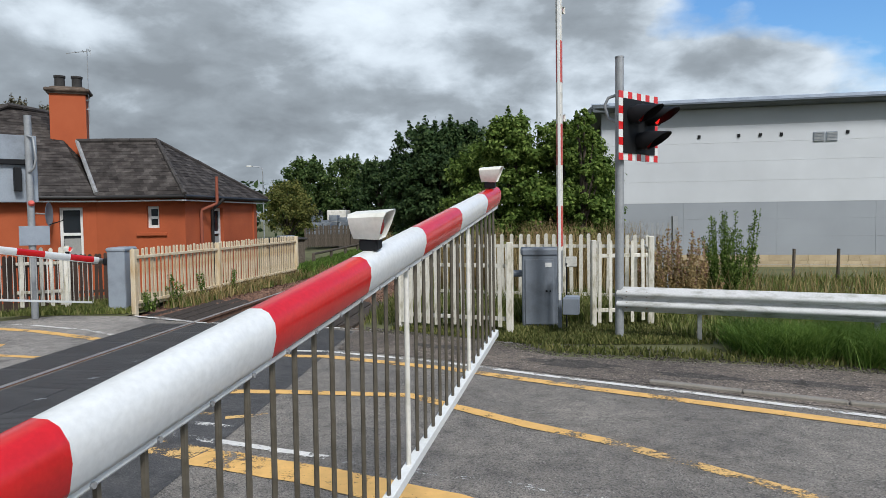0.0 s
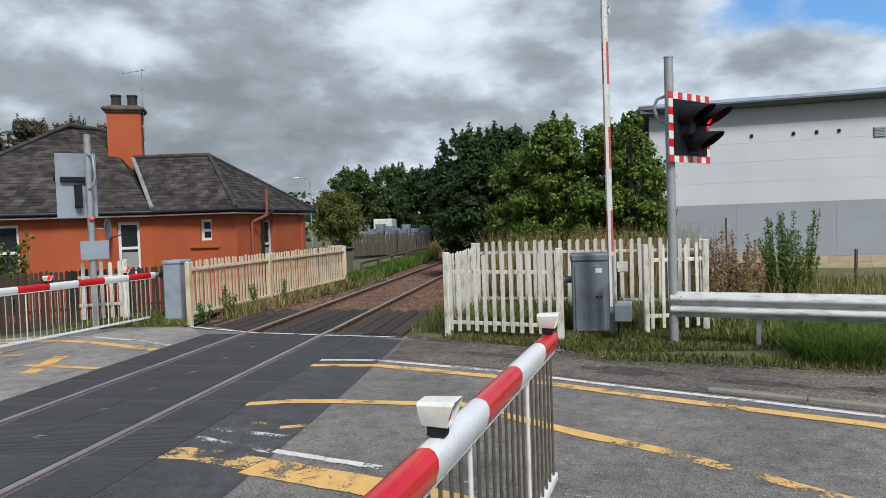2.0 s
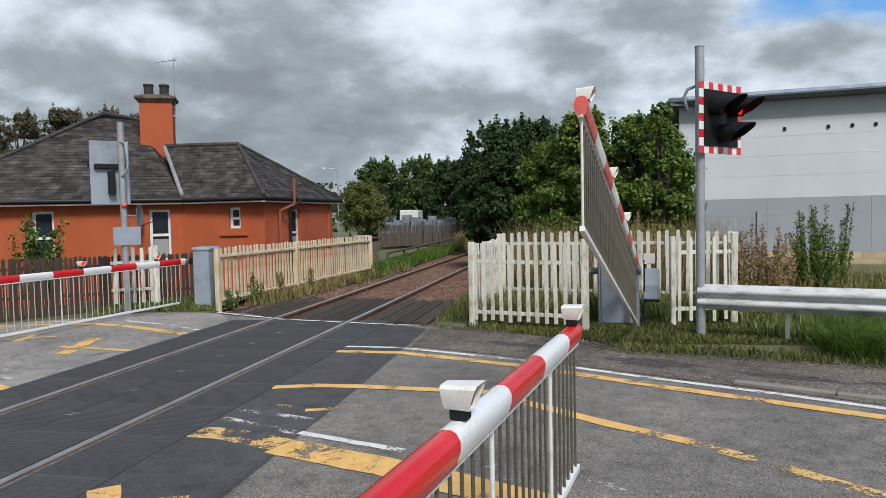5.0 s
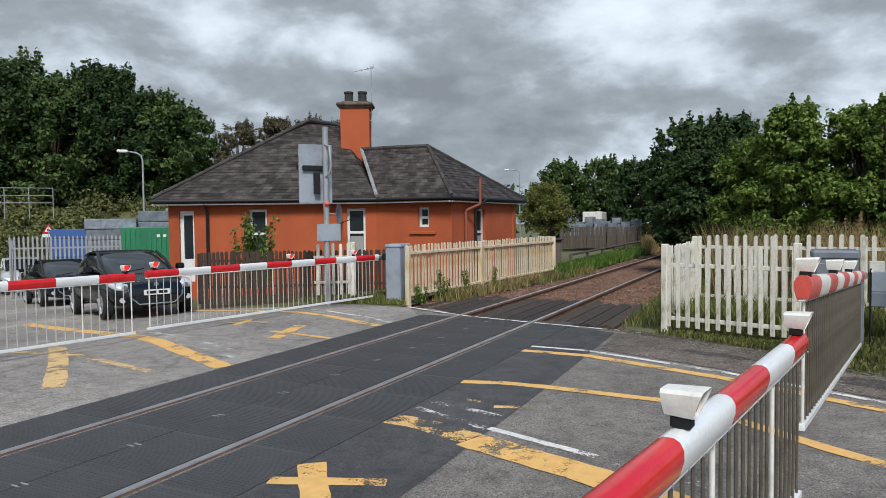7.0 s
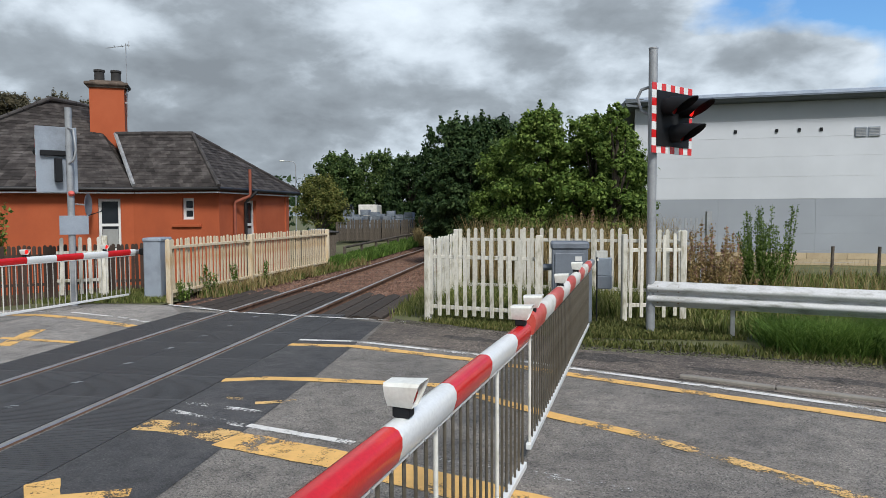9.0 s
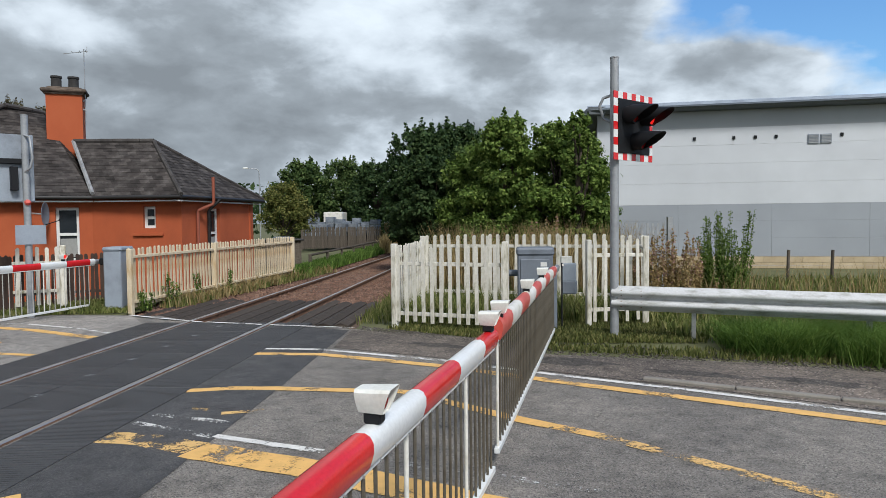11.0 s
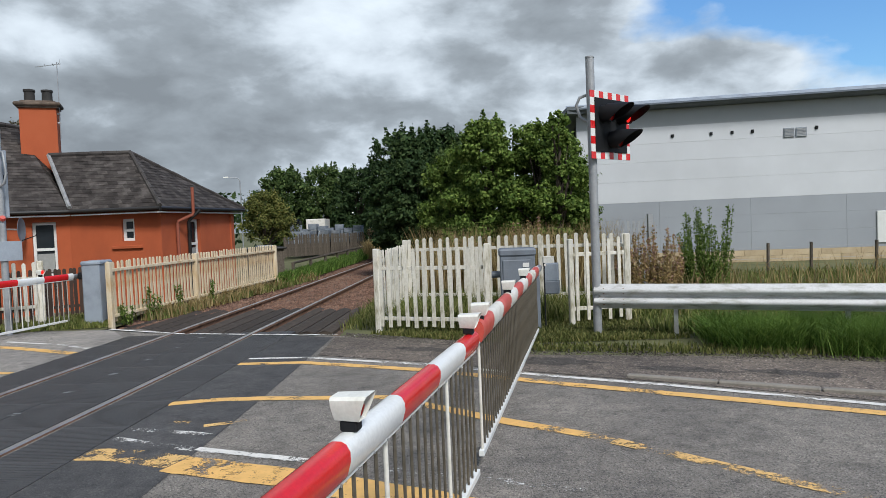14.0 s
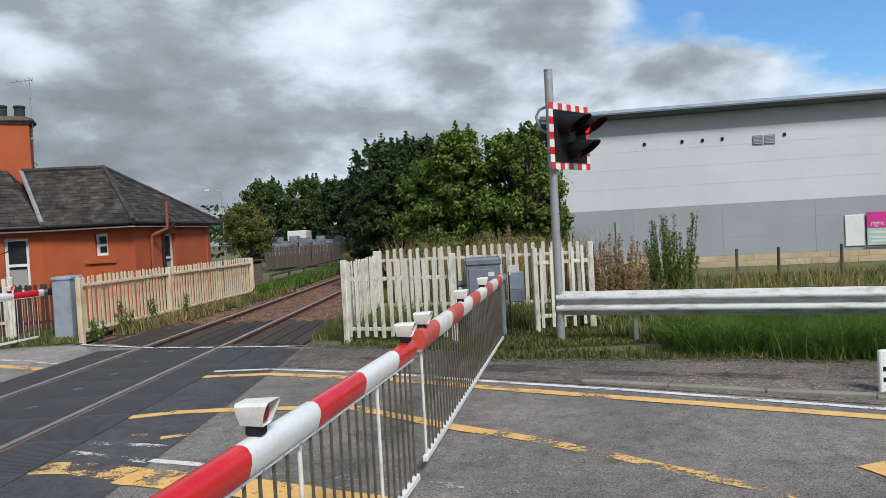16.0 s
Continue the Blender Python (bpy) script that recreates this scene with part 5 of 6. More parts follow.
roof = Mesh()
roof.add([el, ei, apex, apex2, ebl, ebr], [(0, 1, 3, 2), (0, 2, 4), (2, 3, 5, 4), (1, 5, 3)])
roof.add([ei, ec, wr_ridge, wb_ridge, er, ewb], [(0, 1, 2, 3), (1, 4, 2), (4, 5, 3, 2)])
part("roof", roof, M_SLATE, house, "grey slate roof under-layer")
slated(el, ei, apex2, apex)
slated(ebl, el, apex, apex)
slated(ei, ebr, apex2, apex2)
slated(ei, ec, wr_ridge, wb_ridge)
slated(ec, er, wr_ridge, wr_ridge)
slated(er, ewb, wb_ridge, wr_ridge)
for k, (a, b, r) in enumerate(((el, apex, 0.06), (apex, apex2, 0.075), (apex2, ebr, 0.06), (ec, wr_ridge, 0.055), (er, wr_ridge, 0.055), (wr_ridge, wb_ridge, 0.065))):
    n = int((b - a).length / 0.45) + 1
    me = Mesh()
    for i in range(n):
        me.tube([a.lerp(b, i / n) + Vector((0, 0, 0.03)), a.lerp(b, (i + 0.97) / n) + Vector((0, 0, 0.03 + random.uniform(-0.008, 0.008)))], r, 8)
    part("ridge_tiles", me, M_RIDGE, house, "dark ridge tiles", 40)
part("valley_flashing", Mesh().tube([ei + Vector((0, 0, 0.06)), wb_ridge + Vector((0, 0, 0.03))], 0.055, 6), M_LEAD, house, "pale lead valley flashing")
for a, b in ((el, ei), (ei, ec), (ec, er), (ebl, el)):
    dn = Vector((0, 0, -0.05))
    part("gutter", Mesh().tube([a + dn * 0.8, b + dn * 0.8], 0.050, 8), M_GUTTER, house, "black gutter", 60)
    ins = (b - a).normalized().cross(Vector((0, 0, 1))) * -0.06
    part("fascia", Mesh().tube([a + dn * 2.7 + ins, b + dn * 2.7 + ins], 0.024, 4), M_WHITE, house, "white fascia board")
sof = Mesh()
sof.add([p + Vector((0, 0, -0.10)) for p in (el, ei, ebr, ebl)] + [p + Vector((0, 0, -0.104)) for p in (ei, ec, er, ewb)], [(0, 1, 2, 3), (4, 5, 6, 7)])
part("soffit", sof, M_GUTTER, house, "dark soffit")
# chimney
ch = hp(px_of(631), 22.3, 0)
cm = Matrix.Translation((ch.x, ch.y, 0)) @ Matrix.Rotation(HY, 4, "Z")
stack = part("chimney", Mesh().box(-0.46, -0.30, 3.4, 0.46, 0.30, 5.42, 0.0), M_RENDER, house, "orange rendered chimney stack", None, cm)
part("chimney_cap", Mesh().box(-0.52, -0.36, 5.40, 0.52, 0.36, 5.48, 0.02).box(-0.58, -0.42, 5.46, 0.58, 0.42, 5.56, 0.03).box(-0.45, -0.3, 5.55, 0.45, 0.3, 5.62, 0.05), M_CAP, stack, "stained concrete cap")
for dx in (-0.22, 0.22):
    part("chimney_pot", Mesh().tube([(dx, 0, 5.60), (dx, 0, 5.66), (dx, 0, 5.88), (dx, 0, 5.90), (dx, 0, 5.95)], [0.15, 0.14, 0.135, 0.155, 0.155], 14), M_SOOT, stack, "black chimney pot", 40)
ae = thing("aerial", cm @ pose(0.52, -0.1, 0), "thin television aerial on a mast by the chimney", "aerial")
part("mast", Mesh().tube([(0, 0, 4.6), (0, 0, 6.75)], 0.014, 6), M_GALV, ae)
part("yagi", Mesh().tube([(0.1, 0, 6.70), (-0.55, 0.1, 6.60)], 0.010, 5).tube([(0.05, -0.15, 6.7), (0.05, 0.15, 6.7)], 0.008, 4).tube([(-0.1, -0.15, 6.67), (-0.1, 0.15, 6.67)], 0.008, 4).tube([(-0.3, -0.12, 6.64), (-0.3, 0.12, 6.64)], 0.008, 4).tube([(0.08, 0, 6.58), (0.08, 0, 6.82)], 0.01, 4), M_GALV, ae)
for z in (5.0, 5.25):
    part("bracket", Mesh().box(-0.10, -0.02, z, 0.02, 0.02, z + 0.04), M_GALV, ae)
# pipes
sx = along_wall(wc, wr, px_of(820))
pipe = part("soil_pipe", Mesh().tube([(sx - 0.05, -0.07, 0), (sx - 0.05, -0.07, 2.0), (sx - 0.04, -0.08, 2.06), (sx + 0.19, -0.38, 2.22), (sx + 0.20, -0.40, 2.28), (sx + 0.20, -0.40, 2.95)], 0.042, 10), M_PIPERED, house, "terracotta-painted soil pipe", 60, m3)
dx_ = along_wall(wc, wr, px_of(836))
part("downpipe", Mesh().tube([(dx_, -0.07, 0), (dx_, -0.07, 2.05), (dx_ + 0.05, -0.2, 2.2), (dx_ + 0.12, -0.36, 2.36)], 0.045, 8), M_GUTTER, house, "black downpipe", 60, m3)
dl = along_wall(wl, wi, px_of(367))
part("downpipe", Mesh().tube([(dl, -0.07, 0), (dl, -0.07, 2.1), (dl - 0.02, -0.3, 2.36)], 0.045, 8), M_GUTTER, house, "black downpipe", 60, m1)

dsh = thing("satellite_dish", m1 @ pose(along_wall(wl, wi, px_of(603)), -0.45, 1.98, 0, 0, 79), "dark grey mesh satellite dish on the cottage wall", "satellite dish")
bowl = Mesh()
ring_n = 20
dv = [(0.25 * r * math.cos(2 * math.pi * k / ring_n), 0.05 * (1 - r * r) + o, 0.29 * r * math.sin(2 * math.pi * k / ring_n)) for o in (0.0, 0.008) for r in (0.35, 0.7, 1.0) for k in range(ring_n)]
df = [(h * 60 + r * ring_n + k, h * 60 + r * ring_n + (k + 1) % ring_n, h * 60 + (r + 1) * ring_n + (k + 1) % ring_n, h * 60 + (r + 1) * ring_n + k) for h in (0, 1) for r in (0, 1) for k in range(ring_n)]
df += [tuple(range(ring_n)), tuple(range(60, 60 + ring_n))] + [(40 + k, 40 + (k + 1) % ring_n, 100 + (k + 1) % ring_n, 100 + k) for k in range(ring_n)]
bowl.add(dv, df)
part("bowl", bowl, M_CAB, dsh, "dark grey mesh bowl", 40)
part("feed_arm", Mesh().tube([(0, 0.03, -0.27), (0, -0.30, -0.16), (0, -0.36, -0.04)], 0.012, 6), M_BLACK, dsh)
part("wall_bracket", Mesh().tube([(0, 0.05, 0.0), (0.05, 0.30, 0.02), (0.20, 0.52, 0.02)], 0.02, 6), M_GALV, dsh)

# ---------------------------------------------------------------- warehouse
wa, wd = Vector((3.05, 24.36, 0)), Vector((37.0, -4.45, 0)).normalized()
WM = Matrix(((wd.x, -wd.y, 0, wa.x), (wd.y, wd.x, 0, wa.y), (0, 0, 1, 0), (0, 0, 0, 1)))
ware = thing("warehouse", WM, "large white and grey clad industrial building", "building")
part("core", Mesh().box(0.26, 0.06, -0.2, 44, 26, 5.35), M_CLADG, ware)
bands = [(0.40, 1.02, M_CLADG), (1.02, 1.60, M_CLADG), (1.60, 2.16, M_CLADG), (2.16, 2.88, M_CLADW), (2.88, 3.53, M_CLADW), (3.53, 4.15, M_CLADW), (4.15, 4.72, M_CLADW), (4.72, 5.30, M_CLADM)]
for z0, z1, mt in bands:
    wide = 2.95 if mt is M_CLADG else 14.6
    for k in range(int(43.9 / wide)):
        part("cladding_panel", Mesh().box(max(0.24, k * wide + 0.0015), 0.0, z0 + 0.0015, (k + 1) * wide - 0.0015, 0.06, z1 - 0.0015, 0.003), mt, ware)
blk = Mesh().box(0.003, 0, 0.003, 1.197, 0.08, 0.197, 0.004).data("block", M_BUFF)
for r in range(2):
    for k in range(35):
        part("block", blk, None, ware, m=pose(0.26 + k * 1.2 + (0.6 if r else 0.0), -0.02, r * 0.2))
eave = [(-0.30, 5.30), (-0.52, 5.34), (-0.56, 5.40), (-0.50, 5.46), (-0.30, 5.50), (0.4, 5.56), (0.4, 5.30)]
part("eave_trim", Mesh().prism(eave, -0.10, 44), M_ROOFG, ware, "dark grey rounded eaves", 50)
part("roof_edge", Mesh().prism([(-0.48, 5.465), (-0.40, 5.56), (-0.1, 5.62), (0.5, 5.66), (0.5, 5.55), (-0.30, 5.505)], -0.10, 44), M_CABL, ware, "light grey rounded roof edge", 50)
part("roof", Mesh().add([(0.0, 0.35, 5.60), (44, 0.35, 5.60), (44, 13, 6.4), (0.0, 13, 6.4), (44, 26, 5.5), (0.0, 26, 5.5), (0.0, 0.35, 5.3), (0.0, 26, 5.3)], [(0, 1, 2, 3), (3, 2, 4, 5), (0, 3, 5, 7, 6)]), M_ROOFG, ware)
verge = [WM.inverted() @ Vector(q) for q in ((2.93, 23.82, 0), (3.5, 23.85, 0), (3.75, 31.6, 0), (2.6, 31.4, 0))]
part("verge", Mesh().add([(q.x, q.y, z) for z in (5.27, 5.52) for q in verge], [(0, 3, 2, 1), (4, 5, 6, 7), (0, 1, 5, 4), (1, 2, 6, 5), (2, 3, 7, 6), (3, 0, 4, 7)]), M_ROOFG, ware, "dark grey roof verge along the end wall")
for k, px in enumerate((3.40, 4.65, 5.32, 5.96, 7.94, 1.2)):
    part("wall_vent", Mesh().box(px, -0.04, 4.32, px + 0.09, 0.0, 4.43, 0.01), M_BLACK, ware, "small black vent")
for k in range(2):
    x0 = 6.97 + k * 0.38
    v = part("louvre", Mesh().box(x0, -0.03, 4.10, x0 + 0.33, 0.0, 4.41), M_CABL, ware, "grey louvre grille")
    for j in range(6):
        part("slat", Mesh().box(x0 + 0.02, -0.045, 4.12 + j * 0.047, x0 + 0.31, -0.028, 4.15 + j * 0.047), M_GALV, v)
wb_ = part("white_board", Mesh().box(9.74, -0.05, 0.53, 10.35, 0.0, 1.56, 0.01), M_WHITE, ware, "blank white board on the wall")
sg = thing("sign_board", WM @ pose(10.38, -0.12, -0.06), "pink and pale green advertising board on the warehouse wall", "sign")
part("pink_panel", Mesh().box(0, 0, 1.15, 1.9, 0.03, 1.68), M_PINKSIGN, sg)
part("pale_panel", Mesh().box(0, 0, 0.60, 1.9, 0.03, 1.148), M_TEAL, sg)
bars = Mesh()
for z, w in ((0.98, 1.2), (0.82, 1.4), (0.70, 0.9)):
    bars.box(0.12, -0.008, z, 0.12 + w, 0.0, z + 0.06)
part("text_bars", bars, M_PLATE, sg, "unreadable pale text bars")
part("mount", Mesh().box(0.1, 0.03, 0.6, 1.8, 0.12, 1.6), M_GALV, sg)
cu = bpy.data.curves.new("lettering", "FONT")
cu.body, cu.size, cu.extrude = "right.", 0.22, 0.004
lt = new("lettering", cu)
lt.parent, lt.matrix_basis = sg, pose(0.10, -0.008, 1.24, 90, 0, 0)
cu.materials.append(M_PLATE)
for k, x in enumerate((5.0, 6.05, 7.6, 9.6)):
    f = thing("fence_post", WM @ pose(x, -5.3, 0), "thin weathered timber post in the grass", "post", "posts along the warehouse")
    part("stake", Mesh().tube([(0, 0, -0.1), (0.02, 0, 0.86)], 0.04, 7), M_OLDWOOD, f)
wires = thing("wire_fence", WM @ pose(0, -5.3, 0), "two thin wires strung between timber posts", "fence")
for z in (0.45, 0.75):
    part("wire", Mesh().tube([(2.0, 0, z), (20, 0, z)], 0.006, 4), M_GALV, wires)
mesh_f = thing("palisade_gate", pose(2.45, 14.6, 0, 0, 0, 4), "grey steel palisade fence end behind the palings", "fence")
for k in range(9):
    part("pale", Mesh().box(k * 0.11, 0, 0, k * 0.11 + 0.045, 0.01, 1.62), M_GALV, mesh_f)
part("post", Mesh().box(0.98, -0.05, 0, 1.08, 0.05, 1.75), M_GALV, mesh_f)
part("rail", Mesh().box(0, 0.01, 1.3, 1.0, 0.03, 1.36).box(0, 0.01, 0.3, 1.0, 0.03, 0.36), M_GALV, mesh_f)

mark = thing("marker_post", pose(4.25, 6.51, 0, 0, 0, 20), "short white marker post with a black bar pattern by the kerb", "marker post")
part("board", Mesh().box(-0.10, -0.02, -0.05, 0.10, 0.02, 0.40, 0.01), M_WHITE, mark)
part("bars", Mesh().box(-0.07, -0.026, 0.10, 0.07, -0.02, 0.14).box(-0.07, -0.026, 0.20, 0.03, -0.02, 0.24), M_BLACK, mark)

# ---------------------------------------------------------------- trees


def leaf_cloud(rng, centres, radii, n, size, flat=0.75):
    """Leaf cards as folded quads scattered through the outer part of clumps."""
    k = rng.choice(len(centres), n, p=radii ** 2 / (radii ** 2).sum())
    d = rng.normal(size=(n, 3))
    d /= np.linalg.norm(d, axis=1, keepdims=True)
    r = radii[k] * (0.15 + 1.35 * rng.random(n) ** 1.1)
    p = centres[k] + d * r[:, None] * np.array([1, 1, flat])
    nrm = d + rng.normal(0, 0.55, (n, 3)) + np.array([0, 0, 0.35])
    nrm /= np.linalg.norm(nrm, axis=1, keepdims=True)
    a = np.cross(nrm, rng.normal(size=(n, 3)))
    a /= np.linalg.norm(a, axis=1, keepdims=True)
    b = np.cross(nrm, a)
    s = size * rng.uniform(0.6, 1.35, (n, 1))
    v = np.stack([p - a * s, p - b * s * 0.55 + nrm * s * 0.15, p + a * s, p + b * s * 0.55 + nrm * s * 0.15], 1)
    return v.reshape(-1, 3), (4 * np.arange(n)[:, None] + np.arange(4)[None])


def tree(name, x, y, height, spread, leaves, size, mat, label, seed, base=0.15, clumps=46, z=0.0, lean=0.0, category="tree"):
    rng = np.random.default_rng(seed)
    root = thing(name, pose(x, y, z), label, category)
    trunk = Mesh()
    top = height * 0.78
    pts = [(lean * t * height + 0.06 * math.sin(3 * t + seed), 0.05 * math.cos(4 * t + seed), t * top - 0.1 * (t == 0)) for t in (0, 0.2, 0.4, 0.6, 0.8, 1.0)]
    r0 = max(0.04, height * 0.022)
    trunk.tube(pts, [r0 * (1.3 - t * 1.15) for t in (0, 0.2, 0.4, 0.6, 0.8, 1.0)], 8)
    cs, rs = [], []
    clumps *= 5
    for i in range(clumps):
        t = base + (1 - base) * rng.random() ** 0.85
        w = spread * (math.sin(math.pi * min(1, max(0.02, (t - base * 0.6) / (1.08 - base * 0.6)) ** 0.75)) ** 0.65)
        a = rng.uniform(0, 6.283)
        rr = w * rng.random() ** 0.4 * rng.uniform(0.75, 1.02)
        c = (lean * t * height + rr * math.cos(a), rr * math.sin(a), t * height * 0.93)
        cs.append(c)
        rs.append(spread * rng.uniform(0.06, 0.20) * (1.15 - 0.4 * t))
        if t > 0.62 and i % 4 == 0:
            # an upright leading shoot that breaks the outline
            for k in range(1, 5):
                cs.append((c[0] * (1 + 0.03 * k), c[1] * (1 + 0.03 * k), c[2] + k * spread * 0.062))
                rs.append(spread * (0.075 - 0.013 * k))
        if i % 15 == 0:
            u = max(0.12, t * 0.6)
            h = u * top
            part("limb", Mesh().tube([(lean * u * height + 0.06 * math.sin(3 * u + seed), 0.05 * math.cos(4 * u + seed), h), (c[0] * 0.5, c[1] * 0.5, (h + c[2]) / 2 + 0.1), c], [r0 * 0.45, r0 * 0.3, r0 * 0.1], 5), M_BARK, root, "", 50)
    part("trunk", trunk, M_BARK, root, "dark bark trunk", 50)
    v, f = leaf_cloud(rng, np.array(cs), np.array(rs), int(leaves * 2.7), size * 0.62)
    v[:, 2] = np.maximum(v[:, 2], 0.03)
    part("crown", arrays(v, f, "crown", mat), None, root, "uneven leafy crown")
    return root


tree("sycamore", 1.55, 18.6, 4.55, 1.55, 22000, 0.085, M_LEAF_R, "broad green sycamore with dense leafy crown", 1, 0.06, 60)
tree("sycamore", 0.15, 19.0, 4.75, 1.35, 17000, 0.085, M_LEAF_R, "green sycamore growing behind the white palings", 2, 0.08, 52)
tree("sycamore", 2.25, 19.4, 3.45, 1.05, 9000, 0.085, M_LEAF_R, "small green sycamore beside the warehouse", 3, 0.06, 34)
tree("sycamore", -0.85, 20.2, 4.1, 1.1, 9000, 0.085, M_LEAF_R, "green sycamore leaning towards the line", 9, 0.06, 40)
tree("young_ash", 1.95, 17.6, 4.75, 0.50, 1600, 0.09, M_LEAF_R, "slender young tree with thin top shoots", 4, 0.3, 20)
tree("tree", -2.5, 24.5, 4.15, 1.6, 19000, 0.105, M_LEAF_D, "dark green tree overhanging the line", 5, 0.10, 56)
tree("tree", -1.0, 24.0, 4.5, 1.5, 13000, 0.105, M_LEAF_M, "dark green tree behind the sycamores", 6, 0.08, 46)
tree("shrub", -1.4, 20.6, 2.3, 0.9, 4500, 0.09, M_LEAF_M, "low leafy shrub beside the line", 7, 0.03, 28, category="shrub")
tree("shrub", -0.6, 17.6, 1.9, 0.8, 3500, 0.08, M_LEAF_R, "low green shrub behind the palings", 8, 0.03, 26, category="shrub")
for i, (x, y, h, s, mt) in enumerate(((-13.7, 46, 6.6, 2.5, M_LEAF_M), (-11.2, 48, 6.9, 2.7, M_LEAF_M), (-8.6, 46, 6.4, 2.5, M_LEAF_D), (-5.0, 43, 7.9, 2.7, M_LEAF_D),
                                      (-2.7, 40, 7.4, 2.6, M_LEAF_D), (-6.2, 58, 8.2, 3.4, M_LEAF_D), (-3.2, 32, 6.0, 2.0, M_LEAF_D), (-4.3, 66, 8.5, 3.6, M_LEAF_D))):
    x, y, h = (x * 1.14, y * 1.14, 1.72 + (h - 1.72) * 1.0) if x < -4 and y > 44 else (x, y, h)
    tree("tree", x, y, h, s * 1.1, 7500, 0.20, mt, "dark green tree in the belt beyond the yard", 20 + i, 0.05, 44)
tree("apple_tree", -9.35, 28.6, 3.45, 1.35, 5200, 0.075, M_LEAF_Y, "small round yellow-green garden tree beside the cottage", 40, 0.40, 40)
for i, (x, y, h, s, mt) in enumerate(((-38.0, 17.0, 8.5, 3.4, M_LEAF_M), (-35.2, 20.5, 7.6, 3.2, M_LEAF_D), (-33.2, 22.0, 7.2, 2.8, M_LEAF_M), (-31.5, 24.0, 7.6, 2.8, M_LEAF_D), (-29.8, 26.4, 6.6, 2.7, M_LEAF_M),
                                      (-41.0, 15.0, 9.5, 3.8, M_LEAF_D), (-34.0, 26.0, 8.8, 3.4, M_LEAF_D), (-37.5, 22.5, 9.0, 3.4, M_LEAF_M), (-43.0, 11.0, 9.5, 3.8, M_LEAF_M), (-31.0, 29.5, 6.2, 2.6, M_LEAF_M))):
    tree("tree", x - 4.6, y + 3.9, h + 0.9, s * 1.1, 8500, 0.20, mt, "tall dark green tree on the bank", 50 + i, 0.04, 52, z=2.6)
for i, (x, y, h) in enumerate(((-31.5, 34.0, 6.4), (-29.6, 35.5, 6.8), (-27.8, 36.6, 6.8), (-26.0, 37.6, 6.4))):
    tree("bare_tree", x, y, h, 2.0, 4800, 0.14, M_BARE, "thin grey-brown tree with sparse twigs", 70 + i, 0.05, 36, z=2.2)

# bank behind the yard
bank = Mesh()
NB = 26
foot = [lerp((-46, 6), (-22, 34), t / NB) for t in range(NB + 1)]
vs = []
for i, (x, y) in enumerate(foot):
    for j, (o, z) in enumerate(((0, -1.6), (2.2, 1.0), (4.5, 2.6), (8, 3.1), (20, 3.4))):
        vs.append((x - o * 0.76, y + o * 0.65, -0.1 + z + (0.22 * math.sin(i * 1.7 + j) if j else 0)))
bank.add(vs, [(i * 5 + j, i * 5 + j + 1, (i + 1) * 5 + j + 1, (i + 1) * 5 + j) for i in range(NB) for j in range(4)])
tagged(part("bank", bank, M_TURF, None, "", 80), "grassy bank overgrown with bushes", "bank", kind="structure")
rng = np.random.default_rng(90)
cs, rs = [], []
for i in range(260):
    t, o = rng.random(), rng.random() ** 1.2 * 5.5
    x, y = lerp((-45, 7.2), (-22.5, 33.4), t)
    cs.append((x - o * 0.76, y + o * 0.65, 0.25 + o * 0.56)); rs.append(rng.uniform(0.4, 0.85))
v, f = leaf_cloud(rng, np.array(cs), np.array(rs), 75000, 0.10)
tagged(new("bank_bushes", arrays(v, f, "bank_bushes", M_LEAF_B)), "olive bramble and scrub covering the bank", "bushes", kind="stuff")


def weed(name, x, y, h, stems, mat, label, seed, spread=0.25, leaf=0.06, per=30, tip=None, low=0.6):
    rng = np.random.default_rng(seed)
    root = thing(name, pose(x, y, 0), label, "plant")
    st = Mesh()
    cs, ts = [], []
    for i in range(stems):
        a, r = rng.uniform(0, 6.28), spread * math.sqrt(rng.random())
        b = Vector((r * math.cos(a), r * math.sin(a), 0))
        hh = h * rng.uniform(low, 1.0)
        t = b * 1.5 + Vector((rng.normal(0, 0.05), rng.normal(0, 0.05), hh))
        st.tube([b, b.lerp(t, 0.5) + Vector((0.01, 0.01, 0)), t], [0.008, 0.006, 0.003], 4)
        for k in range(per):
            u = 0.12 + 0.88 * k / per
            cs.append(b.lerp(t, u)); ts.append(u)
    tagged(part("stalk", st, mat, root), kind="stuff")
    cs = np.array([tuple(c) for c in cs])
    rs = np.full(len(cs), leaf)
    v, f = leaf_cloud(rng, cs, rs, len(cs) * 6, leaf * 0.55)
    part("leaves", arrays(v, f, "leaves", mat), None, root)
    if tip:
        m = np.array(ts) > 0.7
        v, f = leaf_cloud(rng, cs[m], np.full(m.sum(), leaf * 0.6), int(m.sum()) * 4, leaf * 0.5)
        tagged(part("seed_head", arrays(v, f, "seed_head", tip), None, root, "pinkish seed heads"), kind="stuff")
    return root


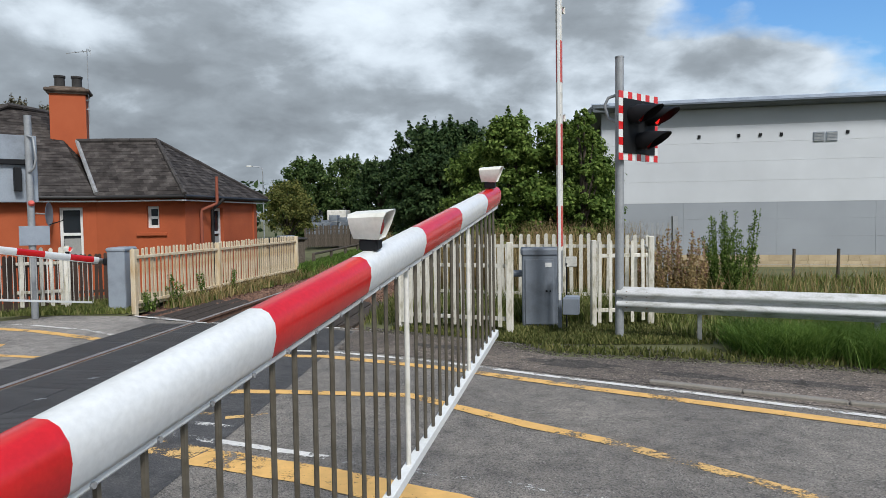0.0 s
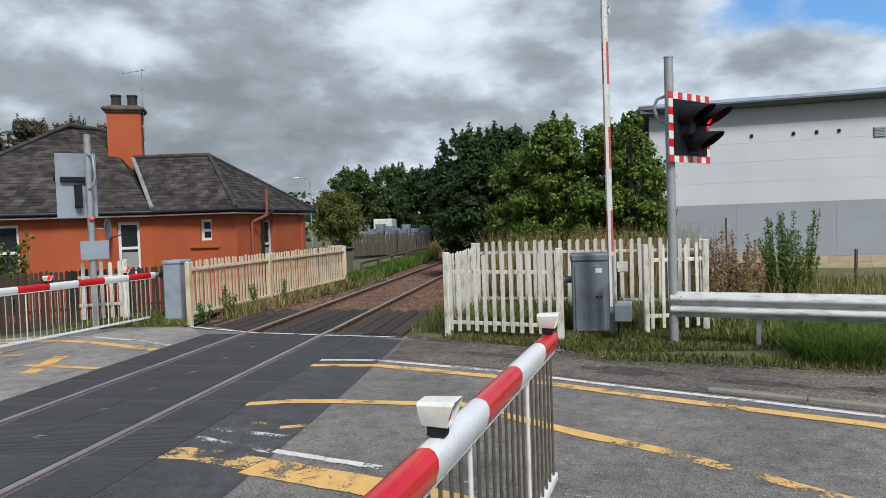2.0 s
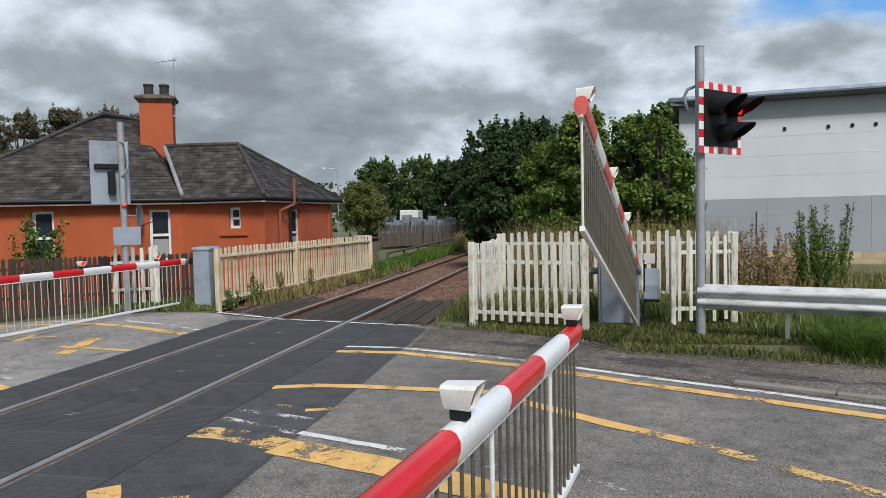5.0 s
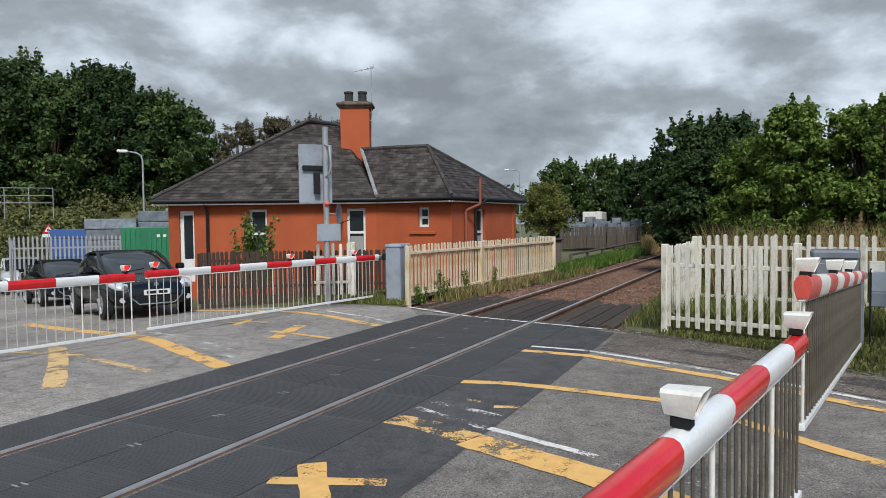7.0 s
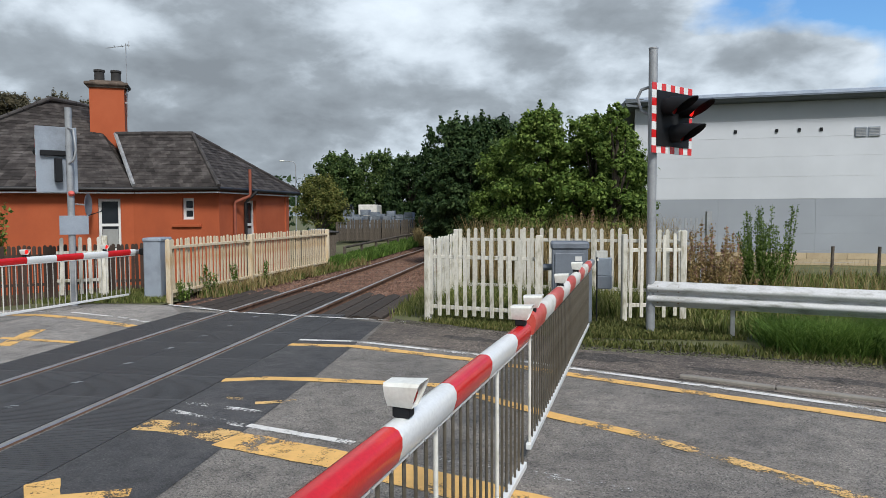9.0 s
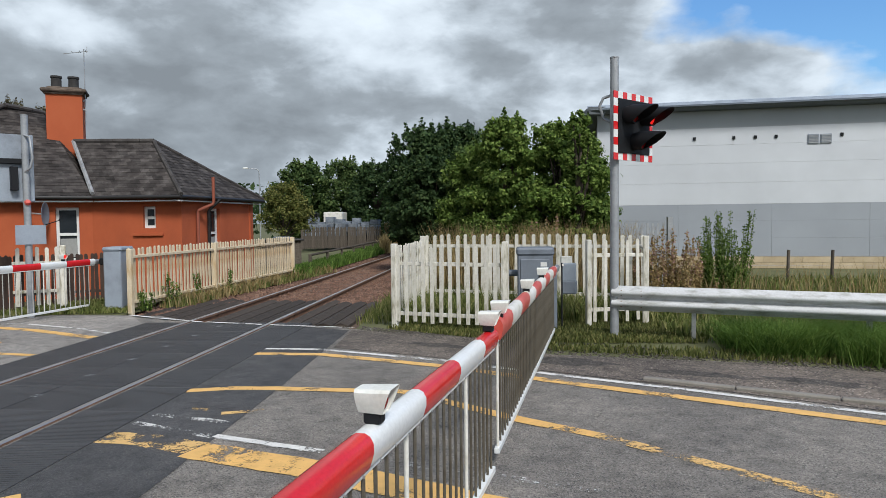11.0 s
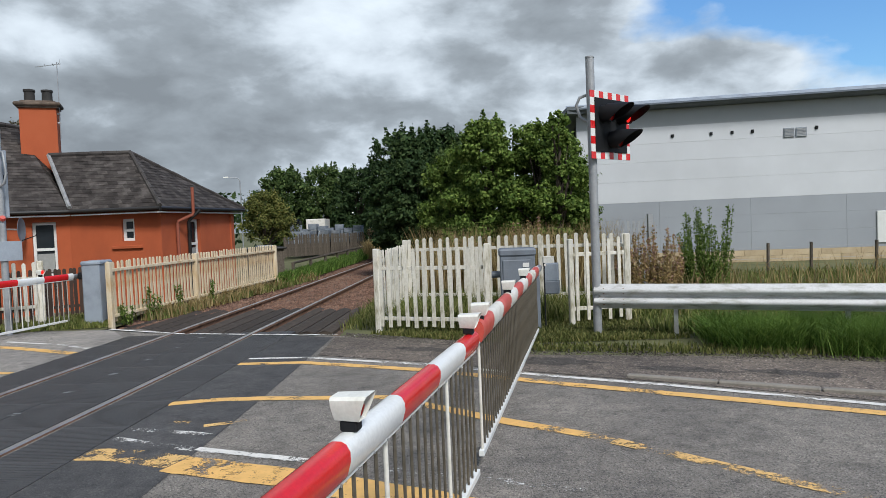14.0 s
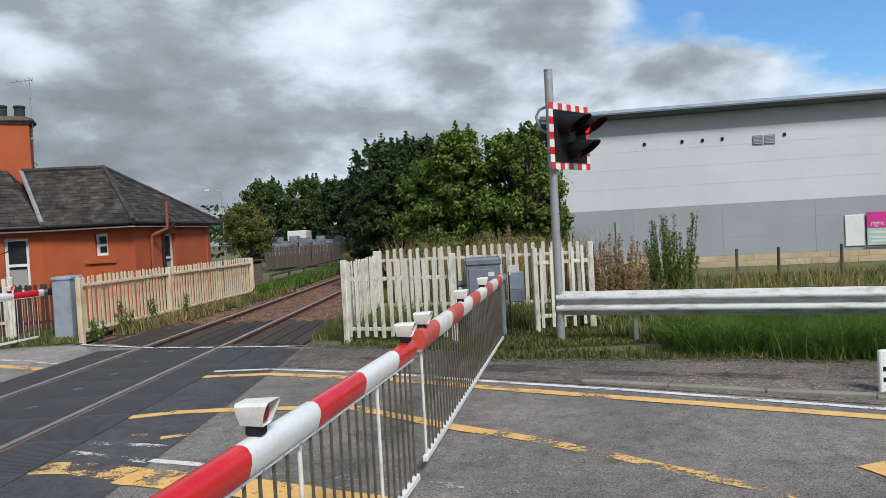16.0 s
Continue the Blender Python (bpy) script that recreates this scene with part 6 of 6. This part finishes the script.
weed("tall_weed", 4.45, 14.2, 1.9, 85, M_LEAF_R, "tall green leafy weed behind the guard rail", 101, 0.36, 0.042, 30, None, 0.25)
for i, (x, y, h) in enumerate(((2.75, 12.9, 1.45), (3.05, 12.6, 1.55), (3.25, 13.0, 1.35), (2.9, 13.5, 1.6), (3.5, 13.2, 1.15), (0.9, 15.2, 1.9), (-0.55, 15.6, 1.5))):
    weed("willowherb", x, y, h, 16, M_WILLOW, "reddish-brown willowherb gone to seed", 110 + i, 0.34, 0.045, 20, M_PINK, 0.4)
weed("climbing_plant", -12.15, 13.55, 2.15, 17, M_LEAF_R, "leggy garden shrub with pink flower by the cottage wall", 130, 0.36, 0.10, 20, None, 0.5)
weed("willowherb", -7.0, 47, 1.8, 26, M_WILLOW, "pink willowherb beside the line", 131, 1.4, 0.12, 20, M_PINK)
for i, (x, y) in enumerate(((-7.02, 13.9), (-6.98, 15.2), (-6.85, 16.4), (-7.0, 12.85))):
    weed("fence_weed", x, y, (0.75, 0.95, 0.6, 0.5)[i], 5, M_LEAF_R, "thin green weed climbing the cream palings", 140 + i, 0.12, 0.05, 10)

# ---------------------------------------------------------------- cars


def loft(stations, n=16, power=3.2):
    """Body sections along x: (x, half width, z bottom, z top)."""
    me = Mesh()
    vs = []
    for x, w, z0, z1 in stations:
        zc, h = (z0 + z1) / 2, (z1 - z0) / 2
        for k in range(n):
            t = 2 * math.pi * (k + 0.5) / n
            c, s = math.cos(t), math.sin(t)
            vs.append((x, math.copysign(abs(c) ** (2 / power), c) * w, zc + math.copysign(abs(s) ** (2 / power), s) * h))
    fs = [(i * n + k, i * n + (k + 1) % n, (i + 1) * n + (k + 1) % n, (i + 1) * n + k) for i in range(len(stations) - 1) for k in range(n)]
    fs += [tuple(range(n)), tuple(range(len(vs) - n, len(vs)))]
    return me.add(vs, fs)


def car(x, y, turn, paint, label, lit=False, scale=1.0, tall=0.0):
    root = thing("car", pose(x, y, 0, 0, 0, turn), label, "car", "cars waiting at the barrier")
    root.scale = (scale, scale, scale)
    body = loft([(2.10, 0.62, 0.32, 0.62), (2.02, 0.74, 0.24, 0.72), (1.80, 0.82, 0.22, 0.80), (1.2, 0.88, 0.22, 0.92 + tall * 0.5), (0.7, 0.90, 0.22, 0.98 + tall), (-0.6, 0.90, 0.22, 1.00 + tall), (-1.5, 0.89, 0.24, 1.02 + tall), (-1.95, 0.82, 0.30, 0.98 + tall), (-2.08, 0.72, 0.36, 0.85 + tall)], 20)
    b = part("body", body, paint, root, "glossy bodywork", 50)
    glass = loft([(1.15, 0.66, 0.86 + tall, 0.93 + tall), (0.75, 0.74, 0.88 + tall, 1.12 + tall), (0.15, 0.72, 0.90 + tall, 1.40 + tall), (-0.5, 0.72, 0.90 + tall, 1.46 + tall), (-1.3, 0.70, 0.90 + tall, 1.38 + tall), (-1.85, 0.66, 0.90 + tall, 1.05 + tall)], 20, 3.6)
    part("glasshouse", glass, M_GLASS, root, "dark glazing", 50)
    roof_ = loft([(0.10, 0.62, 1.375 + tall, 1.41 + tall), (-0.1, 0.64, 1.39 + tall, 1.455 + tall), (-0.6, 0.65, 1.40 + tall, 1.485 + tall), (-1.2, 0.62, 1.36 + tall, 1.43 + tall), (-1.4, 0.58, 1.33 + tall, 1.38 + tall)], 14, 4)
    part("roof", roof_, paint, root, "", 60)
    for f in (-1, 1):
        part("pillar", Mesh().tube([(1.08, f * 0.70, 0.93 + tall), (0.6, f * 0.695, 1.20 + tall), (0.10, f * 0.64, 1.42 + tall)], 0.035, 6), paint, root)
        part("pillar", Mesh().tube([(-0.55, f * 0.75, 0.98 + tall), (-0.6, f * 0.66, 1.44 + tall)], 0.035, 6), paint, root)
        mirror = part("mirror", Mesh().box(0.62, f * 0.98 - 0.09, 0.98 + tall, 0.76, f * 0.98 + 0.09, 1.12 + tall, 0.03), paint, root)
        lamp = loft([(2.06, 0.08, 0.60, 0.66), (1.98, 0.15, 0.58, 0.74), (1.62, 0.10, 0.68, 0.80)], 10, 2.5)
        for i in range(len(lamp.v)):
            p = lamp.v[i]
            lamp.v[i] = (p[0], p[1] + f * (0.62 + (2.06 - p[0]) * 0.32), p[2])
        hl = part("headlight", lamp, M_HEAD, root, "clear swept headlight", 60)
        part("bulb", Mesh().tube([(2.05, f * 0.62, 0.65), (2.10, f * 0.62, 0.65)], 0.05, 10), M_HEADLIT if lit else M_CHROME, hl, "lamp reflector")
        part("fog_lamp", Mesh().tube([(1.98, f * 0.66, 0.40), (2.085, f * 0.66, 0.40)], 0.055, 10), M_HEAD, root)
    for wx in (1.35, -1.28):
        for f in (-1, 1):
            wheel = part("wheel", Mesh().tube([(wx, f * 0.72, 0.31), (wx, f * 0.74, 0.31), (wx, f * 0.89, 0.31), (wx, f * 0.91, 0.31)], [0.27, 0.31, 0.31, 0.27], 24), M_TYRE, root, "black tyre", 40)
            rim = Mesh().tube([(wx, f * 0.90, 0.31), (wx, f * 0.915, 0.31)], 0.20, 20)
            for k in range(5):
                t = k * 2 * math.pi / 5
                rim.tube([(wx, f * 0.92, 0.31), (wx + 0.19 * math.cos(t), f * 0.92, 0.31 + 0.19 * math.sin(t))], 0.028, 5)
            part("rim", rim, M_GALV, wheel, "alloy rim")
    part("grille", Mesh().box(2.06, -0.42, 0.30, 2.12, 0.42, 0.46, 0.02), M_BLACK, root)
    part("grille_trim", Mesh().tube([(2.06, -0.56, 0.66), (2.115, -0.52, 0.45), (2.12, -0.35, 0.30), (2.125, 0.35, 0.30), (2.115, 0.52, 0.45), (2.06, 0.56, 0.66)], 0.016, 6), M_CHROME, root, "chrome grille surround")
    pl = part("number_plate", Mesh().box(2.125, -0.26, 0.48, 2.14, 0.26, 0.59), M_PLATE, root, "white plate with dark bars")
    part("plate_bars", Mesh().box(2.14, -0.21, 0.505, 2.144, -0.02, 0.565).box(2.14, 0.03, 0.505, 2.144, 0.21, 0.565), M_BLACK, pl)
    part("badge", Mesh().tube([(2.05, 0, 0.70), (2.11, 0, 0.70)], 0.05, 8), M_CHROME, root)
    part("wiper", Mesh().tube([(1.10, -0.4, 0.955 + tall), (0.95, 0.1, 1.03 + tall)], 0.010, 4).tube([(1.10, 0.15, 0.955 + tall), (0.95, 0.55, 1.02 + tall)], 0.010, 4), M_BLACK, root)
    return root


QUEUE = [(-13.75, 11.05, -24, M_CARB, "glossy black hatchback waiting at the barrier", False, 1.0, 0.0),
         (-20.6, 14.2, -24, M_CARB, "black saloon with lit headlight in the queue", True, 0.98, -0.06),
         (-26.6, 17.7, -26, M_CARB, "dark hatchback in the queue", True, 1.0, 0.0),
         (-31.6, 19.75, -28, M_CARW, "white tall car at the back of the queue", True, 0.98, 0.16)]
for x, y, turn, paint, text, lit, size, tall in QUEUE:
    c = car(x, y, turn, paint, text, lit, size, tall)
    c.matrix_basis = pose(x, y, drop(x), 0, 3.3 * math.cos(radians(turn)) * -1, turn) @ Matrix.Diagonal((size, size, size, 1))

# ---------------------------------------------------------------- yard, lamps, signs
yard = thing("container", pose(-23.0, 20.9, -1.15, 0, 0, 48), "green corrugated steel shipping container in the yard", "container")
cor = Mesh()
for k in range(17):
    cor.box(-2.0 + k * 0.195, -0.03, 0.15, -2.0 + k * 0.195 + 0.11, 0.0, 2.70, 0.01)
part("shell", Mesh().box(-2.05, 0.0, 0.0, 1.35, 5.0, 2.80, 0.02), M_GREENC, yard)
part("ribs", cor, M_GREENC, yard)
part("marks", Mesh().box(-0.70, -0.042, 2.38, -0.58, -0.03, 2.50).box(-0.45, -0.042, 2.38, -0.33, -0.03, 2.50).box(-0.2, -0.042, 2.38, -0.08, -0.03, 2.50).box(0.05, -0.042, 2.38, 0.17, -0.03, 2.50).box(0.30, -0.042, 2.38, 0.42, -0.03, 2.50), M_PLATE, yard, "pale unreadable mark bars")
rng_s = random.Random(5)
for k, (x, y, w, h, mt, lb) in enumerate(((-27.1, 19.6, 2.2, 1.62, M_BLUE, "blue sheeted stack of goods"), (-26.2, 20.4, 1.9, 2.05, M_PACK, "grey wrapped stack of boards"), (-25.6, 22.4, 1.8, 2.4, M_PACK, "pale stack of boards"), (-24.6, 24.2, 3.4, 2.55, M_CONC, "pale stack of planks"))):
    h += 1.15
    st = thing("goods_stack", pose(x, y, -1.15, 0, 0, 48), lb, "stack", "stacks in the yard")
    n = 7
    for i in range(n):
        part("pack", Mesh().box(-w / 2 + rng_s.uniform(-0.05, 0.05), -0.7, i * h / n, w / 2 + rng_s.uniform(-0.05, 0.05), 0.7, (i + 1) * h / n - 0.03, 0.02), mt, st)
pal = thing("palisade_fence", pose(-26.9, 16.4, -1.1, 0, 0, 50), "pale grey steel palisade fence round the yard", "fence")
pm = Mesh().box(-0.035, -0.006, 0.05, 0.035, 0.006, 2.38).add([(-0.035, 0, 2.38), (0.035, 0, 2.38), (0, 0, 2.47)], [(0, 1, 2)]).data("pale", M_GALV)
for k in range(36):
    part("pale", pm, None, pal, m=pose(k * 0.155, 0, 0))
part("rail", Mesh().box(0, 0.008, 0.3, 5.5, 0.04, 0.36).box(0, 0.008, 1.95, 5.5, 0.04, 2.01), M_GALV, pal)
for k in range(3):
    part("post", Mesh().box(k * 2.7, 0.04, 0, k * 2.7 + 0.09, 0.1, 2.3), M_GALV, pal)


def street_lamp(x, y, h, reach, turn, r=0.05):
    root = thing("street_lamp", pose(x, y, 0, 0, 0, turn), "tall grey street lamp with curved arm", "street lamp", "street lamps")
    part("column", Mesh().tube([(0, 0, -1.4), (0, 0, h - 0.35), (-0.06, 0, h - 0.12), (-0.25, 0, h), (-reach, 0, h + 0.05)], [r, r * 0.8, r * 0.75, r * 0.7, r * 0.6], 8), M_POLE, root, "", 60)
    part("lantern", Mesh().box(-reach - 0.45, -0.1, h, -reach, 0.1, h + 0.12, 0.03), M_HOOD, root)
    return root


street_lamp(-26.1, 22.0, 5.0, 0.6, 50)
street_lamp(-17.9, 58, 6.6, 1.0, 200, 0.06)
street_lamp(-22.5, 62, 6.6, 1.0, 20, 0.06)
ws = thing("warning_sign", pose(-30.2, 20.2, 0.62, 0, 0, 55) @ Matrix.Diagonal((0.6, 0.6, 0.6, 1)), "small red-bordered white triangular warning sign on a post", "sign")
part("post", Mesh().tube([(0, 0.02, -3.2), (0, 0.02, 1.9)], 0.04, 6), M_POLE, ws)
part("red_triangle", Mesh().add([(-0.42, 0, 1.35), (0.42, 0, 1.35), (0, 0, 2.05), (-0.42, 0.015, 1.35), (0.42, 0.015, 1.35), (0, 0.015, 2.05)], [(0, 1, 2), (5, 4, 3), (0, 3, 4, 1), (1, 4, 5, 2), (2, 5, 3, 0)]), M_RED, ws)
part("white_triangle", Mesh().add([(-0.27, -0.006, 1.43), (0.27, -0.006, 1.43), (0, -0.006, 1.88)], [(0, 1, 2)]), M_WHITE, ws)
part("symbol", Mesh().box(-0.09, -0.012, 1.47, -0.02, -0.008, 1.66).box(0.02, -0.012, 1.47, 0.08, -0.008, 1.62), M_BLACK, ws)
part("plate", Mesh().box(-0.42, -0.01, 1.02, 0.42, 0.01, 1.28), M_WHITE, ws)
par = thing("bridge_railing", pose(-36.0, 16.0, 2.5, 0, 0, 49.5), "pale grey steel railing on top of the bank", "railing")
for k in range(8):
    part("upright", Mesh().tube([(k * 1.0, 0, -0.4), (k * 1.0, 0, 1.05)], 0.022, 6), M_GALV, par)
for z in (0.35, 0.7, 1.05):
    part("bar", Mesh().tube([(-3, 0, z), (7.0, 0, z)], 0.018, 6), M_GALV, par)
ab = thing("abutment", pose(-36.2, 15.4, 0, 0, 0, 49.5), "dark stone bridge abutment with yellow marker plates", "bridge")
part("stonework", Mesh().box(-6, 0, -1.4, 1.2, 1.5, 2.9, 0.02), M_OLDWOOD, ab)
for k in range(5):
    part("marker", Mesh().box(0.6, -0.03, 0.3 + k * 0.5, 1.15, 0.0, 0.55 + k * 0.5), M_YB if k % 2 == 0 else M_BLACK, ab)
# yard beside the line
for k in range(16):
    x = -12.9 + (k % 8) * 0.62 + rng_s.uniform(-0.06, 0.06)
    y = 44.4 + (k // 8) * 1.4 - (k % 8) * 0.05
    h = (0.55, 1.0)[k // 8] + rng_s.uniform(-0.1, 0.3)
    st = thing("pallet_stack", pose(x, y, 0.75, 0, 0, rng_s.uniform(-6, 6)), "wrapped grey-blue pallet of building blocks", "pallet", "pallets in the yard")
    for i in range(3):
        part("layer", Mesh().box(-0.27, -0.4, i * h / 3, 0.27, 0.4, (i + 1) * h / 3 - 0.025, 0.02), M_PACK, st)
    part("pallet_base", Mesh().box(-0.29, -0.42, -0.77, 0.29, 0.42, -0.005), M_OLDWOOD, st)
van = thing("lorry", pose(-12.0, 47.6, 0.1, 0, 0, 8), "white box lorry parked in the yard", "lorry")
part("box_body", Mesh().box(-0.55, -0.8, 0.8, 0.75, 3.0, 2.25, 0.04), M_WHITEOLD, van)
part("cab", Mesh().box(-1.75, -0.7, 0.4, -1.02, 0.9, 2.3, 0.12), M_CARB, van)
part("chassis", Mesh().box(-1.0, -0.6, 0.3, 1.0, 2.8, 0.8), M_BLACK, van)
for wx in (-1.3, 0.5):
    part("wheel", Mesh().tube([(wx, -0.75, 0.4), (wx, -0.5, 0.4)], 0.4, 16), M_TYRE, van)
shed = thing("garden_shed", pose(-8.75, 26.2, 0, 0, 0, 26), "low dark timber shed with a pale sheet on its roof", "shed")
part("body", Mesh().box(-0.75, -0.6, 0, 0.75, 0.6, 0.98), M_OLDWOOD, shed)
part("roof", Mesh().box(-0.85, -0.7, 0.98, 0.85, 0.7, 1.05, 0.02), M_GUTTER, shed)
part("cover", Mesh().box(-0.2, -0.4, 1.05, 0.45, 0.4, 1.13, 0.03), M_PACK, shed, "pale sheet")
# far hills of trees close the view; unseen behind the camera, added to darken reflections
rng = np.random.default_rng(200)
cs, rs = [], []
for i in range(620):
    # full circle: the unseen arc keeps bright sky out of the car paint
    a = radians(rng.uniform(0, 360))
    r = rng.uniform(95, 130)
    cs.append((r * math.cos(a), r * math.sin(a), rng.uniform(0, 5.5))); rs.append(rng.uniform(2, 3.6))
v, f = leaf_cloud(rng, np.array(cs), np.array(rs), 42000, 0.55)
tagged(new("far_woods", arrays(v, f, "far_woods", M_LEAF_D)), "distant dark woodland along the horizon, with an added unseen arc behind the viewer", "woods", kind="stuff")


def motions():
    for ob, at, rows in MOVES:
        walk(ob, [(t, at(a)) for t, a in rows])


motions()
